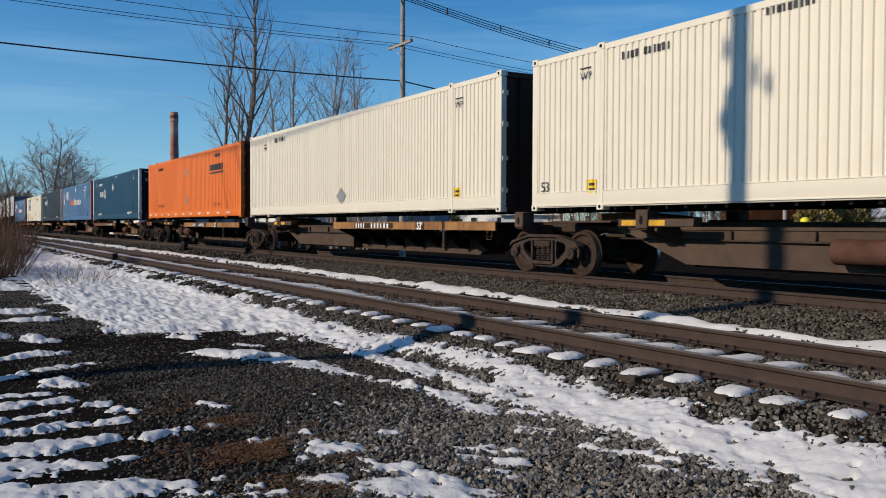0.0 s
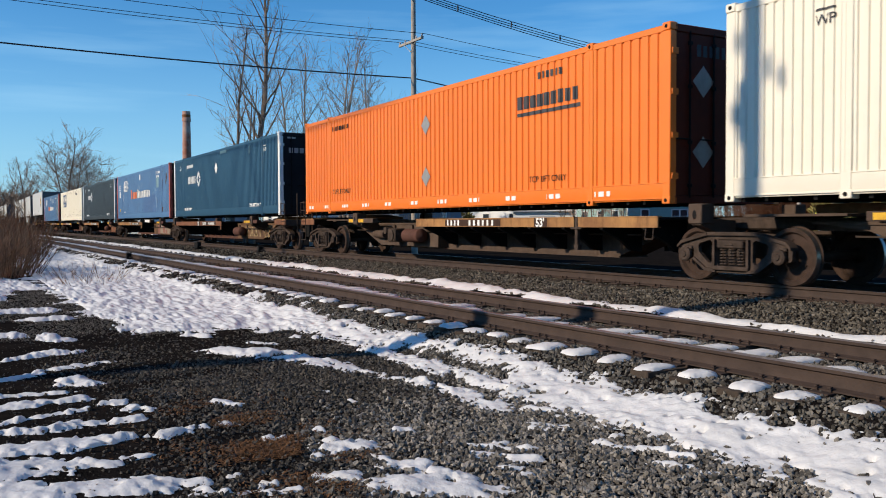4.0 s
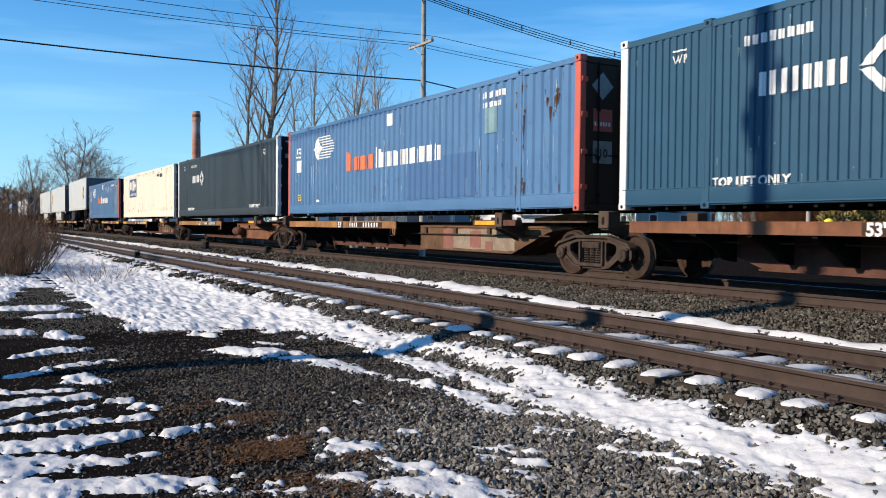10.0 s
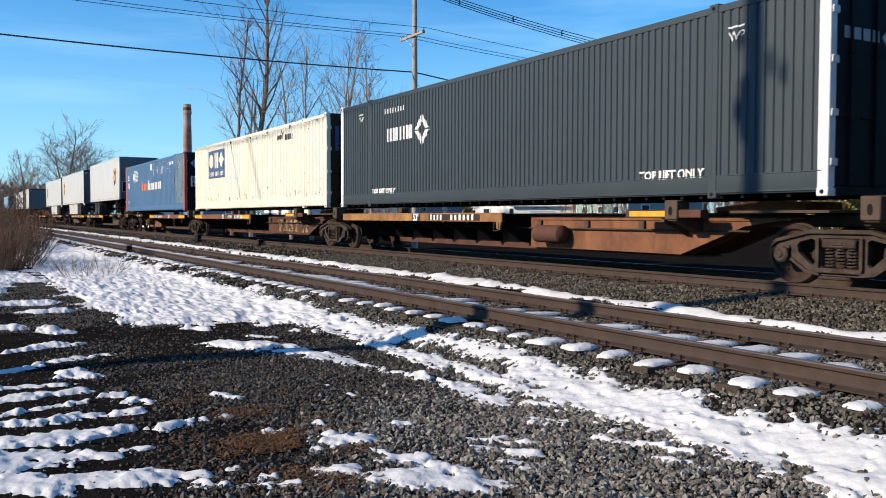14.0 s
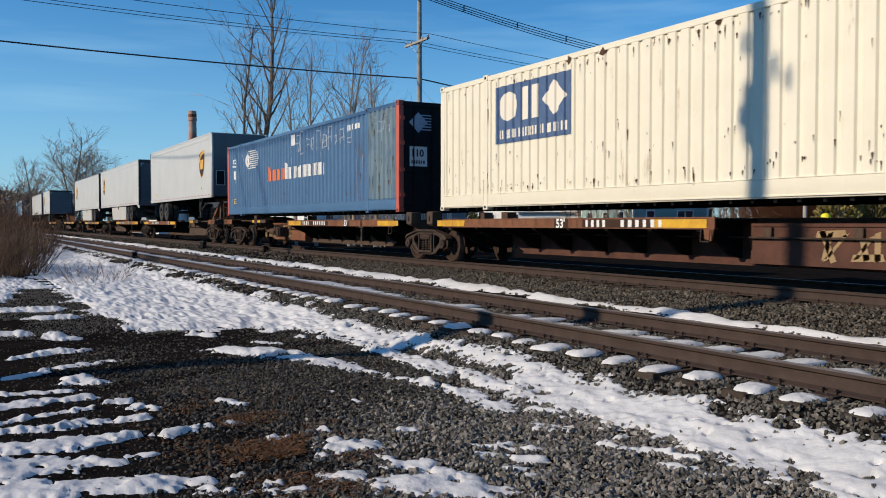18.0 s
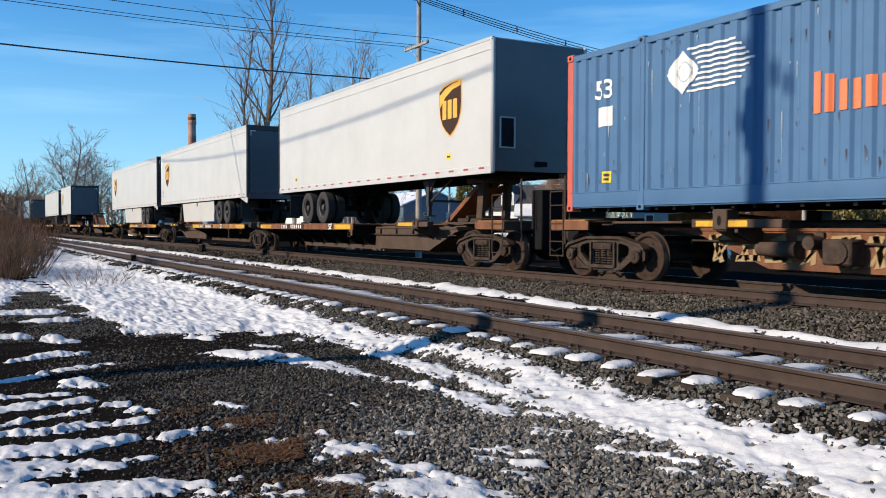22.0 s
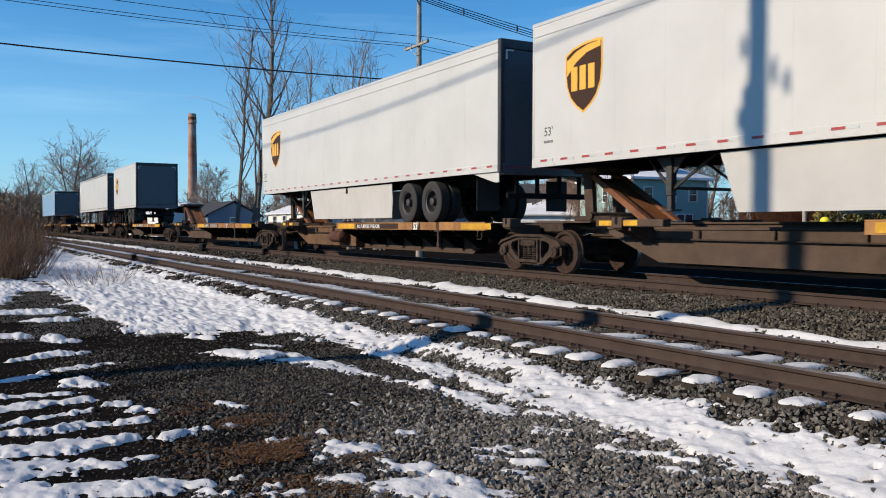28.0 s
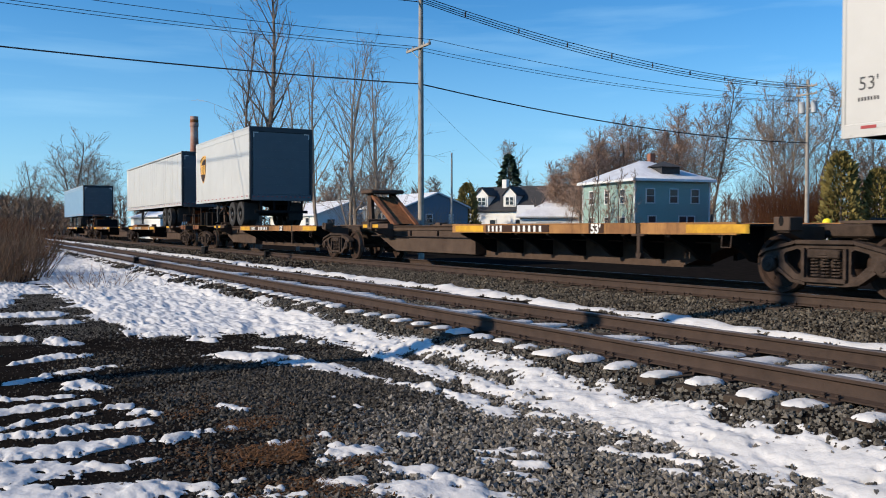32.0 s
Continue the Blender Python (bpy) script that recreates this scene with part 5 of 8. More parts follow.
g = load(container("worn cream corrugated container with rust runs and a blue panel", "cream_worn", "cream_worn", wave=BROAD, marks=(
    [("company_panel", panel, 2.38, 1.38, "decal_blue", "faded blue painted panel"), ("company_mark", shape(*logo), 2.38, 1.385, "cream", "cream shapes in place of a company mark"),] + rust_and_pale_runs(210, 12, ((0.42, 0.9), (0.42, 0.62), (0.42, 0.62), (0.9, 1.2), (2.6, 2.74), (2.6, 2.74), (0.8, 2.5)), 0.3, 15.9, 0.026, 0.2) + rust_and_pale_runs(40, 33, ((0.42, 0.6), (2.5, 2.72)), 2.1, 15.9, 0.06, 0.1)
    + rust_and_pale_runs(26, 19, ((0.5, 1.6), (0.4, 0.8), (2.0, 2.7)), 1.9, 2.08, 0.05, 0.7)
    + rust_and_pale_runs(7, 13, ((2.72, 2.75),), 0.5, 15.5, 0.22, 0.05) + small_print(5, 0.6, 0.16, 11.6, 2.4, dk, "dark bars in place of a serial mark")
    + small_print(6, 0.8, 0.2, 12.4, 2.34, dk, "dark bars in place of a serial number", 2)), door="brown_decal_door_shade"), -29.19)
end_mark(g, shape(bar(0, 0, 0.8, 0.75)), -1.0, 1.75, "decal_blue", "dark blue panel")
# second blue box
h = load(container("dull blue corrugated container with faded red corner posts", "blue_dull", "red_post", (
    globe_mark(2.6, 2.16, 1.0) + [("lettering", lettering("53", 0.46, 0.008), 0.78, 2.0, wh, "white number 53"), ("sticker", shape(bar(0, 0, 0.42, 0.34)), 0.85, 1.5, wh, "white square sticker")]
    + placard(1.0, 0.5, w=0.2, h=0.2) + [("sticker", shape(bar(0, 0, 0.36, 0.36)), 7.95, 2.35, wh, "white square sticker")] + stack_mark(5.28, 1.24)
    + small_print(7, 0.9, 0.16, 12.75, 2.42, wh, "white bars in place of a serial number", 3)
    + [("paint_patch", shape(bar(0, 0, 1.70, 2.42)), 14.27, 0.37, "weathered", "grey weathered paint with rust streaks")]
    # the pale_blue runs here also paint highlights along the ribs
    + rust_and_pale_runs(70, 32, ((1.2, 2.7), (0.6, 2.0)), 0.3, 15.9, 0.022, 1.0, "pale_blue") + rust_and_pale_runs(170, 15, ((0.45, 0.8), (0.5, 1.4), (2.3, 2.7)), 0.3, 14.0) + rust_and_pale_runs(60, 16, ((0.6, 2.7),), 14.3, 15.9, 0.06, 0.7) + rust_and_pale_runs(50, 26, ((0.5, 2.6),), 13.2, 15.9, 0.035, 0.9, "rust")
    + [("scribble", shape(*scrawl_lines(8.35, 2.05, 13.2, 0.55, 10, 5), *scrawl_lines(14.5, 2.2, 15.8, 0.35, 4, 6)), 0, 0, "pale_blue", "thin pale scrawl")]),
    door="end_shade_dark", wave=(0.31, 0.13, 0.045, 0.04)), -47.54)
end_mark(h, shape(bar(0, 0, 0.52, 0.52)), -0.98, 1.2, wh, "white square door sign")
end_mark(h, lettering("110", 0.26, 0.008), -0.95, 1.46, dk, "dark number 110 on the sign", BOX_L - 0.008)
end_mark(h, bars(6, 0.42, 0.09), -0.93, 1.27, dk, "dark bars of small writing", BOX_L - 0.008)
for yy in (-0.72, 0.62):
    end_mark(h, shape(diamond(0, 0, 0.27, 0.27)), yy, 2.35, "pale_blue", "pale diamond mark on the door")
    end_mark(h, shape(*[bar(0.08, k * 0.075 - 0.2, 0.34, 0.032) for k in range(6)]), yy, 2.35, "pale_blue", "pale stripes beside the diamond", BOX_L - 0.008)
for zz, n, w in ((1.86, 4, 0.44), (1.7, 2, 0.2), (1.55, 3, 0.3), (1.2, 6, 0.5), (1.08, 6, 0.5), (0.62, 5, 0.45)):
    end_mark(h, bars(n, w, 0.1, seed=n), 0.52, zz, "pale_blue", "pale bars of small writing on the door")
for zz in (1.35, 1.22, 1.09):
    end_mark(h, bars(5, 0.3, 0.08, seed=7), 0.1, zz, "pale_blue", "pale bars of small writing on the door")
for box in (d, fbox):
    end_mark(box, bars(4, 0.42, 0.13, seed=2), 0.62, 2.12, "steel", "pale bars in place of a serial mark")
    end_mark(box, bars(6, 0.55, 0.13, seed=3), 0.56, 1.93, "steel", "pale bars in place of a serial number")
    for zz in (1.2, 1.05, 0.9, 0.62):
        end_mark(box, bars(6, 0.42, 0.07, seed=int(zz * 20)), 0.6, zz, "rim", "small grey bars of writing")
    end_mark(box, shape(bar(0, 0, 0.3, 0.06)), -1.0, 2.68, "steel", "pale reflective strip")
    end_mark(box, shape(bar(0, 0, 0.3, 0.06)), 0.7, 2.68, "steel", "pale reflective strip")


# ---- trailers ----
def shield(x, z, w, h):
    """A plain shield in brown with a gold rim."""
    def outline(cx, k):
        pts = []
        for u, v in ((-1, 0.72), (-0.6, 0.88), (0, 0.97), (0.6, 1.0), (1, 0.98), (1, 0.2), (0.93, -0.2), (0.72, -0.55), (0.4, -0.8), (0, -1.0), (-0.4, -0.8), (-0.72, -0.55), (-0.93, -0.2), (-1, 0.2)):
            pts.append((cx + u * k * w / 2, v * k * h / 2))
        return pts
    gold = shape(outline(0, 1.0))
    brown = shape(outline(0, 0.93))
    arc = shape([(-0.45 * w, 0.28 * h), (-0.2 * w, 0.38 * h), (0.1 * w, 0.44 * h), (0.45 * w, 0.46 * h), (0.45 * w, 0.38 * h), (0.1 * w, 0.34 * h), (-0.2 * w, 0.23 * h), (-0.45 * w, 0.05 * h)])
    marks = shape(*[bar((-0.33 + k * 0.23) * w, -0.17 * h, 0.17 * w, 0.34 * h) for k in range(3)])
    return [(gold, x, z, "decal_gold"), (brown, x, z, "brown_decal_door_shade"), (arc, x, z, "decal_gold"), (marks, x, z, "decal_gold")]


DECK_Z = FAR_RAIL + 1.03            # where trailer wheels stand


def trailer(label, length, nose, skin="trailer_white", logo_x=None, skirt=False, wheels_at=None, ribbed=False, tall=2.80, end="trailer_end_shade", number=None, group="trailers on the train", mark=True):
    """A road trailer: x from 0 to its length; nose is +1 or -1, the end at which its kingpin is. z = 0 is the deck it stands on."""
    t = base("road_trailer", label, "trailer", group)
    W = 1.295
    z0 = 1.06
    z1 = z0 + tall
    L = length
    fx = (lambda x: x) if nose < 0 else (lambda x: L - x)     # fx(0) is the nose
    for s in (-1, 1):
        y = s * W
        f = Form()
        if ribbed:
            corrugated(f, ribs(0.1, L - 0.1, 0.6, 0.5, 0.02, 0.018), y, z0 + 0.2, z1 - 0.12, -s)
        else:
            f.box(0.06, L - 0.06, min(y, y - s * 0.03), max(y, y - s * 0.03), z0 + 0.17, z1 - 0.28)
            for k in range(1, int(L / 1.22) if s < 0 else 0):
                part("panel_joint", Form().box(k * 1.22 - 0.008, k * 1.22 + 0.008, y - 0.0015, y, z0 + 0.18, z1 - 0.285), skin, t)
        part("side_wall", f, skin, t)
        if not ribbed:
            part("upper_panel", Form().box(0.06, L - 0.06, min(y, y - s * 0.03), max(y, y - s * 0.03), z1 - 0.265, z1 - 0.07), skin, t)
            part("seam", Form().box(0.05, L - 0.05, min(y + s * 0.012, y - s * 0.03), max(y + s * 0.012, y - s * 0.03), z1 - 0.285, z1 - 0.262, 0.004), "trailer_grey", t)
        part("top_rail", Form().box(0.0, L, min(y + s * 0.01, y - s * 0.08), max(y + s * 0.01, y - s * 0.08), z1 - 0.085, z1, 0.015), "trailer_grey", t)
        br = Form().prism([(y + s * 0.012, z0 + 0.005), (y + s * 0.012, z0 + 0.17), (y, z0 + 0.18), (y - s * 0.07, z0 + 0.18), (y - s * 0.07, z0 + 0.02), (y - s * 0.02, z0)], "x", 0.02, L - 0.02)
        for k in range(int(L / 0.3)):
            br.tube((0.15 + k * 0.3, y + s * 0.012, z0 + 0.04), (0.15 + k * 0.3, y + s * 0.019, z0 + 0.04), 0.014, n=6)
        part("bottom_rail", br, skin, t)
        if s < 0:
            n = int((L - 0.6) / 0.62)
            for k in range(n):
                x = 0.3 + k * (L - 0.8) / max(1, n - 1)
                r = part("reflector", Form().box(x, x + 0.21, y - 0.017, y - 0.011, z0 + 0.105, z0 + 0.145).box(x + 0.212, x + 0.40, y - 0.017, y - 0.011, z0 + 0.105, z0 + 0.145, 0, 1), ("decal_red", "trailer_grey"), t, "red and white reflective strip")
    part("roof", Form().box(0.05, L - 0.05, -W + 0.05, W - 0.05, z1 - 0.03, z1 - 0.005), "trailer_grey", t)
    part("floor", joisted(L, W - 0.07, z0, z0 + 0.1, z0 + 0.16, 0.45), "black", t)
    # nose wall with rounded corner posts
    xn, xr, dn = fx(0), fx(L), (1 if nose > 0 else -1)
    # end colour carries the shade of the front wall and rear door
    part("nose_wall", Form().box(min(xn, xn - dn * 0.05), max(xn, xn - dn * 0.05), -W + 0.1, W - 0.1, z0 + 0.05, z1 - 0.03, 0.01), end, t, "front wall with its shade in the colour")
    for s in (-1, 1):
        f = Form().box(min(xn + dn * 0.012, xn - dn * 0.11), max(xn + dn * 0.012, xn - dn * 0.11), min(s * (W + 0.014), s * (W - 0.12)), max(s * (W + 0.014), s * (W - 0.12)), z0, z1 + 0.004, 0.045)
        part("corner_post", f, skin if not ribbed else "trailer_grey", t)
        f = Form().box(min(xr - dn * 0.02, xr + dn * 0.10), max(xr - dn * 0.02, xr + dn * 0.10), min(s * (W + 0.014), s * (W - 0.1)), max(s * (W + 0.014), s * (W - 0.1)), z0 - 0.02, z1 + 0.006, 0.02)
        part("door_post", f, "trailer_frame", t)
    for ya in (-1.1, 0.72):
        fr = Form()
        for q0, q1, r0, r1 in ((ya, ya + 0.4, 0.55, 0.58), (ya, ya + 0.4, 1.2, 1.23), (ya, ya + 0.03, 0.58, 1.2), (ya + 0.37, ya + 0.4, 0.58, 1.2)):
            fr.box(min(xn + dn * 0.003, xn + dn * 0.03), max(xn + dn * 0.003, xn + dn * 0.03), q0, q1, z0 + r0, z0 + r1)
        part("notice_frame", fr, "trailer_grey", t, "pale document frame on the front wall")
        part("notice", Form().box(min(xn + dn * 0.003, xn + dn * 0.008), max(xn + dn * 0.003, xn + dn * 0.008), ya + 0.03, ya + 0.37, z0 + 0.58, z0 + 1.2), "end_shade_dark", t)
    part("air_coupling", Form().box(min(xn + dn * 0.004, xn + dn * 0.04), max(xn + dn * 0.004, xn + dn * 0.04), -0.16, 0.16, z0 + 0.18, z0 + 0.29, 0.01), "black", t)
    # rear: frame, roll door, bumper
    rx = lambda a, b: (min(xr - dn * a, xr - dn * b), max(xr - dn * a, xr - dn * b))
    part("rear_header", Form().box(*rx(-0.10, 0.02), -W + 0.08, W - 0.08, z1 - 0.2, z1 + 0.004, 0.015), "trailer_frame", t)
    part("rear_sill", Form().box(*rx(-0.10, 0.03), -W + 0.06, W - 0.06, z0 - 0.06, z0 + 0.19, 0.015), "trailer_end_shade", t)
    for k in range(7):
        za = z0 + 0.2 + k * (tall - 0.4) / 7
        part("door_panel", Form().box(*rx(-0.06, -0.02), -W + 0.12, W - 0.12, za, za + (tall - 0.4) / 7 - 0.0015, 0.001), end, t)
    for y, y2 in ((-W + 0.14, -W + 0.14), (W - 0.34, W - 0.165)):
        tp = Form().box(*rx(-0.025, 0.012), y, y + 0.2, z1 - 0.245, z1 - 0.21).box(*rx(-0.025, 0.012), y2, y2 + 0.035, z1 - 0.42, z1 - 0.235)
        part("corner_tape", tp, "white", t, "pale tape corner above the door")
    lamps = Form()
    for k in range(-6, 7):
        lamps.box(*rx(0.02, 0.036), k * 0.19 - 0.06, k * 0.19 + 0.02, z0 + 0.08, z0 + 0.12)
    part("rear_tape", lamps, "decal_red", t, "", "stuff")
    gd = Form().box(*rx(-0.08, 0.0), -W + 0.2, W - 0.2, 0.50, 0.62, 0.012)
    for y in (-0.85, -0.3, 0.3, 0.85):
        gd.box(*rx(-0.07, -0.02), y - 0.04, y + 0.04, 0.62, z0)
    part("rear_guard", gd, "black", t)
    # running gear
    wx = wheels_at or (fx(L - 4.6), fx(L - 3.3))
    tyre = Form().lathe([(-0.13, 0.30), (-0.14, 0.36), (-0.135, 0.455), (-0.11, 0.497), (0.11, 0.497), (0.135, 0.455), (0.14, 0.36), (0.13, 0.30)], "y", n=32).mesh("tyre", "rubber")
    rim = Form().lathe([(-0.125, 0.305), (-0.105, 0.285), (-0.10, 0.262), (0.05, 0.235), (0.055, 0.12), (-0.03, 0.10), (-0.11, 0.095), (-0.125, 0.07), (-0.125, 0.0)], "y", n=28)
    for k in range(10):
        a = 2 * math.pi * k / 10
        rim.tube((math.cos(a) * 0.165, 0.045, math.sin(a) * 0.165), (math.cos(a) * 0.165, 0.0, math.sin(a) * 0.165), 0.017, n=6)
    rim = rim.mesh("rim", "rim")
    for x in wx:
        for y in (-W + 0.17, -W + 0.50, W - 0.50, W - 0.17):
            w = part("wheel", tyre, "rubber", t, "worn black road tyre")
            w.matrix_basis = pose(x, y, 0.5, 0, 0, 0 if y < 0 else 180)
            part("rim", rim, "rim", w, "dull steel wheel rim")
    for x in wx:
        ax = Form()
        ax.tube((x, -1.0, 0.5), (x, 1.0, 0.5), 0.07, n=10)
        ax.box(x - 0.25, x + 0.25, -0.62, -0.52, 0.58, 0.72, 0.01).box(x - 0.25, x + 0.25, 0.52, 0.62, 0.58, 0.72, 0.01)
        for y in (-0.57, 0.57):
            ax.tube((x + 0.1, y, 0.66), (x + 0.1, y, 0.9), 0.11, n=12)
        part("axle", ax, "black", t)
    m = sum(wx) / 2
    sf = Form()
    for y in (-0.55, 0.55):
        sf.box(m - 1.6, m + 1.6, y - 0.05, y + 0.05, 0.82, z0, 0.008)
        for dx in (-1.0, 0.0, 1.0):
            sf.prism([(m + dx - 0.12, 0.84), (m + dx + 0.12, 0.84), (m + dx + 0.05, 0.6), (m + dx - 0.05, 0.6)], "y", y - 0.03, y + 0.03)
    for dx in (-1.5, -0.5, 0.5, 1.5):
        sf.box(m + dx - 0.04, m + dx + 0.04, -0.6, 0.6, 0.86, z0 - 0.02)
    part("bogie_frame", sf, "black", t)
    for y in (-0.95, 0.95):
        part("mudflap", Form().box(fx(L - 1.0) - 0.008, fx(L - 1.0) + 0.008, y - 0.3, y + 0.3, 0.25, 0.95, 0.003) if abs(fx(L - 1.0) - m) > 0.9 else Form().box(m - 1.35, m - 1.33, y - 0.3, y + 0.3, 0.25, 0.95, 0.003), "rubber", t)
    # landing legs
    lx = fx(3.45 if L > 10 else 2.6)
    for y in (-0.92, 0.92):
        lg = Form().box(lx - 0.065, lx + 0.065, y - 0.065, y + 0.065, 0.42, z0 + 0.02, 0.01).box(lx - 0.05, lx + 0.05, y - 0.05, y + 0.05, 0.18, 0.45, 0.008).box(lx - 0.13, lx + 0.13, y - 0.12, y + 0.12, 0.16, 0.19, 0.006)
        lg.prism([(lx - 0.32, z0), (lx + 0.32, z0), (lx + 0.10, z0 - 0.26), (lx - 0.10, z0 - 0.26)], "y", y - 0.02, y + 0.02)
        part("landing_leg", lg, "rim", t, "grey folded landing leg")
    for dx in (-1, 1):
        for y in (-0.92, 0.92):
            part("leg_brace", Form().tube((lx, y, 0.5), (lx + dx * 0.75, y * 0.75, z0 + 0.02), 0.028, n=6), "rim", t)
    part("leg_shaft", Form().tube((lx, -0.92, 0.55), (lx, 0.92, 0.55), 0.03, n=6), "rim", t)
    kp = Form().box(min(fx(0.2), fx(1.6)), max(fx(0.2), fx(1.6)), -0.5, 0.5, z0 - 0.02, z0 + 0.03)
    part("kingpin_plate", kp, "black", t)
    if skirt:
        for s in (-1, 1):
            a, b = sorted((fx(4.75), fx(L - 5.35)))
            y = s * (W - 0.10)
            sk = Form().prism([(a, z0 - 0.03), (b, z0 - 0.03), (b + 0.05, 0.6), (b, 0.12), (a + 0.35, 0.12)] if nose < 0 else [(a, z0 - 0.03), (b, z0 - 0.03), (b - 0.35, 0.12), (a, 0.12), (a - 0.05, 0.6)], "y", y - 0.008, y + 0.008)
            part("skirt_hanger", Form().box((a + b) / 2 - 0.05, (a + b) / 2 + 0.05, min(y, y + s * 0.03), max(y, y + s * 0.03), z0 - 0.2, z0 - 0.02, 0.004), "black", t)
            part("side_skirt", sk, "trailer_skirt", t, "pale plastic side skirt")
        for s in (-1, 1):
            a, b = sorted((fx(L - 1.15), fx(L - 0.1)))
            y = s * (W - 0.05)
            lo = [(a, z0), (b, z0), (b, 0.84), (b - 0.16, 0.84)] if nose < 0 else [(a, z0), (b, z0), (a + 0.16, 0.84), (a, 0.84)]
            part("tail_fairing", Form().prism(lo, "y", y - 0.012, y + 0.012), skin, t)
    if mark and logo_x is not None:
        for k, (me, x, z, mat) in enumerate(shield(logo_x, z0 + 1.57, 1.06, 1.30)):
            me.transform(Matrix.Translation((x, 0, z)))
            part("company_shield", painted(me, [(-1, 0.0), (L + 1, 0.0)], 0, 0, -W - (0.0, 0.003, 0.006, 0.006)[k], mat), mat, t, "brown and gold shield shape", "stuff" if k == 3 else "")
    for xs, zs in ((L * 0.12, 0.33), (L * 0.86, 0.4)) if nose > 0 else ():
        part("sticker", painted(shape(bar(0, 0, 0.2, 0.16)), [(-1, 0.0), (L + 1, 0.0)], xs, z0 + zs, -W, "decal_yellow"), "decal_yellow", t, "small yellow sticker")
        part("sticker_print", painted(shape(bar(0.03, 0.05, 0.14, 0.05)), [(-1, 0.0), (L + 1, 0.0)], xs, z0 + zs, -W - 0.003, "decal_dark"), "decal_dark", t)
    if number:
        part("lettering", painted(lettering("53'", 0.24), [(-1, 0.0), (L + 1, 0.0)], number[0], z0 + number[1], -W, "decal_dark"), "decal_dark", t, "dark number 53")
        part("serial_print", painted(bars(7, 0.3, 0.05), [(-1, 0.0), (L + 1, 0.0)], number[0], z0 + number[1] - 0.14, -W, "decal_dark"), "decal_dark", t, "small dark bars of print", "stuff")
    return t


load(trailer("white parcel trailer with a shield mark, standing on the flat car", 13.85, 1, logo_x=12.08, wheels_at=(2.67, 3.99), tall=2.93), -64.0, DECK_Z)
load(trailer("white parcel trailer with a side skirt and shield mark", 16.2, -1, logo_x=1.6, skirt=True, wheels_at=(11.85, 13.1), number=(0.4, 0.6), tall=2.84), -84.05, DECK_Z)
load(trailer("white parcel trailer with a side skirt, rear door coloured for shade", 16.1, -1, logo_x=1.52, skirt=True, wheels_at=(11.74, 13.0), number=(0.25, 0.6)), -101.3, DECK_Z)
load(trailer("short white parcel trailer with a roll-up rear door coloured grey for shade", 8.75, -1, logo_x=1.35, wheels_at=(7.2, 6.0), tall=2.86), -135.95, DECK_Z)
load(trailer("white ribbed freight trailer standing on the flat car", 16.4, -1, skin="trailer_white", ribbed=True, wheels_at=(11.8, 13.1), mark=False), -155.4, DECK_Z)
load(trailer("pale blue freight trailer near the end of the train", 16.2, -1, skin="trailer_blue", wheels_at=(11.8, 13.1), mark=False), -195.2, DECK_Z)


# ---- flat cars ----
WHEELSETS = []


def holed(form, rim, holes, y0, y1):
    """An upright plate of a given outline with windows cut through it."""
    loops = [rim] + holes
    flat = [p for lp in loops for p in lp]
    n = len(flat)
    tris = tessellate_polygon([[Vector((u, w, 0)) for u, w in lp] for lp in loops])
    vs = [(u, y0, w) for u, w in flat] + [(u, y1, w) for u, w in flat]
    fs = []
    for a, b, c in tris:
        (x1, z1), (x2, z2), (x3, z3) = flat[a], flat[b], flat[c]
        if (x2 - x1) * (z3 - z1) - (x3 - x1) * (z2 - z1) < 0:
            b, c = c, b
        fs += [(a, b, c), (n + a, n + c, n + b)]
    k = 0
    for i, lp in enumerate(loops):
        m = len(lp)
        area = sum(p[0] * q[1] - q[0] * p[1] for p, q in zip(lp, lp[1:] + lp[:1]))
        for j in range(m):
            e = (k + j, k + (j + 1) % m, n + k + (j + 1) % m, n + k + j)
            fs.append(e[::-1] if (area > 0) == (i == 0) else e)
        k += m
    return form.add(vs, fs)


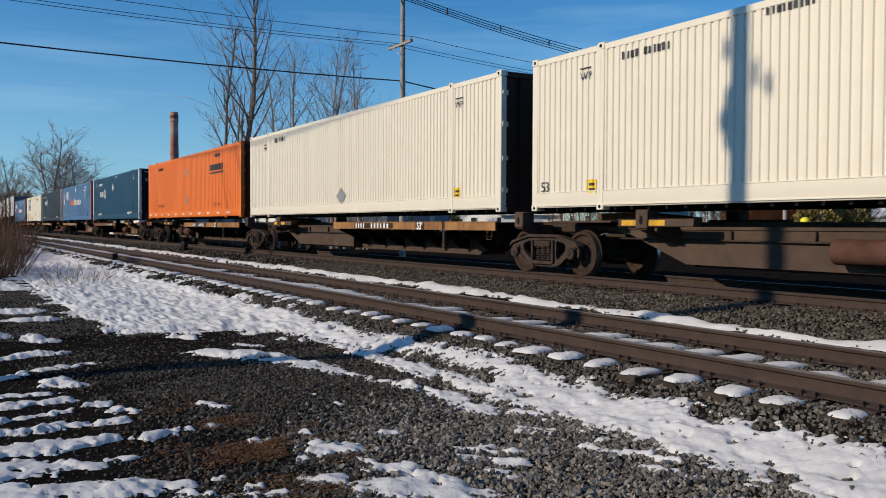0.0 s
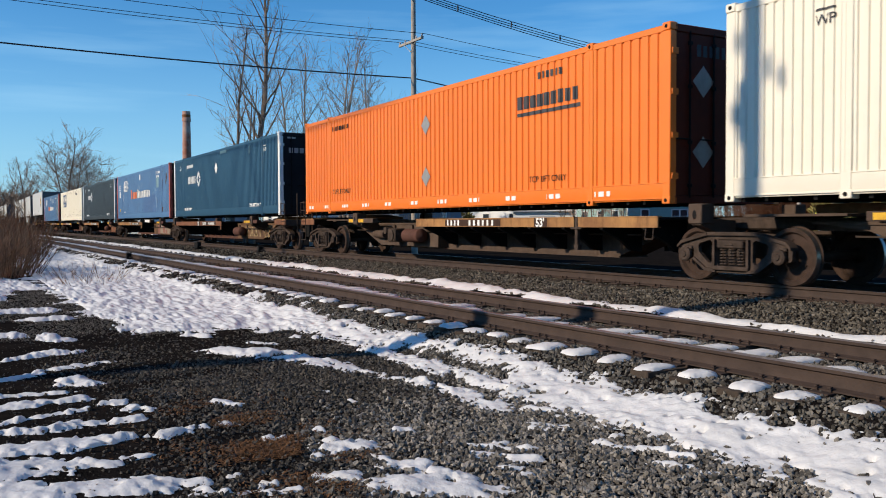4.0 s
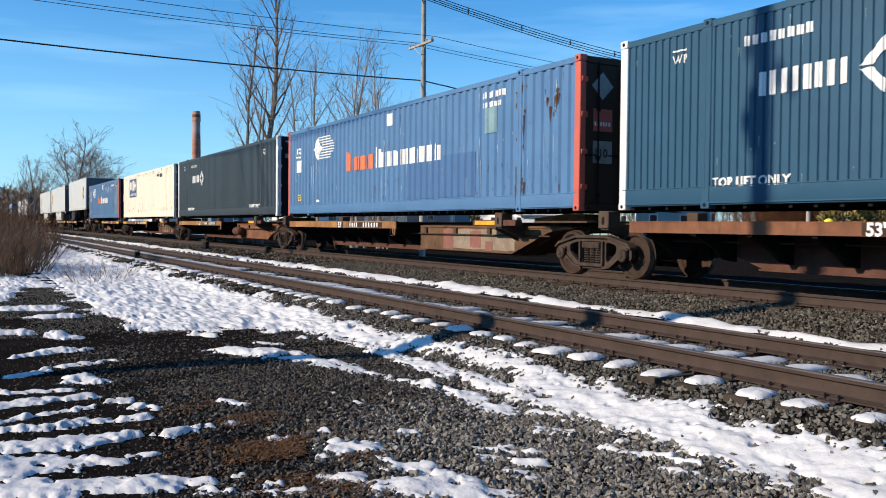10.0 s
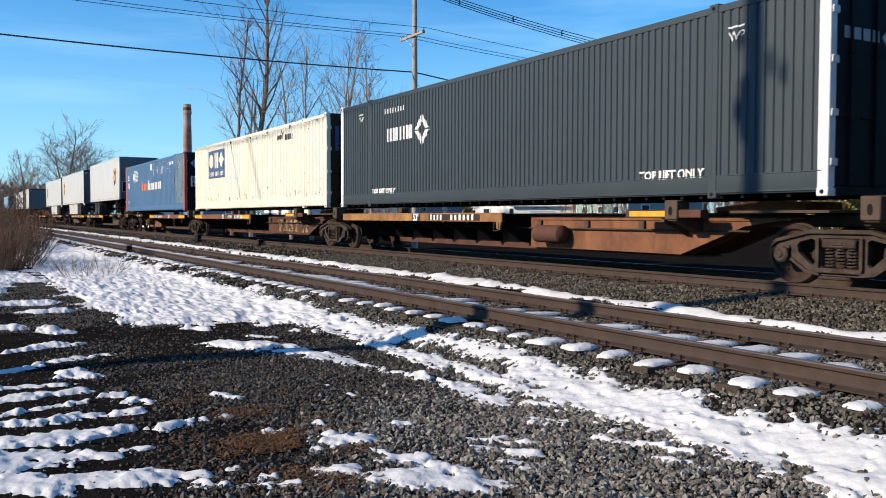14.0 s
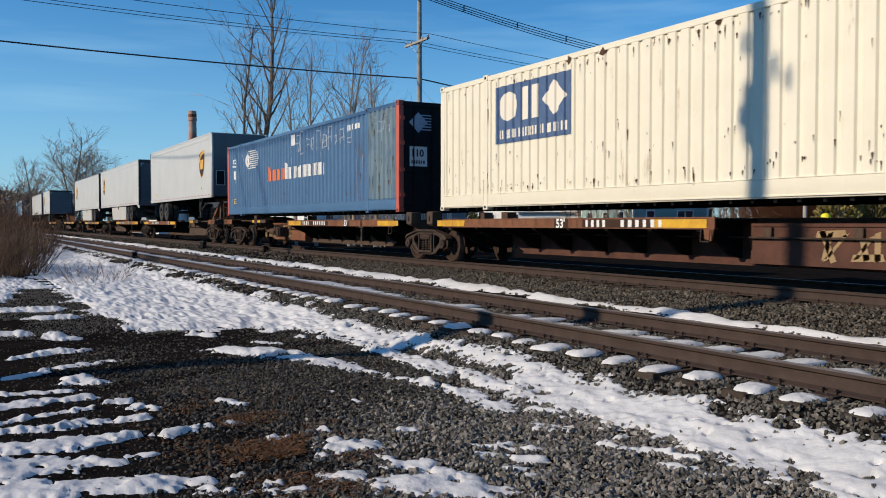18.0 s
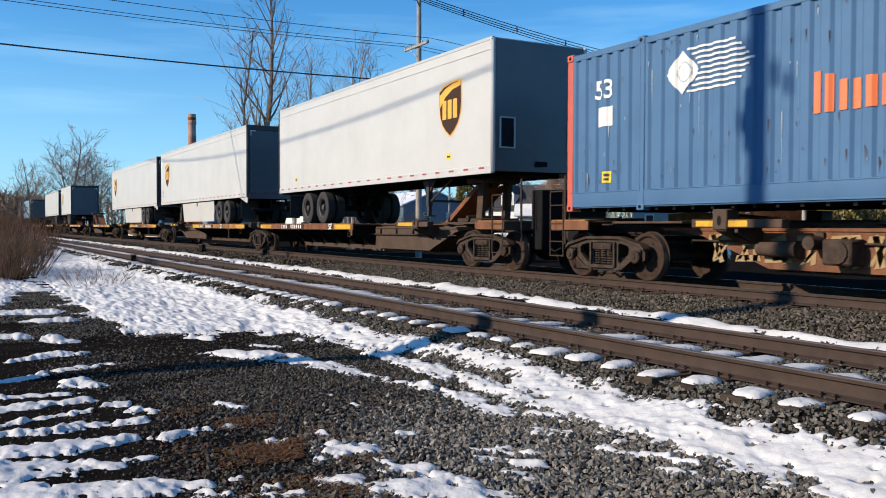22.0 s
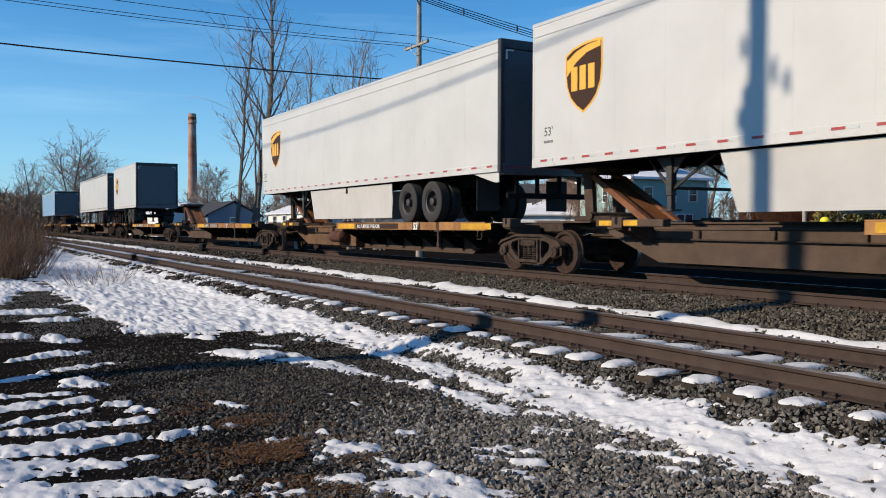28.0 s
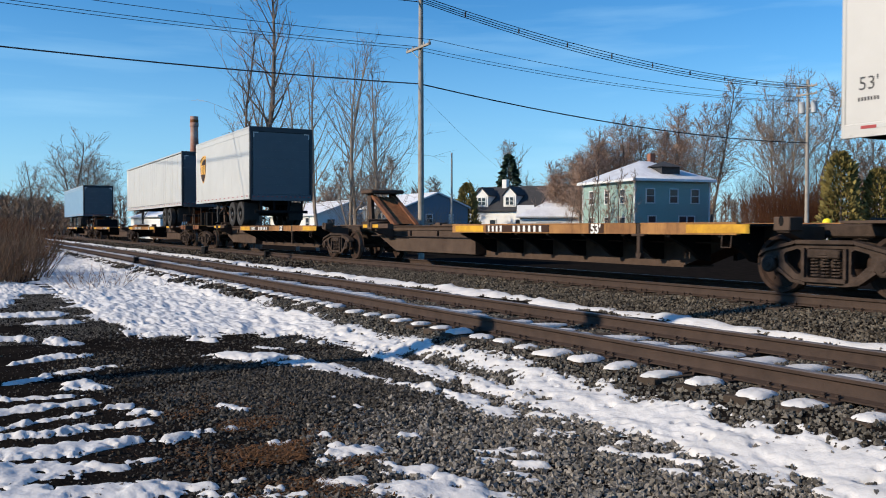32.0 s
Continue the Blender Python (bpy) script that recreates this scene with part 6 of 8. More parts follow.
def truck_parts(parent, x):
    """A two-axle truck under a car, its middle at x; heights from the rail."""
    tk = part("truck", Form().box(-0.19, 0.19, -1.0, 1.0, 0.38, 0.66, 0.03).tube((0, 0, 0.6), (0, 0, 0.82), 0.22, n=16), "truck", parent, "rusty brown two-axle truck")
    tk.matrix_basis = pose(x, 0, 0)
    for s in (-1, 1):
        y = s * 0.99
        f = Form()
        # cast frame: one plate with windows, lips along its edges, jaws over the bearings
        half = [(0.0, 0.15), (0.40, 0.15), (0.52, 0.18), (0.77, 0.35), (0.77, 0.52), (1.01, 0.52), (1.01, 0.34), (1.07, 0.37), (1.08, 0.56), (0.98, 0.645), (0.46, 0.765), (0.0, 0.775)]
        rim = half + [(-u, w) for u, w in half[-2:0:-1]]
        gap = [[(k * u, w) for u, w in ((0.385, 0.33), (0.42, 0.29), (0.47, 0.30), (0.655, 0.46), (0.675, 0.55), (0.64, 0.60), (0.44, 0.65), (0.39, 0.62))][::k] for k in (-1, 1)]
        mid = [(-0.27, 0.255), (0.27, 0.255), (0.29, 0.29), (0.29, 0.63), (0.26, 0.66), (-0.26, 0.66), (-0.29, 0.63), (-0.29, 0.29)]
        holed(f, rim, gap + [mid], y - 0.035, y + 0.035)
        for k in (-1, 1):
            f.prism([(k * 0.46, 0.765), (k * 1.0, 0.64), (k * 1.08, 0.56), (k * 1.08, 0.52), (k * 0.98, 0.595), (k * 0.46, 0.72)], "y", y - 0.085, y + 0.085)
            f.prism([(k * 0.30, 0.15), (k * 0.52, 0.18), (k * 0.77, 0.35), (k * 0.74, 0.38), (k * 0.50, 0.22), (k * 0.30, 0.20)], "y", y - 0.075, y + 0.075)
            f.box(k * 0.89 - 0.11, k * 0.89 + 0.11, y - 0.07, y + 0.07, 0.50, 0.555, 0.012)
            f.prism([(k * 0.30, 0.66), (k * 0.345, 0.66), (k * 0.345, 0.25), (k * 0.30, 0.25)], "y", y - 0.085, y + 0.085)
        f.box(-0.46, 0.46, y - 0.085, y + 0.085, 0.715, 0.775, 0.01).box(-0.34, 0.34, y - 0.09, y + 0.09, 0.19, 0.255, 0.01)
        part("side_frame", f, "truck", tk)
        sp = Form()
        for k in (-0.165, 0.0, 0.165):
            for j in range(6):
                zr = 0.275 + 0.044 * j
                sp.path([(k + math.cos(i * math.pi / 5) * 0.066, y + math.sin(i * math.pi / 5) * 0.06, zr + 0.02 * i / 10) for i in range(11)], 0.015, n=4)
        part("spring", sp, "truck", tk, "stack of coil springs")
        part("bolster_end", Form().box(-0.25, 0.25, y - 0.1, y + 0.1, 0.525, 0.65, 0.02).box(-0.08, 0.08, y - 0.11, y + 0.11, 0.565, 0.61, 0.01), "truck", tk)
        for k in (-0.89, 0.89):
            part("bearing_cap", Form().lathe([(0, 0.115), (s * 0.05, 0.115), (s * 0.07, 0.09), (s * 0.07, 0.05), (s * 0.085, 0.045), (s * 0.085, 0.0)], "y", (k, y + s * 0.06, 0.42), 16), "truck", tk)
    for k in (-0.89, 0.89):
        wsf = Form().tube((0, -1.0, 0), (0, 1.0, 0), 0.075, n=12)
        for s in (-1, 1):
            yo = s * 0.815
            # outer rim face, tread, flange, inner face
            prof = [(yo, 0.075), (yo, 0.14), (yo - s * 0.03, 0.17), (yo - s * 0.045, 0.33), (yo, 0.36), (yo, 0.415), (yo - s * 0.005, 0.42)]
            wsf.lathe(prof, "y", n=40)
            wsf.lathe([(yo - s * 0.005, 0.42), (yo - s * 0.10, 0.424)], "y", n=40, slot=1)
            wsf.lathe([(yo - s * 0.10, 0.424), (yo - s * 0.115, 0.447), (yo - s * 0.135, 0.447), (yo - s * 0.14, 0.42), (yo - s * 0.14, 0.36), (yo - s * 0.10, 0.33), (yo - s * 0.09, 0.14), (yo - s * 0.13, 0.10)], "y", n=40)
            for j in range(3):
                a = 2 * math.pi * j / 3
                wsf.tube((math.cos(a) * 0.25, yo - s * 0.045, math.sin(a) * 0.25), (math.cos(a) * 0.25, yo - s * 0.02, math.sin(a) * 0.25), 0.02, n=6)
        ws = part("wheelset", wsf, ("wheel", "tread"), tk, "pair of rusty steel wheels with bright treads")
        ws.matrix_basis = pose(k, 0, 0.42)
        WHEELSETS.append((ws, k))
    return tk


def flat_car(label, length, deck, hitch_up=False, trucks=(1,), ladders=(), tank=False, valve=False, worn="sill", stripes=True, red=False, panel=None, marks=0, scrawl=False, number=True, words=False, patches=()):
    """One platform of a spine car. x runs from its rear truck (0) to its front truck (length); deck is -1 or +1, the end at which
    the wheel deck lies; the hitch is at the other. Heights are from the rail."""
    c = base("spine_flat_car", label, "rail car", "flat cars of the train")
    L = length
    fx = (lambda x: x) if deck < 0 else (lambda x: L - x)        # fx(0) is the deck's end
    lo, hi = 0.29, 0.98
    steel = "carbody_red" if red else "carbody"
    sx = lambda a, b: (min(fx(a), fx(b)), max(fx(a), fx(b)))
    # spine beam with sloping ends
    pts = [(fx(0.9), hi), (fx(L - 0.9), hi), (fx(L - 0.9), 0.80), (fx(L - 1.9), 0.78), (fx(L - 3.3), lo), (fx(3.3), lo), (fx(1.9), 0.78), (fx(0.9), 0.80)]
    part("spine_beam", Form().prism(pts, "y", -0.32, 0.32), steel, c, "rust-brown steel spine beam")
    part("beam_flange", Form().box(1.6, L - 1.6, -0.37, 0.37, hi, hi + 0.03, 0.004).prism([(fx(3.25), lo - 0.03), (fx(L - 3.25), lo - 0.03), (fx(L - 3.25), lo), (fx(3.25), lo)], "y", -0.35, 0.35), steel, c)
    for k in (0, L):
        part("end_casting", Form().box(k - 0.95, k + 0.95, -0.34, 0.34, 0.80, 1.0, 0.03).tube((k, 0, 0.78), (k, 0, 0.98), 0.3, n=16), "truck", c)
    # wheel deck
    a, b = sx(1.3, 9.65)
    top = 1.03
    for s in (-1, 1):
        y = s * 1.29
        lip = [(0.006, top - 0.002), (0.006, top - 0.022), (0.0, top - 0.024), (0.0, top - 0.176), (0.005, top - 0.178), (0.005, top - 0.192),
               (-0.08, top - 0.192), (-0.08, top - 0.178), (-0.03, top - 0.176), (-0.03, top - 0.024), (-0.1, top - 0.022), (-0.1, top - 0.002)]
        for q0, q1 in ((a, b - 2.16), (b - 2.04, b)) if deck > 0 else ((a, b),):
            part("side_sill", Form().prism([(y + s * u, w) for u, w in lip], "x", q0, q1), worn, c, "weathered side sill")
        if deck > 0:
            g = Form().box(b - 2.14, b - 2.06, min(y, y - s * 0.07), max(y, y - s * 0.07), 0.50, top - 0.01, 0.008)
            g.box(b - 2.26, b - 1.94, min(y + s * 0.012, y - s * 0.05), max(y + s * 0.012, y - s * 0.05), 0.80, 0.845, 0.008)
            g.prism([(b - 2.17, 0.52), (b - 2.03, 0.52), (b - 2.06, 0.42), (b - 2.14, 0.42)], "y", min(y, y - s * 0.09), max(y, y - s * 0.09))
            part("sill_stake", g, "truck", c, "dark steel stake in the gap of the sill")
        else:
            part("sill_stake", Form().prism([(b - 0.22, top - 0.19), (b - 0.02, top - 0.19), (b - 0.06, top - 0.37), (b - 0.2, top - 0.34)], "y", min(y, y - s * 0.03), max(y, y - s * 0.03)), worn, c)
        part("grab_iron", Form().path([(b - 0.06, y + s * 0.03, top - 0.2), (b - 0.06, y + s * 0.05, top - 0.38), (b - 0.24, y + s * 0.05, top - 0.38), (b - 0.24, y + s * 0.03, top - 0.2)], 0.011, 5), "truck", c)
        # deck plates and brackets are black: the shade under the deck is coloured in
        part("deck_plate", Form().box(a, b, min(s * 0.30, s * 1.27), max(s * 0.30, s * 1.27), top - 0.06, top - 0.03), "black", c)
        for xa, xb in ((fx(1.05), fx(2.3)), (fx(8.3), fx(9.5))) if stripes else ():
            q = sorted((xa, xb))
            part("warning_stripe", Form().box(q[0], q[1], min(y + s * 0.004, y + s * 0.008), max(y + s * 0.004, y + s * 0.008), top - 0.17, top - 0.035), "yellow", c, "worn yellow painted stripe")
        n = 8
        for k in range(n):
            x = a + 0.35 + k * (b - a - 0.7) / (n - 1)
            part("deck_bracket", Form().prism([(s * 0.32, 0.38), (s * 0.32, 0.96), (s * 1.25, 0.96), (s * 1.25, 0.80), (s * 0.80, 0.60), (s * 0.56, 0.42)], "x", x - 0.045, x + 0.045), "black", c)
    if number:
        x = fx(4.4 if deck > 0 else 8.05 if hitch_up else 5.95) - 0.24
        part("lettering", painted(lettering("53'", 0.235, 0.008), [(-1, 0), (L + 1, 0)], x, top - 0.182, -1.298, "white"), "white", c, "white number 53 on the sill")
        part("number_patch", Form().box(x - 0.06, x + 0.36, -1.297, -1.291, top - 0.187, top - 0.012), "brown_decal_door_shade", c, "dark brown patch under the number")
        xm = min(fx(5.6), fx(8.1)) if deck > 0 else fx(3.45 if hitch_up else 6.6)
        part("number_patch", Form().box(xm - 0.1, xm + (2.6 if words else 2.2), -1.297, -1.291, top - 0.175, top - 0.03), "brown_decal_door_shade", c, "dark brown patch under the car number")
        if words:
            part("lettering", painted(lettering("ALL PURPOSE SPINE CAR", 0.135, 0.003), [(-1, 0), (L + 1, 0)], xm, top - 0.15, -1.298, "white"), "white", c, "white lettering ALL PURPOSE SPINE CAR")
        for k in range(0 if words else 1):
            part("serial_print", painted(bars(4, 0.62, 0.13, 0.5), [(-1, 0), (L + 1, 0)], xm, top - 0.165, -1.298, "white"), "white", c, "white bars in place of a car mark", "stuff")
            part("serial_print", painted(bars(6, 1.1, 0.13, 0.5, seed=marks + 2), [(-1, 0), (L + 1, 0)], xm + 0.95, top - 0.165, -1.298, "white"), "white", c, "white bars in place of a car number", "stuff")
    # box pedestals
    for x in (fx(0.55), fx(L - 2.9)):
        for s in (-1, 1):
            f = Form().box(x - 0.14, x + 0.14, min(s * 0.95, s * 1.24), max(s * 0.95, s * 1.24), 0.90, 1.215 if not hitch_up else 1.10, 0.015)
            f.prism([(s * 0.43, 0.62), (s * 0.43, 0.95), (s * 1.2, 1.0), (s * 1.2, 0.88)], "x", x - 0.10, x + 0.10)
            pd = part("pedestal", f, "beam_brown", c, "rusty container pedestal")
            part("socket", Form().prism([(x + 0.04 * math.cos(k * math.pi / 6), 1.04 + 0.075 * math.sin(k * math.pi / 6)) for k in range(12)], "y", s * 1.235, s * 1.245), "black", pd)
    # platform end beyond the deck, on the hitch side
    h = fx(L - 1.4)
    part("bridge_plate", Form().box(*sx(L - 1.9, L - 0.2), -1.0, 1.0, 1.0, 1.04, 0.005), "carbody", c)
    pa, pb = sx(L - 4.0, L - 2.3)
    for s in (-1, 1):
        y = s * 1.2
        part("outrigger", Form().box(pa, pb, min(y, y - s * 0.18), max(y, y - s * 0.18), 0.93, 1.06, 0.01), steel, c)
        part("warning_stripe", Form().box(pa + 0.1, pb - 0.6, min(y + s * 0.002, y + s * 0.006), max(y + s * 0.002, y + s * 0.006), 0.95, 1.04), "yellow", c)
        part("outrigger_bracket", Form().prism([(s * 0.43, 0.55), (s * 0.43, 0.93), (s * 1.15, 0.93), (s * 1.15, 0.86)], "x", (pa + pb) / 2 - 0.03, (pa + pb) / 2 + 0.03), "carbody", c)
    # hitch
    d = 1 if deck < 0 else -1
    if hitch_up:
        for s in (-1, 1):
            part("hitch_leg", Form().prism([(h + d * 0.35, 1.04), (h + d * 0.1, 1.04), (h + d * 0.2, 2.02), (h + d * 0.45, 2.02)], "y", s * 0.36 - 0.05, s * 0.36 + 0.05), "carbody", c)
            part("hitch_strut", Form().prism([(h - d * 1.45, 1.04), (h - d * 1.2, 1.04), (h + d * 0.32, 1.95), (h + d * 0.12, 1.95)], "y", s * 0.34 - 0.06, s * 0.34 + 0.06), "sill_rust", c, "rusty sloping hitch strut")
        part("hitch_shield", Form().prism([(h - d * 1.3, 1.06), (h - d * 1.2, 1.06), (h + d * 0.2, 1.88), (h + d * 0.1, 1.88)], "y", -0.28, 0.28), "rust", c, "rusty sloping plate between the hitch struts")
        part("hitch_plate", Form().box(h + min(d * -0.15, d * 0.6), h + max(d * -0.15, d * 0.6), -0.55, 0.55, 1.98, 2.1, 0.03), "carbody", c)
        part("hitch_base", Form().box(h - 0.55, h + 0.55, -0.55, 0.55, 1.04, 1.14, 0.02).tube((h, -0.6, 1.14), (h, 0.6, 1.14), 0.07, n=10), "truck", c)
    else:
        part("hitch", Form().prism([(h - d * 1.3, 1.04), (h + d * 0.4, 1.04), (h + d * 0.4, 1.17), (h - d * 0.2, 1.19), (h - d * 1.3, 1.10)], "y", -0.42, 0.42), "rust", c, "folded rusty trailer hitch")
    # brake gear
    g = Form()
    y = -0.66
    g.tube((fx(1.6), y, 0.70), (fx(L - 1.8), y, 0.72), 0.016, n=6)
    part("brake_rod", g, "truck", c)
    if tank:
        x0, x1 = sx(10.2, 11.15)
        part("air_tank", Form().lathe([(x0, 0.0), (x0 + 0.02, 0.11), (x0 + 0.07, 0.175), (x1 - 0.07, 0.175), (x1 - 0.02, 0.11), (x1, 0.0)], "x", (0, -0.80, 0.60), 20), "carbody_red", c, "rusty air tank")
    if valve:
        v = Form().box(*sx(11.5, 11.95), -0.95, -0.6, 0.42, 0.78, 0.03).tube((fx(11.7), -0.98, 0.6), (fx(11.7), -0.6, 0.6), 0.16, n=12).tube((fx(12.2), -0.9, 0.72), (fx(12.2), -0.6, 0.72), 0.1, n=10)
        part("brake_valve", v, "truck", c)
        part("brake_cylinder", Form().tube((fx(12.5), -0.7, 0.62), (fx(13.2), -0.7, 0.62), 0.13, 0.11, 14), "carbody", c)
    for sd in (-1, 1):
        edge = [(fx(9.75), 0.93), (fx(L - 0.95), 0.93), (fx(L - 1.95), 0.80), (fx(L - 3.3), 0.31), (fx(9.75), 0.31)]
        part("beam_panel", Form().prism(edge, "y", sd * 0.32, sd * 0.60), panel or "beam_brown", c, "rusty plate on the side of the spine beam")
        part("panel_rib", Form().box(*sx(9.8, L - 1.1), min(sd * 0.60, sd * 0.625), max(sd * 0.60, sd * 0.625), 0.88, 0.925, 0.004), panel or "beam_brown", c)
        for k in (0.0, 0.5, 1.0):
            xk = fx(10.1 + k * (L - 14.3))
            part("beam_bracket", Form().box(xk - 0.07, xk + 0.07, min(sd * 0.60, sd * 0.66), max(sd * 0.60, sd * 0.66), 0.70, 0.87, 0.01), "carbody", c)
    for i, (x0, w, z0, h, mat) in enumerate(patches):
        q = sorted((fx(x0), fx(x0 + w)))
        n = 9
        top_edge = [(q[0] + (q[1] - q[0]) * k / n, z0 + h - 0.012 * ((k * 5) % 3)) for k in range(n, -1, -1)]
        low_edge = [(q[0] + (q[1] - q[0]) * k / n, z0 + 0.02 * ((k * 7) % 4) / 3) for k in range(n + 1)]
        part("paint_patch", painted(shape(low_edge + top_edge), [(-1, 0), (L + 1, 0)], 0, 0, -0.600 - 0.003 * i, mat), mat, c, "faded patch of sprayed paint")
    if scrawl:
        xa = min(fx(10.9), fx(14.3))
        q = []
        r = random.Random(3)
        for k in range(6):
            xx, w = xa + k * 0.56, 0.09
            for n in range(3):
                x1, z1 = xx + r.uniform(0, 0.4), 0.36 + r.uniform(0, 0.08)
                x2, z2 = xx + r.uniform(0.05, 0.45), 0.80 + r.uniform(-0.06, 0.06)
                q.append([(x1, z1), (x1 + w, z1 + 0.03), (x2 + w, z2), (x2, z2 - 0.03)])
            zz = r.choice((0.40, 0.56, 0.72))
            q.append([(xx, zz), (xx + 0.5, zz + 0.02), (xx + 0.47, zz + 0.12), (xx + 0.03, zz + 0.10)])
        part("scrawl", painted(shape(*q), [(-1, 0), (L + 1, 0)], 0, 0, -0.606, "tan"), "tan", c, "tan spray-painted scrawl", "stuff")
    # coupled ends: coupler, ladder, platform
    for e in ladders:
        xe = L if e > 0 else 0
        s = 1 if e > 0 else -1
        part("end_sill", Form().box(min(xe + s * 0.9, xe + s * 1.25), max(xe + s * 0.9, xe + s * 1.25), -1.3, 1.3, 0.86, 1.05, 0.015), "carbody", c)
        # added black block, fills the dark gap between coupled cars
        part("end_bulkhead", Form().box(min(xe + s * 1.26, xe + s * 1.62), max(xe + s * 1.26, xe + s * 1.62), -0.6, 1.15, 0.45, 1.72 if hitch_up else 1.12, 0.02), "black", c, "black block added to fill the dark gap between cars")
        part("end_step", Form().box(min(xe + s * 0.1, xe + s * 1.25), max(xe + s * 0.1, xe + s * 1.25), -1.315, -1.275, 0.88, 1.05, 0.006), "sill_rust", c, "rusty step plate")
        part("grab_post", Form().tube((xe + s * 1.3, -0.9, 0.6), (xe + s * 1.3, -0.9, 1.95), 0.025, n=6).tube((xe + s * 1.42, -0.7, 0.9), (xe + s * 1.42, -0.7, 1.7), 0.015, n=5), "truck", c)
        part("coupler", Form().box(min(xe + s * 1.2, xe + s * 1.95), max(xe + s * 1.2, xe + s * 1.95), -0.09, 0.09, 0.72, 0.90, 0.03).box(min(xe + s * 1.75, xe + s * 2.02), max(xe + s * 1.75, xe + s * 2.02), -0.17, 0.17, 0.66, 0.96, 0.04), "truck", c)
        part("running_board", Form().box(min(xe + s * 0.2, xe + s * 1.25), max(xe + s * 0.2, xe + s * 1.25), -1.3, -0.55, 1.05, 1.075, 0.004), "sill", c)
        lf = Form()
        for xx in (xe + s * 0.82, xe + s * 1.22):
            lf.tube((xx, -1.32, 0.38), (xx, -1.32, 1.62), 0.014, n=6)
        for z in (0.39, 0.66, 1.0, 1.35, 1.61):
            lf.tube((xe + s * 0.82, -1.32, z), (xe + s * 1.22, -1.32, z), 0.012, n=6)
        part("ladder", lf, "truck", c, "thin brown steel end ladder")
        part("brake_hose", Form().path([(xe + s * 1.3, -0.35, 0.8), (xe + s * 1.5, -0.38, 0.55), (xe + s * 1.75, -0.36, 0.42), (xe + s * 1.95, -0.33, 0.5)], 0.022), "black", c)
        if hitch_up:
            bw = Form()
            for k in range(16):
                p, q2 = (2 * math.pi * kk / 16 for kk in (k, k + 1))
                bw.tube((xe + s * 1.2, 0.75 + math.cos(p) * 0.26, 1.75 + math.sin(p) * 0.26), (xe + s * 1.2, 0.75 + math.cos(q2) * 0.26, 1.75 + math.sin(q2) * 0.26), 0.016, n=5)
            for k in range(3):
                p = 2 * math.pi * k / 3
                bw.tube((xe + s * 1.2, 0.75, 1.75), (xe + s * 1.2, 0.75 + math.cos(p) * 0.26, 1.75 + math.sin(p) * 0.26), 0.012, n=5)
            part("hand_brake_wheel", bw, "rust", c, "rusty hand brake wheel")
            part("brake_stand", Form().box(xe + s * 1.05 - 0.08, xe + s * 1.05 + 0.08, 0.5, 1.0, 1.05, 1.7, 0.02), "truck", c)
            part("hand_rail", Form().tube((xe + s * 1.05, -0.4, 1.05), (xe + s * 1.05, -0.4, 1.7), 0.03, n=8), "truck", c)
    for e in trucks:
        truck_parts(c, L if e > 0 else 0)
    return c


def roll(label, rear, front, deck, **kw):
    c = flat_car(label, front - rear, deck, **kw)
    c.matrix_basis = pose(rear, FAR_Y, FAR_RAIL)
    TRAIN.append((c, rear, FAR_Y, FAR_RAIL))


carry = "rusty brown spine flat car carrying a container"
haul = "rusty spine flat car with yellow stripes carrying a road trailer"
roll(carry, 75.84, 93.1, 1, trucks=(1, -1), tank=True)
roll(carry, 58.5, 75.84, 1, trucks=(-1,), marks=3, stripes=False)
roll(carry, 42.15, 58.5, 1, trucks=(-1,), ladders=(-1,), marks=5, stripes=False, tank=True, valve=True)
roll(carry, 21.63, 38.15, -1, trucks=(1, -1), ladders=(1,), marks=6, worn="sill_rust", stripes=False, red=True, panel="beam_tan", tank=True, scrawl=True)
roll(carry, 4.24, 21.63, -1, trucks=(-1,), marks=7, worn="sill", stripes=False, red=True, panel="beam_tan", patches=((11.2, 3.0, 0.36, 0.5, "sprayed_cream"), (11.0, 0.5, 0.34, 0.52, "sprayed_pink"), (12.3, 0.5, 0.4, 0.42, "sprayed_pink"), (13.0, 0.3, 0.33, 0.25, "sprayed_pink")))
roll(carry, -13.1, 4.24, -1, trucks=(-1,), marks=8, worn="sill", stripes=False, red=True, panel="sill_rust", tank=True)
roll(carry, -30.4, -13.1, -1, trucks=(-1,), marks=9, worn="sill_rust", red=True, panel="carbody_red", scrawl=True)
roll(carry, -46.8, -30.4, 1, trucks=(-1,), ladders=(-1,), marks=10, worn="sill_rust", scrawl=True, panel="sill_rust", valve=True)
roll(haul, -67.2, -50.9, -1, trucks=(1, -1), hitch_up=True, ladders=(1,), marks=11, worn="sill_rust")
roll(haul, -84.5, -67.2, 1, trucks=(-1,), hitch_up=True, marks=12)
roll(haul, -101.7, -84.5, 1, trucks=(-1,), hitch_up=True, marks=13, words=True, panel="beam_tan", tank=True)
roll("empty spine flat car with raised hitch and yellow stripes", -119.0, -101.7, 1, trucks=(-1,), hitch_up=True, marks=14)
roll(haul, -135.4, -119.0, 1, trucks=(-1,), hitch_up=True, ladders=(-1,), marks=15)
roll(haul, -155.9, -139.4, -1, trucks=(1, -1), hitch_up=True, ladders=(1,), marks=16)
roll("empty spine flat car far down the train", -173.2, -155.9, -1, trucks=(-1,), ladders=(-1,), marks=17)
roll(haul, -194.0, -177.2, -1, trucks=(1, -1), hitch_up=True, ladders=(1,), marks=18)


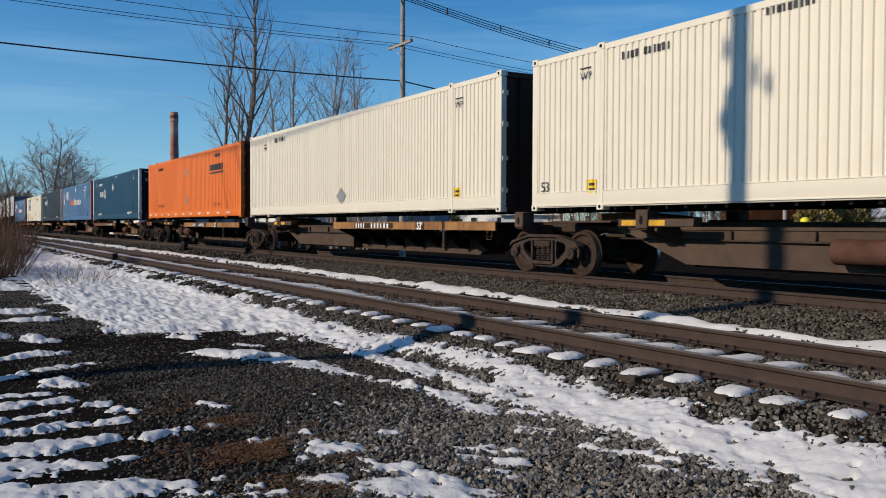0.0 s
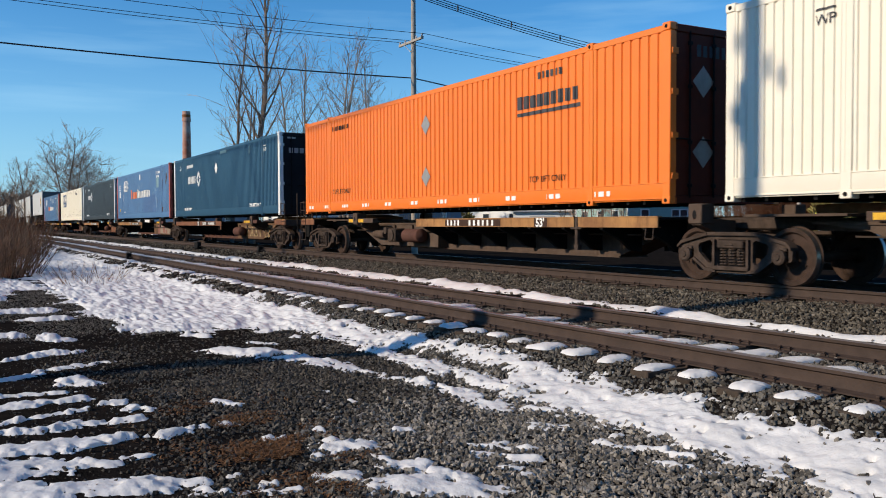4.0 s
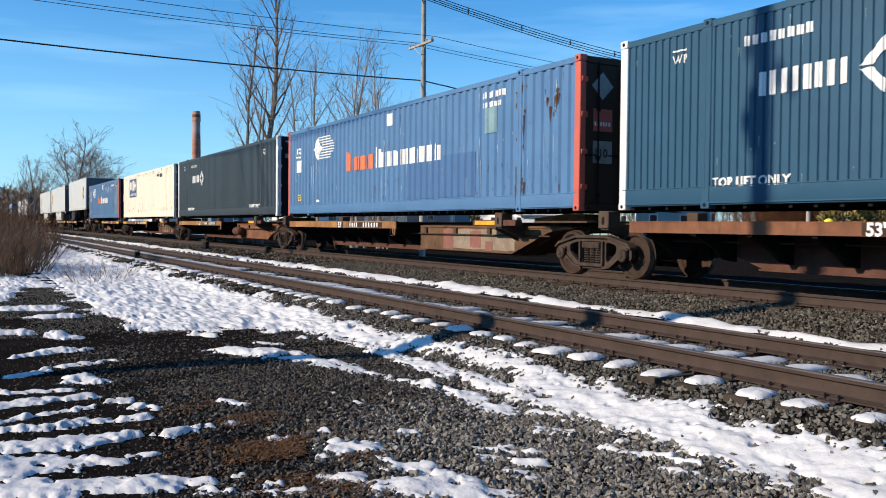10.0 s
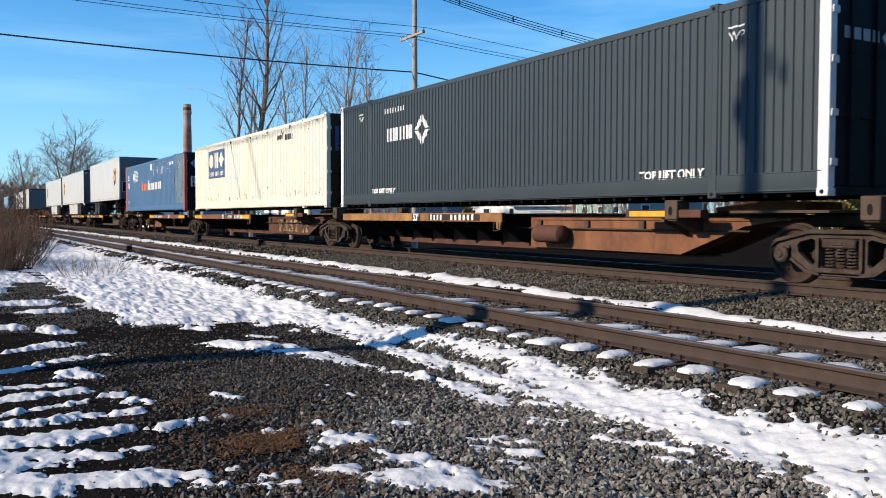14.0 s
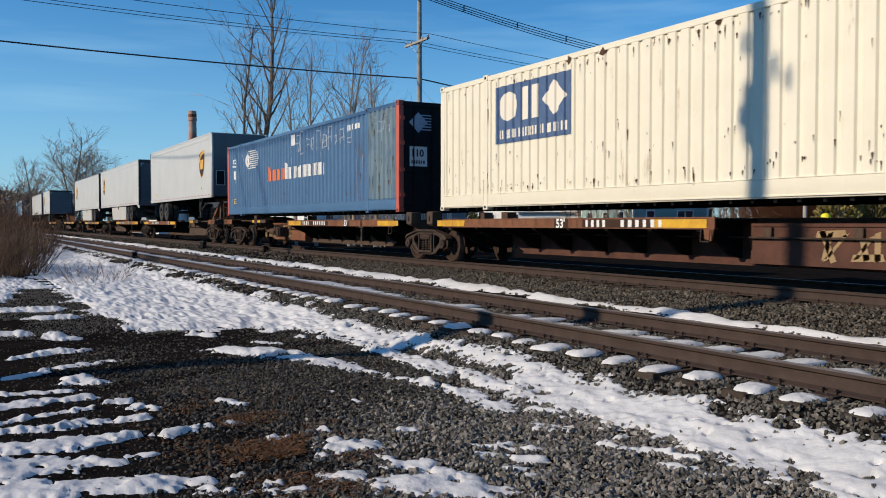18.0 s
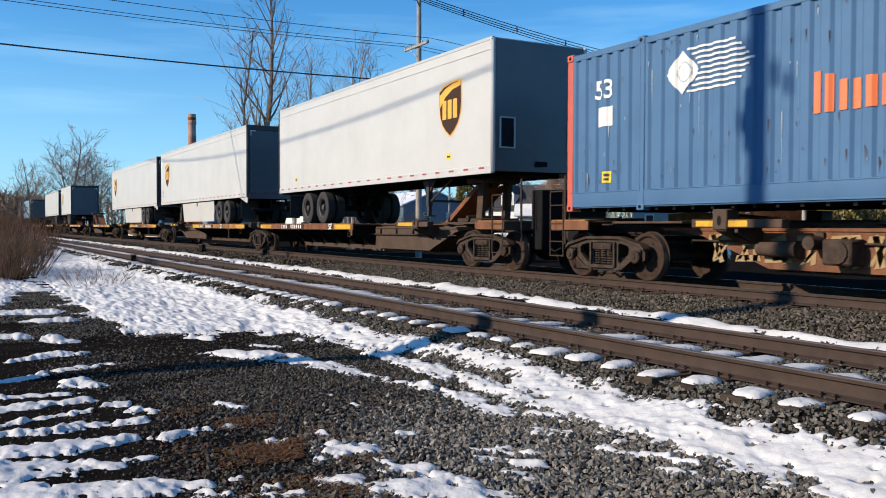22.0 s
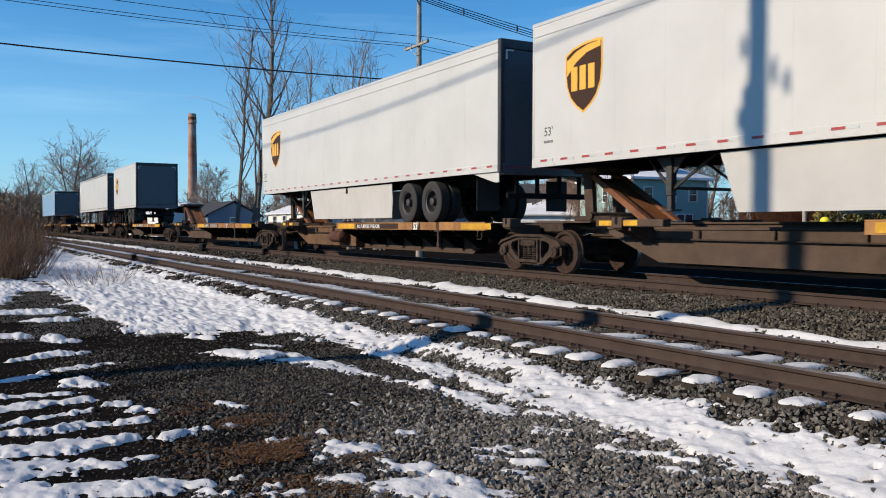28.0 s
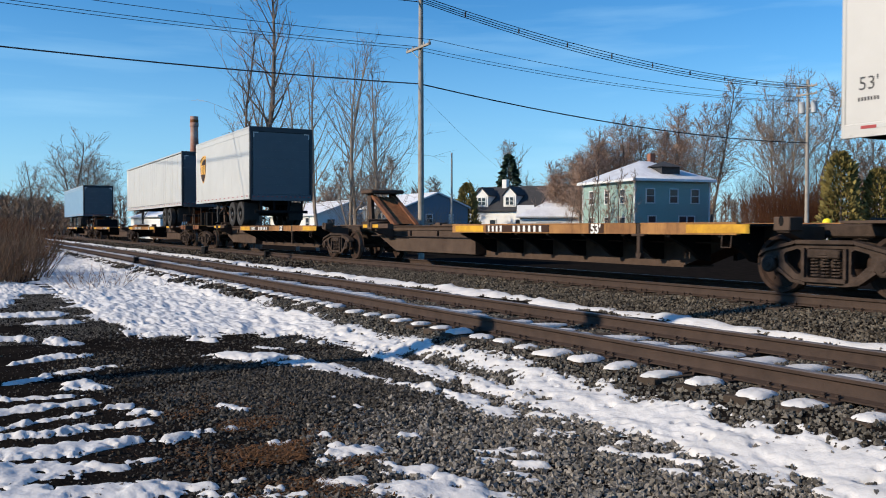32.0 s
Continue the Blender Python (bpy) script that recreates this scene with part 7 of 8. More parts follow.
# ---- poles and wires ----
def hang(form, p, q, sag, r, n=14, sides=5, flip=False):
    p, q = Vector(p), Vector(q)
    pts = [p.lerp(q, k / n) - Vector((0, 0, 4 * sag * (k / n) * (1 - k / n))) for k in range(n + 1)]
    k0 = len(form.v)
    for c in pts:
        form.v += [(c.x + (0 if flip else math.cos(a) * r), c.y + (math.cos(a) * r if flip else 0), c.z + math.sin(a) * r) for a in (2 * math.pi * i / sides for i in range(sides))]
    for j in range(len(pts) - 1):
        form.f += [(k0 + j * sides + i, k0 + j * sides + (i + 1) % sides, k0 + (j + 1) * sides + (i + 1) % sides, k0 + (j + 1) * sides + i) for i in range(sides)]
        form.slot += [0] * sides


def insulator(form, x, y, z):
    form.lathe([(0.0, 0.05), (0.03, 0.06), (0.05, 0.04), (0.08, 0.055), (0.10, 0.035), (0.14, 0.03), (0.15, 0.0)], "z", (x, y, z), 8)


def utility_pole(label, x, y, top, arm_z, arm_half, turn=0.0, cans=(), radius=0.17):
    p = base("utility_pole", label, "utility pole", "utility poles", pose(x, y, 0, 0, 0, turn))
    part("pole", Form().tube((0, 0, -0.4), (0, 0, top), radius, radius * 0.66, 14), "wood_pole", p)
    for z in arm_z:
        part("crossarm", Form().box(-arm_half, arm_half, -0.20, -0.10, z - 0.06, z + 0.06, 0.01), "wood_pole", p)
        for s in (-1, 1):
            part("arm_brace", Form().tube((s * 0.65, -0.2, z - 0.05), (0, -0.17, z - 0.5), 0.018, n=5), "steel", p)
        for k in (-1, -0.5, 0.5, 1):
            f = Form()
            insulator(f, k * (arm_half - 0.08), -0.15, z + 0.06)
            part("insulator", f, "grey_can", p)
    for a, z in cans:
        cx, cy = math.cos(a) * 0.46, math.sin(a) * 0.46
        c = Form().lathe([(0.0, 0.0), (0.0, 0.2), (0.03, 0.235), (0.80, 0.235), (0.84, 0.25), (0.87, 0.22), (0.92, 0.0)], "z", (cx, cy, z), 18)
        can = part("transformer", c, "grey_can", p, "pale grey transformer can")
        b = Form()
        for s in (-0.1, 0.1):
            b.tube((cx + s, cy, z + 0.88), (cx + s, cy, z + 1.12), 0.035, 0.02, 8)
        part("bushing", b, "grey_can", can)
        part("bracket", Form().box(min(0, cx), max(0, cx) + 0.02, -0.05 + min(0, cy), 0.05 + max(0, cy), z + 0.3, z + 0.36), "steel", can)
    return p


P1, P2, P0 = (-38.1, 20.3), (-42.4, 55.4), (-34.5, -15.5)
utility_pole("tall weathered wooden utility pole with a slanting crossarm", *P1, 13.6, (10.65,), 1.25)
utility_pole("wooden utility pole with two grey transformer cans", *P2, 12.7, (11.6, 12.2), 0.9, cans=((0.3, 10.2), (3.3, 10.2)))
utility_pole("wooden utility pole across the yard", *P0, 13.2, (10.6,), 1.25)
slim = base("light_mast", "slim pale metal mast standing behind the railway", "mast", m=pose(-52, 30.15, 0))
part("mast", Form().tube((0, 0, -0.3), (0, 0, 6.9), 0.09, 0.06, 10), "steel", slim)
far_pole = base("utility_pole", "thin wooden utility pole beside the white shed", "utility pole", "utility poles", pose(-49, 78, 0))
part("pole", Form().tube((0, 0, -0.3), (0, 0, 8.6), 0.15, 0.1, 10), "wood_pole", far_pole)

utility_pole("thin utility pole far down the line", -262, 15.4, 11.0, (10.2,), 1.0)

wires = base("overhead_wires", "dark overhead wires strung between the poles", "wires")


def wire(name, p, q, sag, r):
    f = Form()
    hang(f, p, q, sag, r)
    part(name, f, "wire", wires)


for dx, z in ((-1.2, 10.85), (-0.6, 10.85), (1.2, 10.85)):
    wire("line_wire", (P0[0] + dx, P0[1], 10.75), (P1[0] + dx, P1[1], z), 0.45, 0.014)
    wire("line_wire", (P1[0] + dx, P1[1], z), (P2[0] + dx * 0.85, P2[1], 11.2), 0.55, 0.014)
wire("thick_cable", (P0[0], P0[1], 8.7), (P1[0] - 0.1, P1[1], 8.88), 0.35, 0.032)
wire("thick_cable", (P1[0] - 0.1, P1[1], 8.88), (P2[0], P2[1], 8.0), 0.6, 0.034)
for k, (dz, dx) in enumerate(((0, 0), (-0.16, 0.12), (-0.16, -0.12), (-0.3, 0))):
    wire("bundle_cable", (P0[0] + dx, P0[1], 13.0 + dz), (P1[0] + dx, P1[1], 13.25 + dz), 0.5, 0.022)
    wire("bundle_cable", (P1[0] + dx, P1[1], 13.25 + dz), (P2[0] + dx, P2[1], 12.35 + dz), 0.85 + 0.05 * k, 0.022)
wire("service_wire", (P1[0], P1[1], 8.4), (-84, 62, 5.2), 0.8, 0.008)
wire("line_wire", (P2[0], P2[1], 11.3), (-46, 90, 11.5), 0.6, 0.014)
wire("line_wire", (P2[0], P2[1], 12.3), (-46, 90, 12.3), 0.6, 0.02)
for k in range(9):
    u = 0.08 + k * 0.105
    a = Vector((*P1, 13.25)).lerp(Vector((*P2, 12.35)), u) - Vector((0, 0, 4 * 0.87 * u * (1 - u) + 0.02))
    part("spacer", Form().box(a.x - 0.04, a.x + 0.04, a.y - 0.03, a.y + 0.03, a.z - 0.28, a.z, 0.01), "wire", wires)

# the pole behind the camera whose shade falls across the tracks
shade = base("utility_pole", "wooden utility pole with a transformer, standing in the yard", "utility pole", "utility poles", pose(-10.78, -3.0, 0))
part("pole", Form().tube((0, 0, -0.3), (0, 0, 12.6), 0.19, 0.165, 14), "wood_pole", shade)
part("transformer", Form().lathe([(8.72, 0.0), (8.72, 0.19), (8.76, 0.22), (9.5, 0.22), (9.56, 0.20), (9.58, 0.0)], "z", (0.02, 0.42, 0), 18), "grey_can", shade, "grey transformer can")
part("bracket", Form().box(-0.06, 0.06, 0.0, 0.3, 9.2, 9.28), "steel", shade)
for dx, z in ((0.30, 9.95), (0.52, 9.75), (-0.24, 10.35), (-0.3, 9.3)):
    part("cutout", Form().tube((0, 0.05, z), (dx, 0.1, z), 0.015, n=5).tube((dx, 0.1, z - 0.16), (dx, 0.1, z + 0.14), 0.055, 0.045, 8), "grey_can", shade)
f = Form()
hang(f, (-46, -1, 12.3), (0, 0, 11.7), 1.05, 0.036, flip=True)
part("thick_cable", f, "wire", shade)
f = Form()
hang(f, (0, 0, 11.7), (43, 1, 11.9), 1.2, 0.036, flip=True)
part("thick_cable", f, "wire", shade)


# ---- small trackside gear ----
def rail_box(label, x, y, z, w, h):
    g = base("track_box", label, "track equipment", "track boxes", pose(x, y, z))
    part("case", Form().box(-w / 2, w / 2, -0.09, 0.09, 0, h, 0.02), "black", g)
    part("lid", Form().box(-w / 2 - 0.015, w / 2 + 0.015, -0.105, 0.105, h, h + 0.03, 0.008), "rim", g)
    part("pipe", Form().path([(w / 2, 0, h * 0.4), (w / 2 + 0.25, 0.05, h * 0.4), (w / 2 + 0.4, 0.2, 0.02)], 0.02), "black", g)


rail_box("small dark steel box clamped beside the rail", -33.3, 5.72, 0.27, 0.16, 0.24)
rail_box("small dark steel box clamped beside the rail", -32.2, 10.38, 0.47, 0.16, 0.24)
rail_box("low dark steel box standing on the gravel by the far track", -39.3, 9.75, 0.46, 0.55, 0.30)


# ---- trees ----
def evergreen(label, x, y, height, width, seed, mat, column=False, name="conifer_tree"):
    r = random.Random(seed)
    f = Form()
    n = 2600 if not column else 2400
    for i in range(n):
        u = r.random() ** (1.35 if not column else 0.9)
        z = 0.03 + 0.97 * u
        rad = (1 - z) ** 0.85 if not column else min(1, (1 - z) * 2.2) ** 0.6 * (0.85 + 0.15 * math.sin(z * 9))
        tier = 0.78 + 0.3 * abs(math.sin(z * 26 + r.uniform(-0.3, 0.3))) if not column else r.uniform(0.85, 1.08)
        a = r.uniform(0, 6.283)
        rr = width / 2 * rad * tier * r.uniform(0.62, 1.05) + 0.05
        c = Vector((math.cos(a) * rr, math.sin(a) * rr, z * height))
        out = Vector((math.cos(a), math.sin(a), -0.25 if not column else 0.9)).normalized()
        side = out.orthogonal().normalized()
        side.rotate(Matrix.Rotation(r.uniform(0, 6.28), 3, out))
        s = r.uniform(0.16, 0.34) * (height / 8)
        f.add([c - side * s * 0.45, c + side * s * 0.45, c + out * s * 1.5 + side * s * 0.2, c + out * s * 1.1 - side * s * 0.3], [(0, 1, 2, 3)])
    t = base(name, label, "tree", "evergreen trees", pose(x, y, 0))
    part("trunk", Form().tube((0, 0, -0.2), (0, 0, height * 0.9), 0.02 * height, 0.02, 8), "bark", t)
    part("crown", f, mat, t)
    return t


def shrub(label, x, y, height, width, seed, count=260, mat="twig", name="bare_shrub", stout=1.0, splay=0.3):
    r = random.Random(seed)
    f = Form()
    for i in range(count):
        a, rr = r.uniform(0, 6.283), width / 2 * math.sqrt(r.random())
        p = Vector((math.cos(a) * rr, math.sin(a) * rr * 0.8, -0.05))
        d = Vector((math.cos(a) * splay * rr / width * 2 + r.gauss(0, 0.2), math.sin(a) * splay * rr / width * 2 + r.gauss(0, 0.2), 1)).normalized()
        h, rad = height * r.uniform(0.5, 1.05), r.uniform(0.005, 0.011) * stout
        for k in range(3):
            q = p + d * h / 3
            f.tube(p, q, rad, rad * 0.75, 3, cap=False)
            if k:
                for _ in range(3):
                    e = (d + Vector((r.gauss(0, 0.45), r.gauss(0, 0.45), r.gauss(0.1, 0.3)))).normalized()
                    f.tube(q, q + e * h * r.uniform(0.12, 0.3), rad * 0.6, rad * 0.3, 3, cap=False)
            p, rad = q, rad * 0.75
            d = (d + Vector((r.gauss(0, 0.14), r.gauss(0, 0.14), 0))).normalized()
    t = base(name, label, "shrub", "bare shrubs", pose(x, y, 0))
    part("crown", f, mat, t)
    return t


def winter_tree(label, x, y, height, seed, branches=26, reach=0.30, rise=48, fine=0.02, bark="bark", twig="twig", stems=1, lean=0.0, bushy=1.0, low=0.22, thick=0.011, group="bare winter trees", name="bare_tree"):
    """A leafless tree with one or more leaders, rising branches, side shoots and twigs."""
    r = random.Random(seed)
    limbs, twigs = Form(), Form()

    def bend(p, d, length, rad, n, up, jitter, form, sides):
        pts = [p]
        for k in range(n):
            q = p + d * (length / n)
            r2 = max(rad * (1 - 0.8 * (k + 1) / n), fine * 0.55)
            form.tube(p, q, max(rad * (1 - 0.8 * k / n), fine * 0.6), r2, sides, cap=False)
            p = q
            d = (d + Vector((r.gauss(0, jitter), r.gauss(0, jitter), up + r.gauss(0, jitter * 0.5)))).normalized()
            pts.append(p)
        return pts, d

    for s in range(stems):
        a0 = 6.283 * s / max(1, stems) + r.uniform(-0.4, 0.4)
        tilt = lean + (0.10 + 0.16 * r.random()) * (stems > 1)
        d = Vector((math.cos(a0) * tilt, math.sin(a0) * tilt, 1)).normalized()
        h = height * (1 if s == 0 else r.uniform(0.72, 0.96))
        n = 12
        pts, _ = bend(Vector((math.cos(a0) * 0.35 * (stems > 1), math.sin(a0) * 0.35 * (stems > 1), -0.3)), d, h, h * thick, n, 0.01, 0.045, limbs, 7)
        for b in range(branches):
            u = low + (0.97 - low) * (b + r.random()) / branches
            k = min(n - 1, int(u * n))
            p = pts[k].lerp(pts[k + 1], u * n - k)
            a = b * 2.4 + r.uniform(-0.5, 0.5)
            e = radians(r.gauss(rise, 9) + 16 * u)
            dirn = Vector((math.cos(a) * math.cos(e), math.sin(a) * math.cos(e), math.sin(e)))
            ln = h * reach * (1.1 - 0.85 * u) * r.uniform(0.65, 1.15)
            bp, _ = bend(p, dirn, ln, h * thick * 0.42 * (1.12 - 0.8 * u), 5, 0.10, 0.10, limbs, 5)
            for c in range(int(10 * bushy)):
                w = r.uniform(0.2, 1.0) * 5
                kk = min(4, int(w))
                q = bp[kk].lerp(bp[kk + 1], w - kk)
                dd = (bp[kk + 1] - bp[kk]).normalized()
                e2 = (dd + Vector((r.gauss(0, 0.85), r.gauss(0, 0.85), r.gauss(0.2, 0.6)))).normalized()
                sp2, _ = bend(q, e2, ln * r.uniform(0.3, 0.62), fine * 0.9, 3, 0.08, 0.16, twigs, 3)
                for g2 in range(int(6 * bushy)):
                    q2 = sp2[r.choice((1, 2, 3))]
                    e3 = (e2 + Vector((r.gauss(0, 0.8), r.gauss(0, 0.8), r.gauss(0.15, 0.6)))).normalized()
                    twigs.tube(q2, q2 + e3 * ln * r.uniform(0.14, 0.36), fine * 0.55, fine * 0.3, 3, cap=False)
    t = base(name, label, "tree", group, pose(x, y, 0))
    part("trunk", limbs, bark, t)
    part("crown", twigs, twig, t)
    return t


winter_tree("tall bare tree with dark upright limbs", -58.85, 18.4, 21.5, 3, 26, 0.36, 46, 0.019, "bark", "twig", bushy=0.6, low=0.24, thick=0.0125)
winter_tree("slender bare tree with a pale twin stem", -59.6, 17.2, 15.6, 8, 20, 0.30, 54, 0.017, "bark", "twig", bushy=0.6, low=0.3)
for px, py, h, sd in ((-55.6, 24.4, 14.6, 12), (-57.0, 22.1, 13.8, 14), (-57.8, 20.9, 12.8, 15), (-54.2, 23.4, 13.4, 16), (-52.8, 24.8, 12.4, 17), (-54.9, 25.9, 11.0, 18)):
    winter_tree("pale slender bare tree with fine upright twigs", px, py, h, sd, 20, 0.44, 48, 0.014, "bark_pale", "twig", bushy=0.55, low=0.2)
for px, py, h, sd in ((-54.0, 24.0, 6.6, 26), (-51.4, 24.4, 6.4, 28)):
    winter_tree("low bushy bare tree with a haze of fine twigs", px, py, h, sd, 11, 0.5, 42, 0.013, "bark_pale", "twig", stems=3, bushy=0.6, low=0.14)
winter_tree("leaning dead tree stem beside the railway", -57.5, 17.4, 11.3, 22, 5, 0.10, 60, 0.014, "bark", "twig", lean=0.16, bushy=0.4, low=0.6, thick=0.010)
winter_tree("wide spreading bare tree far along the track", -141, 15.6, 15.0, 31, 16, 0.62, 28, 0.034, "bark", "twig", stems=3, bushy=0.75, low=0.28, thick=0.016)
winter_tree("wide spreading bare tree far along the track", -146, 19.5, 12.5, 33, 15, 0.6, 30, 0.034, "bark", "twig", stems=3, bushy=0.7, low=0.26, thick=0.016)
winter_tree("wide spreading bare tree far along the track", -146, 10.0, 11.5, 34, 14, 0.55, 32, 0.03, "bark", "twig", stems=2, bushy=0.7, low=0.25, thick=0.016)
for px, py, h, sd, st in ((-86.5, 66.5, 10.5, 41, 4), (-81, 66.0, 12.0, 42, 4), (-81, 71, 14.5, 43, 3), (-86, 70, 12.5, 44, 3), (-77, 74, 15.5, 45, 3), (-74, 76, 15.5, 46, 2), (-88, 76, 13, 47, 3)):
    winter_tree("brown bare tree with a dense twiggy crown behind the houses", px, py, h, sd, 22, 0.44, 44, 0.030, "bark", "twig_warm", stems=st, bushy=1.3, low=0.15, thick=0.010)
winter_tree("tall dark bare tree beside the green house", -72, 77, 18.5, 51, 24, 0.30, 44, 0.03, "bark", "twig", bushy=1.0, low=0.3)
winter_tree("tall wide bare tree with a grey crown", -63, 78, 17.2, 52, 18, 0.5, 42, 0.03, "bark_pale", "twig", stems=3, bushy=0.9, low=0.3, thick=0.012)
winter_tree("tall wide bare tree with a grey crown", -66, 86, 17.5, 53, 18, 0.45, 42, 0.03, "bark_pale", "twig", stems=2, bushy=1.0, low=0.25)
winter_tree("bare tree with fine grey twigs beyond the far pole", -51, 86, 12, 54, 18, 0.42, 44, 0.03, "bark", "twig", stems=3, bushy=1.1, low=0.2)
winter_tree("bare tree with fine grey twigs beyond the far pole", -57, 84, 12.5, 56, 18, 0.42, 44, 0.03, "bark", "twig", stems=3, bushy=1.1, low=0.2)
winter_tree("tall bare tree with open branches behind the white house", -112, 77, 15.5, 55, 18, 0.36, 44, 0.035, "bark_pale", "twig", bushy=1.0, low=0.3)
for k in range(6):
    winter_tree("bare brown tree in the belt behind the sheds", -98 - 7 * k, 52 - 3.6 * k, 8.2 + (k * 3 % 4), 150 + k, 16, 0.42, 44, 0.035, "bark", "twig", stems=3, bushy=1.0, low=0.12)
for k in range(10):
    winter_tree("thin bare sapling in front of the green house", -71.2 + k * 1.0, 55.5 + 0.6 * (k % 3), 6.0 + (k * 37 % 5) * 0.45, 60 + k, 11, 0.3, 56, 0.027, "bark", "twig_warm", bushy=0.5, low=0.2, thick=0.011, group="saplings by the house", name="sapling")
for k, (px, py, h, w) in enumerate(((-53.5, 66, 6.2, 6), (-50, 64.5, 5.2, 5), (-56, 70, 6.5, 6), (-47.5, 69, 5, 5))):
    shrub("russet twiggy oak thicket with dead leaves", px, py, h, w, 80 + k, 520, "twig_red", "thicket", 2.2)
for k in range(3):
    shrub("grey-brown tangle of bare brush behind the railway", -58 + k * 1.9, 26.5 + (k % 3) * 1.6, 3.4 - 0.3 * (k % 3), 4.5, 90 + k, 200, "twig", "brush", 1.3)
evergreen("dark green spruce behind the white house", -104.5, 70.3, 12.4, 6.8, 5, "needle")
evergreen("dark olive cedar beside the white house", -90, 54.4, 7.0, 3.2, 6, "needle_gold", True, "cedar_tree")
evergreen("golden-green arborvitae beside the far pole", -45.0, 63.0, 7.7, 3.6, 7, "needle_gold", True, "arborvitae")
evergreen("golden-green arborvitae beside the far pole", -43.5, 65.6, 6.4, 2.8, 8, "needle_gold", True, "arborvitae")
rb = random.Random(9)
for k in range(11):
    shrub("dense tan-brown leafless shrub at the edge of the snow", -27.6 - k * 0.75 + rb.uniform(-0.3, 0.3), 0.45 + (k % 4) * 0.55 + rb.uniform(-0.2, 0.2), 1.6 + rb.uniform(-0.4, 0.3), 1.3, 20 + k, 72, "stem", stout=1.4, splay=0.65)
for k in range(12):
    shrub("brown thicket of bare stems beside the track", -42 - k * 3.4, 0.6 + (k * 2 % 5) * 0.6, 1.75 + 0.06 * k, 3.4, 40 + k, 230, "twig_red" if k % 2 == 0 else "stem", "thicket", 1.9)
for k, (px, py) in enumerate(((-26.2, 2.9), (-25, 3.6), (-23.8, 3.1))):
    shrub("thin dry weed stems sticking out of the snow", px, py, 0.6, 1.6, 70 + k, 22, "stem", "weeds", 0.8, 0.8)


# far woods all round the horizon
def far_woods():
    r = random.Random(21)
    f = Form()
    spots = []
    for i in range(300):
        spots.append((-105 - r.random() * 160, 60 + r.random() * 190, r.uniform(6, 11)))
    for i in range(120):
        spots.append((-62 + r.uniform(-6, 45), 88 + r.random() * 60, r.uniform(6, 12)))
    for i in range(150):
        spots.append((-150 - r.random() * 160, r.uniform(-6, 70), r.uniform(6, 10)))
    for i in range(60):
        spots.append((-70 - r.random() * 90, r.uniform(-14, 4.2 - 4), r.uniform(3.5, 7)))
    # unseen belt behind the camera, added to cut the low sky light
    for i in range(330):
        a = r.uniform(-2.9, 0.9)
        d = r.uniform(60, 120)
        spots.append((math.cos(a) * d, math.sin(a) * d, r.uniform(11, 18)))
    for i in range(150):
        spots.append((r.uniform(-66, -30), 88 + r.random() * 40, r.uniform(7, 11.5)))
    for i in range(230):
        y = r.uniform(-14, 33)
        spots.append((-292 - r.random() * 45, y, r.uniform(10, 14) * (1 if y < 27 else 0.75)))
    for x, y, h in spots:
        thick = max(1.0, math.hypot(x, y) / 85)
        f.tube((x, y, -0.5), (x, y, h * 0.6), 0.10, 0.05, 4, cap=False)
        for k in range(46):
            a, z = r.uniform(0, 6.283), h * r.uniform(0.12, 0.85)
            ln = h * r.uniform(0.12, 0.34)
            w = r.uniform(0.025, 0.065) * thick
            dx, dy, up = math.cos(a) * ln * 0.75, math.sin(a) * ln * 0.75, ln * r.uniform(0.3, 0.9)
            sx, sy = -math.sin(a) * w, math.cos(a) * w
            f.add([(x - sx, y - sy, z), (x + sx, y + sy, z), (x + dx, y + dy, z + up)], [(0, 1, 2)])
            f.add([(x + dx * 0.4, y + dy * 0.4, z + up * 0.4 - w), (x + dx * 0.4, y + dy * 0.4, z + up * 0.4 + w), (x + dx * 0.4 - dy * 0.5, y + dy * 0.4 + dx * 0.5, z + up * 1.05)], [(0, 1, 2)])
    tagged(new("far_woods", f.mesh("far_woods", "woods")), "brown leafless woods along the horizon, with an added unseen belt behind the camera", "woods", kind="stuff")


far_woods()


# ---- buildings ----
def window(parent, x, y, z, w, h, face, trim="siding_white"):
    """A framed window on a wall; face is '-y' or '+x'."""
    def bx(a0, a1, d0, d1, z0, z1):
        if face == "-y":
            return (x + a0, x + a1, y - d1, y - d0, z0, z1)
        return (x + d0, x + d1, y + a0, y + a1, z0, z1)
    fr = Form()
    for a0, a1, z0, z1 in ((-w / 2 - 0.1, -w / 2, -0.08, h + 0.1), (w / 2, w / 2 + 0.1, -0.08, h + 0.1), (-w / 2, w / 2, h, h + 0.1), (-w / 2 - 0.12, w / 2 + 0.12, -0.1, 0.0), (-w / 2, w / 2, h / 2 - 0.03, h / 2 + 0.03)):
        fr.box(*bx(a0, a1, 0.0, 0.09, z + z0, z + z1))
    wi = part("window", fr, trim, parent, "white-framed sash window")
    part("pane", Form().box(*bx(-w / 2, w / 2, 0.01, 0.03, z, z + h)), "glass", wi)


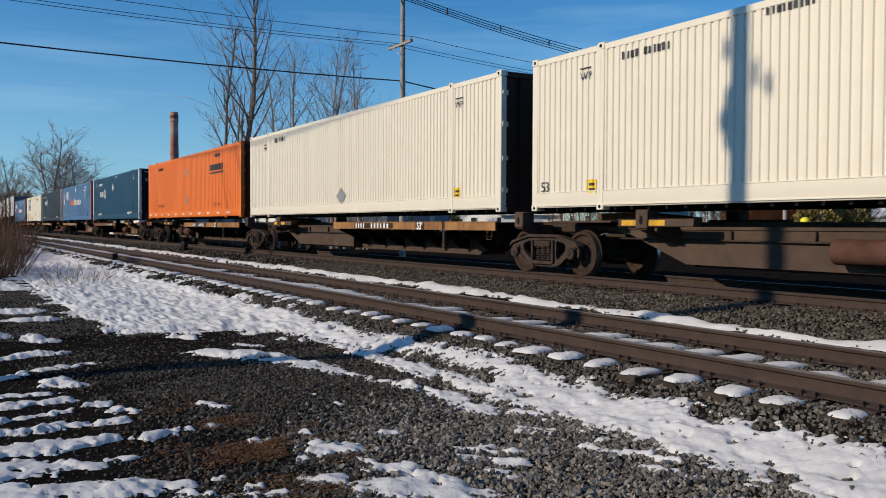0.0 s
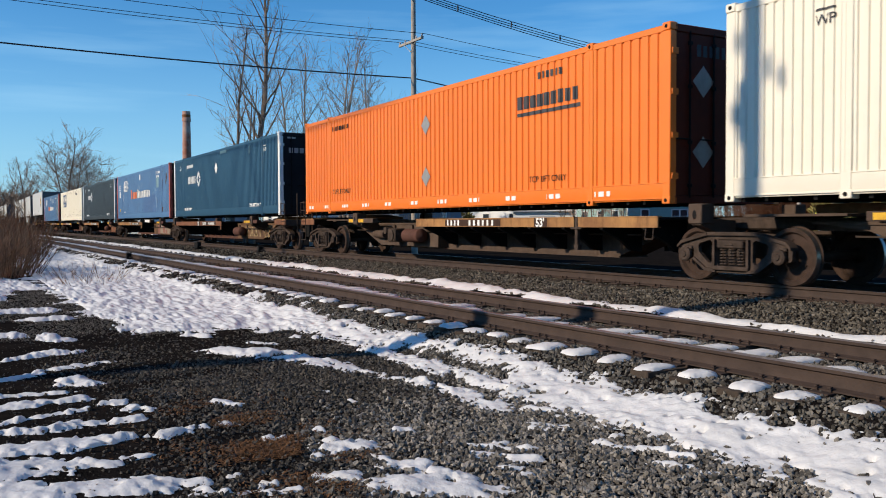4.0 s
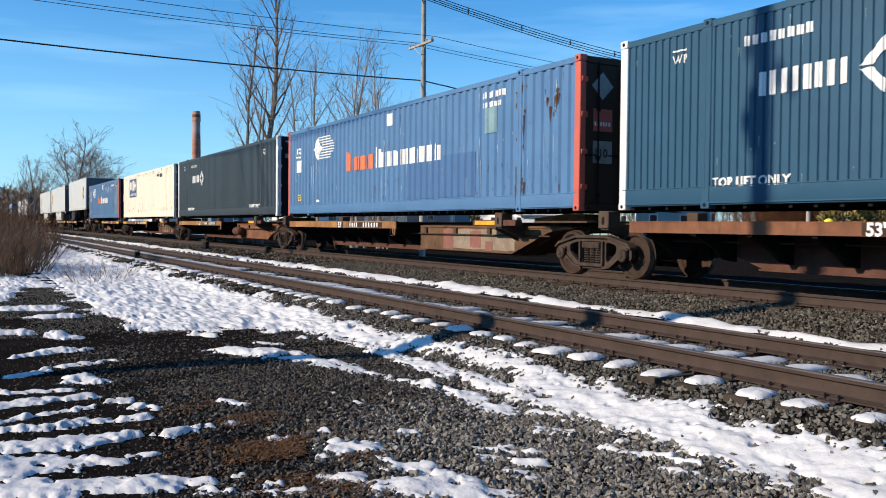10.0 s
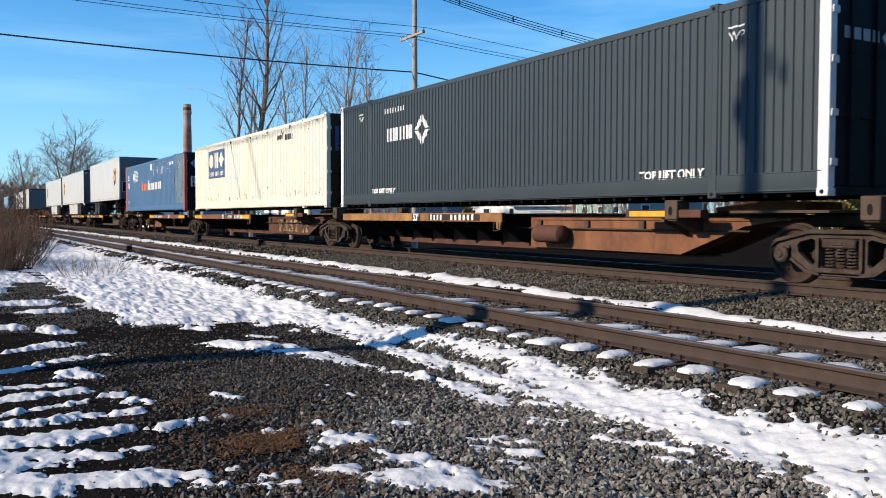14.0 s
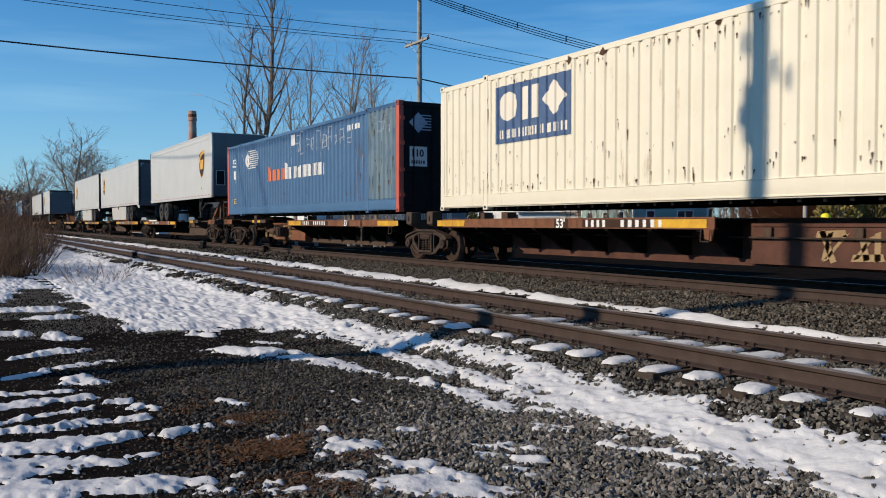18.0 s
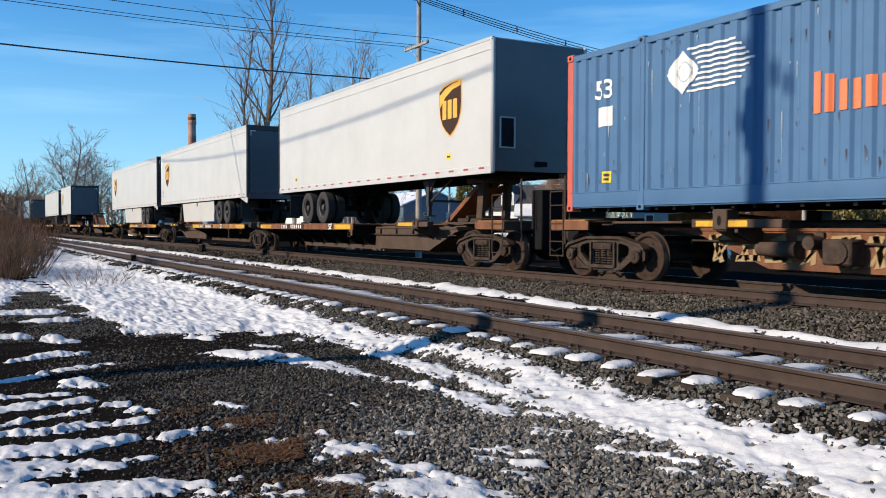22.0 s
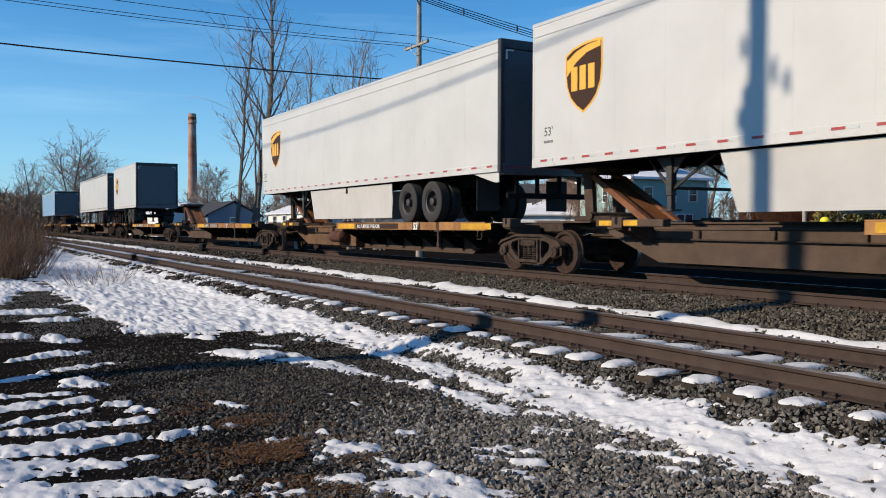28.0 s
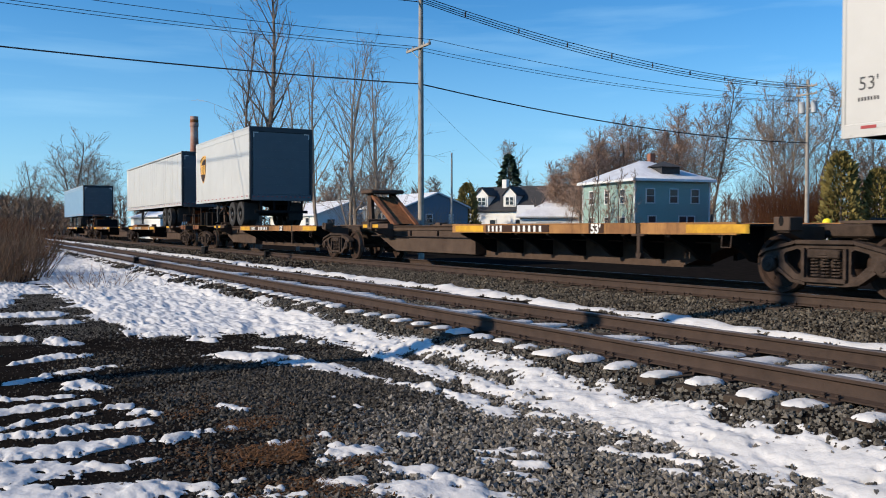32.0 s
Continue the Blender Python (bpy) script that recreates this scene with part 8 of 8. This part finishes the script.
def siding(x0, x1, y0, y1, z0, z1, step=0.16):
    """Four walls of lapped boards, one skin."""
    n = int((z1 - z0) / step)
    vs, fs = [], []
    for k in range(n):
        for z, o in ((z0 + k * (z1 - z0) / n, 0.022), (z0 + (k + 1) * (z1 - z0) / n, 0.0)):
            vs += [(x0 - o, y0 - o, z), (x1 + o, y0 - o, z), (x1 + o, y1 + o, z), (x0 - o, y1 + o, z)]
    for r in range(2 * n - 1):
        for i in range(4):
            fs.append((r * 4 + i, r * 4 + (i + 1) % 4, r * 4 + 4 + (i + 1) % 4, r * 4 + 4 + i))
    return Form().add(vs, fs)


def hip_roof(x0, x1, y0, y1, z, top, over=0.5, along="y", inset=3.5):
    a0, a1, b0, b1 = x0 - over, x1 + over, y0 - over, y1 + over
    if along == "y":
        r0, r1 = ((a0 + a1) / 2, b0 + inset, top), ((a0 + a1) / 2, b1 - inset, top)
    else:
        r0, r1 = (a0 + inset, (b0 + b1) / 2, top), (a1 - inset, (b0 + b1) / 2, top)
    vs = [(a0, b0, z), (a1, b0, z), (a1, b1, z), (a0, b1, z), r0, r1, (a0, b0, z - 0.18), (a1, b0, z - 0.18), (a1, b1, z - 0.18), (a0, b1, z - 0.18)]
    if along == "y":
        fs = [(0, 1, 4), (1, 2, 5, 4), (2, 3, 5), (3, 0, 4, 5)]
    else:
        fs = [(0, 1, 5, 4), (1, 2, 5), (2, 3, 4, 5), (3, 0, 4)]
    fs += [(6, 7, 1, 0), (7, 8, 2, 1), (8, 9, 3, 2), (9, 6, 0, 3), (9, 8, 7, 6)]
    return Form().add(vs, fs)


def gable_roof(x0, x1, y0, y1, z, top, over=0.4, along="y", thick=0.16):
    f = Form()
    if along == "y":
        m = (x0 + x1) / 2
        f.prism([(x0 - over, z - 0.15), (m, top), (x1 + over, z - 0.15), (x1 + over, z - 0.15 + thick), (m, top + thick), (x0 - over, z - 0.15 + thick)], "y", y0 - over, y1 + over)
    else:
        m = (y0 + y1) / 2
        f.prism([(y0 - over, z - 0.15), (m, top), (y1 + over, z - 0.15), (y1 + over, z - 0.15 + thick), (m, top + thick), (y0 - over, z - 0.15 + thick)], "x", x0 - over, x1 + over)
    return f


def gables(x0, x1, y0, y1, z, top, along="y"):
    f = Form()
    if along == "y":
        m = (x0 + x1) / 2
        for y in (y0, y1):
            f.prism([(x0, z), (x1, z), (m, top)], "y", y - 0.05, y + 0.05)
    else:
        m = (y0 + y1) / 2
        for x in (x0, x1):
            f.prism([(y0, z), (y1, z), (m, top)], "x", x - 0.05, x + 0.05)
    return f


def turned(x, y, deg):
    """A turn about an upright axis through (x, y)."""
    return Matrix.Translation((x, y, 0)) @ Matrix.Rotation(radians(deg), 4, "Z") @ Matrix.Translation((-x, -y, 0))


gh = base("green_house", "two-storey green clapboard house with a snowy hip roof", "house", "houses beyond the railway", Matrix.Translation((0.3, 0.55, 0.3)) @ turned(-69.8, 63.7, -9))
X0, X1, Y0, Y1 = -74.9, -64.7, 59.2, 68.2
part("wall", siding(X0, X1, Y0, Y1, 0, 6.2), "siding_green", gh)
part("foundation", Form().box(X0 - 0.05, X1 + 0.05, Y0 - 0.05, Y1 + 0.05, -0.3, 0.4), "steel", gh)
part("roof", hip_roof(X0, X1, Y0, Y1, 6.3, 8.5, 0.55, "y", 4.4), "roofsnow", gh, "snow-covered hip roof")
part("eave", Form().box(X0 - 0.57, X1 + 0.57, Y0 - 0.57, Y1 + 0.57, 6.05, 6.13), "siding_white", gh)
part("dormer", Form().box(-67.6, -65.6, 63.0, 65.2, 6.9, 7.75).add([(-67.9, 62.7, 7.72), (-65.2, 62.7, 7.62), (-65.2, 65.5, 7.62), (-67.9, 65.5, 7.72), (-66.9, 64.1, 8.3)], [(0, 1, 4), (1, 2, 4), (2, 3, 4), (3, 0, 4)]), "shingle", gh)
part("chimney", Form().box(-70.6, -70.0, 64.6, 65.2, 7.8, 9.4), "brick", gh)
for yy in (61.0, 63.8, 66.4):
    window(gh, X1 + 0.02, yy, 3.9, 0.9, 1.35, "+x")
for yy in (61.2, 64.9, 65.9):
    window(gh, X1 + 0.02, yy, 1.2, 0.85, 1.3, "+x")
for xx in (-73, -69.8, -66.8):
    window(gh, xx, Y0 - 0.02, 3.9, 0.9, 1.35, "-y")
    window(gh, xx, Y0 - 0.02, 1.1, 0.95, 1.3, "-y")
for cx, cy in ((X0, Y0), (X1, Y0), (X1, Y1)):
    part("corner_board", Form().box(cx - 0.08, cx + 0.08, cy - 0.08, cy + 0.08, 0, 6.15), "siding_white", gh)

wh_house = base("white_house", "white house with a dark shingle roof and two dormers", "house", "houses beyond the railway", turned(-98, 65, -62))
X0, X1, Y0, Y1 = -105, -96, 60.0, 71.0
part("wall", siding(X0, X1, Y0, Y1, 0, 4.0, 0.2), "siding_white", wh_house)
part("gable", gables(X0, X1, Y0, Y1, 4.0, 7.2), "siding_white", wh_house)
part("roof", gable_roof(X0, X1, Y0, Y1, 4.0, 7.25), "shingle", wh_house, "dark shingle roof")
part("chimney", Form().box(-100.9, -100.2, 63.6, 64.3, 6.6, 8.4), "siding_white", wh_house)
for yy in (62.6, 66.9):
    dm = part("dormer", Form().box(-99.0, -96.3, yy - 0.95, yy + 0.95, 4.3, 6.1).prism([(yy - 0.95, 6.1), (yy + 0.95, 6.1), (yy, 7.1)], "x", -99.4, -96.3), "siding_white", wh_house, "white gabled dormer")
    part("dormer_roof", Form().prism([(yy - 1.15, 5.95), (yy, 7.1), (yy + 1.15, 5.95), (yy + 1.15, 6.07), (yy, 7.24), (yy - 1.15, 6.07)], "x", -99.4, -96.1), "shingle", dm)
    for dy in (-0.32, 0.32):
        window(wh_house, -96.28, yy + dy, 4.75, 0.5, 1.0, "+x", "siding_white")
for yy in (61.6, 64.5, 68.5):
    window(wh_house, X1 + 0.02, yy, 1.3, 0.9, 1.4, "+x")

garage = base("garage", "low white garage with a snow-covered hip roof", "garage", "houses beyond the railway", turned(-88, 66, -38))
X0, X1, Y0, Y1 = -92.5, -84.0, 62.0, 70.5
part("wall", siding(X0, X1, Y0, Y1, 0, 3.0, 0.2), "siding_white", garage)
part("roof", hip_roof(X0, X1, Y0, Y1, 3.1, 5.5, 0.5, "x", 4.0), "roofsnow", garage, "snow-covered roof")
part("front_gable", Form().prism([(-91.5, 3.0), (-87.5, 3.0), (-89.5, 4.6)], "y", 61.3, 63.5), "siding_white", garage)
window(garage, -90.8, 61.98, 1.3, 0.9, 1.1, "-y")
window(garage, -86.5, 61.98, 1.3, 0.9, 1.1, "-y")
part("garage_door", Form().box(-83.99, -83.93, 64.0, 67.0, 0.1, 2.4), "trailer_grey", garage)

shed = base("blue_shed", "slate-blue metal shed with a snowy gable roof", "shed", "houses beyond the railway")
X0, X1, Y0, Y1 = -95, -83.5, 42.6, 50.5
part("wall", siding(X0, X1, Y0, Y1, 0, 4.0, 0.3), "siding_blue", shed)
part("gable", gables(X0, X1, Y0, Y1, 4.0, 5.5, "x"), "siding_blue", shed)
part("roof", gable_roof(X0, X1, Y0, Y1, 4.0, 5.5, 0.3, "x"), "roofsnow", shed, "snowy metal roof")
window(shed, X1 + 0.02, 45.5, 2.2, 0.7, 0.9, "+x")
part("door", Form().box(X1 + 0.01, X1 + 0.06, 48.0, 48.6, 0.4, 3.2), "white", shed)

ws = base("white_building", "long low white building with a snow-covered roof", "building", "houses beyond the railway")
X0, X1, Y0, Y1 = -118, -100, 38.6, 49
part("wall", siding(X0, X1, Y0, Y1, 0, 3.3, 0.3), "siding_white", ws)
part("roof", gable_roof(X0, X1, Y0, Y1, 3.3, 5.1, 0.4, "x"), "roofsnow", ws, "snow-covered roof")
part("gable", gables(X0, X1, Y0, Y1, 3.3, 5.0, "x"), "siding_white", ws)
for k in range(4):
    window(ws, -115 + k * 4, Y0 - 0.02, 1.6, 1.2, 1.3, "-y")
for k in range(3):
    window(ws, X1 + 0.02, 40.5 + k * 2.8, 1.4, 1.0, 1.3, "+x")

lb = base("white_building", "low white building far down the line", "building", "houses beyond the railway")
part("wall", siding(-150, -126, 25, 34, 0, 3.4, 0.4), "siding_white", lb)
part("roof", gable_roof(-150, -126, 25, 34, 3.4, 4.8, 0.4, "x"), "roofsnow", lb)
gb = base("grey_building", "grey gabled building with a dark roof", "building", "houses beyond the railway")
part("wall", siding(-128, -114, 29, 36, 0, 3.0, 0.3), "siding_blue", gb)
part("roof", gable_roof(-128, -114, 29, 36, 3.0, 4.8, 0.4, "x"), "shingle", gb)
part("gable", gables(-128, -114, 29, 36, 3.0, 4.7, "x"), "siding_blue", gb)
window(gb, -113.98, 32.5, 1.4, 1.0, 1.2, "+x")

bs = base("white_shed", "small white shed with a snowy arched roof", "shed", "houses beyond the railway")
part("wall", siding(-50, -41, 72, 79, 0, 2.6, 0.25), "siding_white", bs)
part("roof", gable_roof(-50, -41, 72, 79, 2.6, 4.6, 0.3, "x"), "roofsnow", bs)
part("gable", gables(-50, -41, 72, 79, 2.6, 4.5, "x"), "siding_white", bs)
window(bs, -40.98, 75.5, 1.0, 1.0, 1.0, "+x")

stack = base("brick_chimney", "tall round red-brick factory chimney", "chimney", m=pose(-213.4, 50.6, 0))
part("shaft", Form().lathe([(-0.5, 1.35), (26.5, 0.92), (26.6, 1.05), (27.3, 1.05), (27.4, 0.98), (29.0, 0.95), (29.0, 0.7), (28.5, 0.7)], "z", n=24), "chimney_brick", stack)
part("band", Form().lathe([(27.5, 1.0), (28.2, 1.0)], "z", n=24), "rust", stack)

# yellow marker beside the road beyond the track
mk = base("road_marker", "bright yellow round-topped marker beyond the railway", "marker", m=pose(-29.2, 39.8, 0))
part("post", Form().tube((0, 0, -0.1), (0, 0, 1.9), 0.05, n=8), "steel", mk)
part("head", Form().lathe([(1.72, 0.0), (1.75, 0.19), (1.84, 0.25), (2.0, 0.24), (2.1, 0.15), (2.14, 0.0)], "z", n=16), "cone_yellow", mk, "bright yellow head")


# ---- what moves ----
def motions():
    steps = [k * 0.5 for k in range(65)]
    for thing, x, y, z in TRAIN:
        walk(thing, [(t, pose(x + travel(t), y, z)) for t in steps])
    turns = [k / 15 for k in range(481)]
    for ws, k in WHEELSETS:
        walk(ws, [(t, Matrix.Translation((k, 0, 0.42)) @ Matrix.Rotation(travel(t) / 0.42, 4, "Y")) for t in turns])


motions()
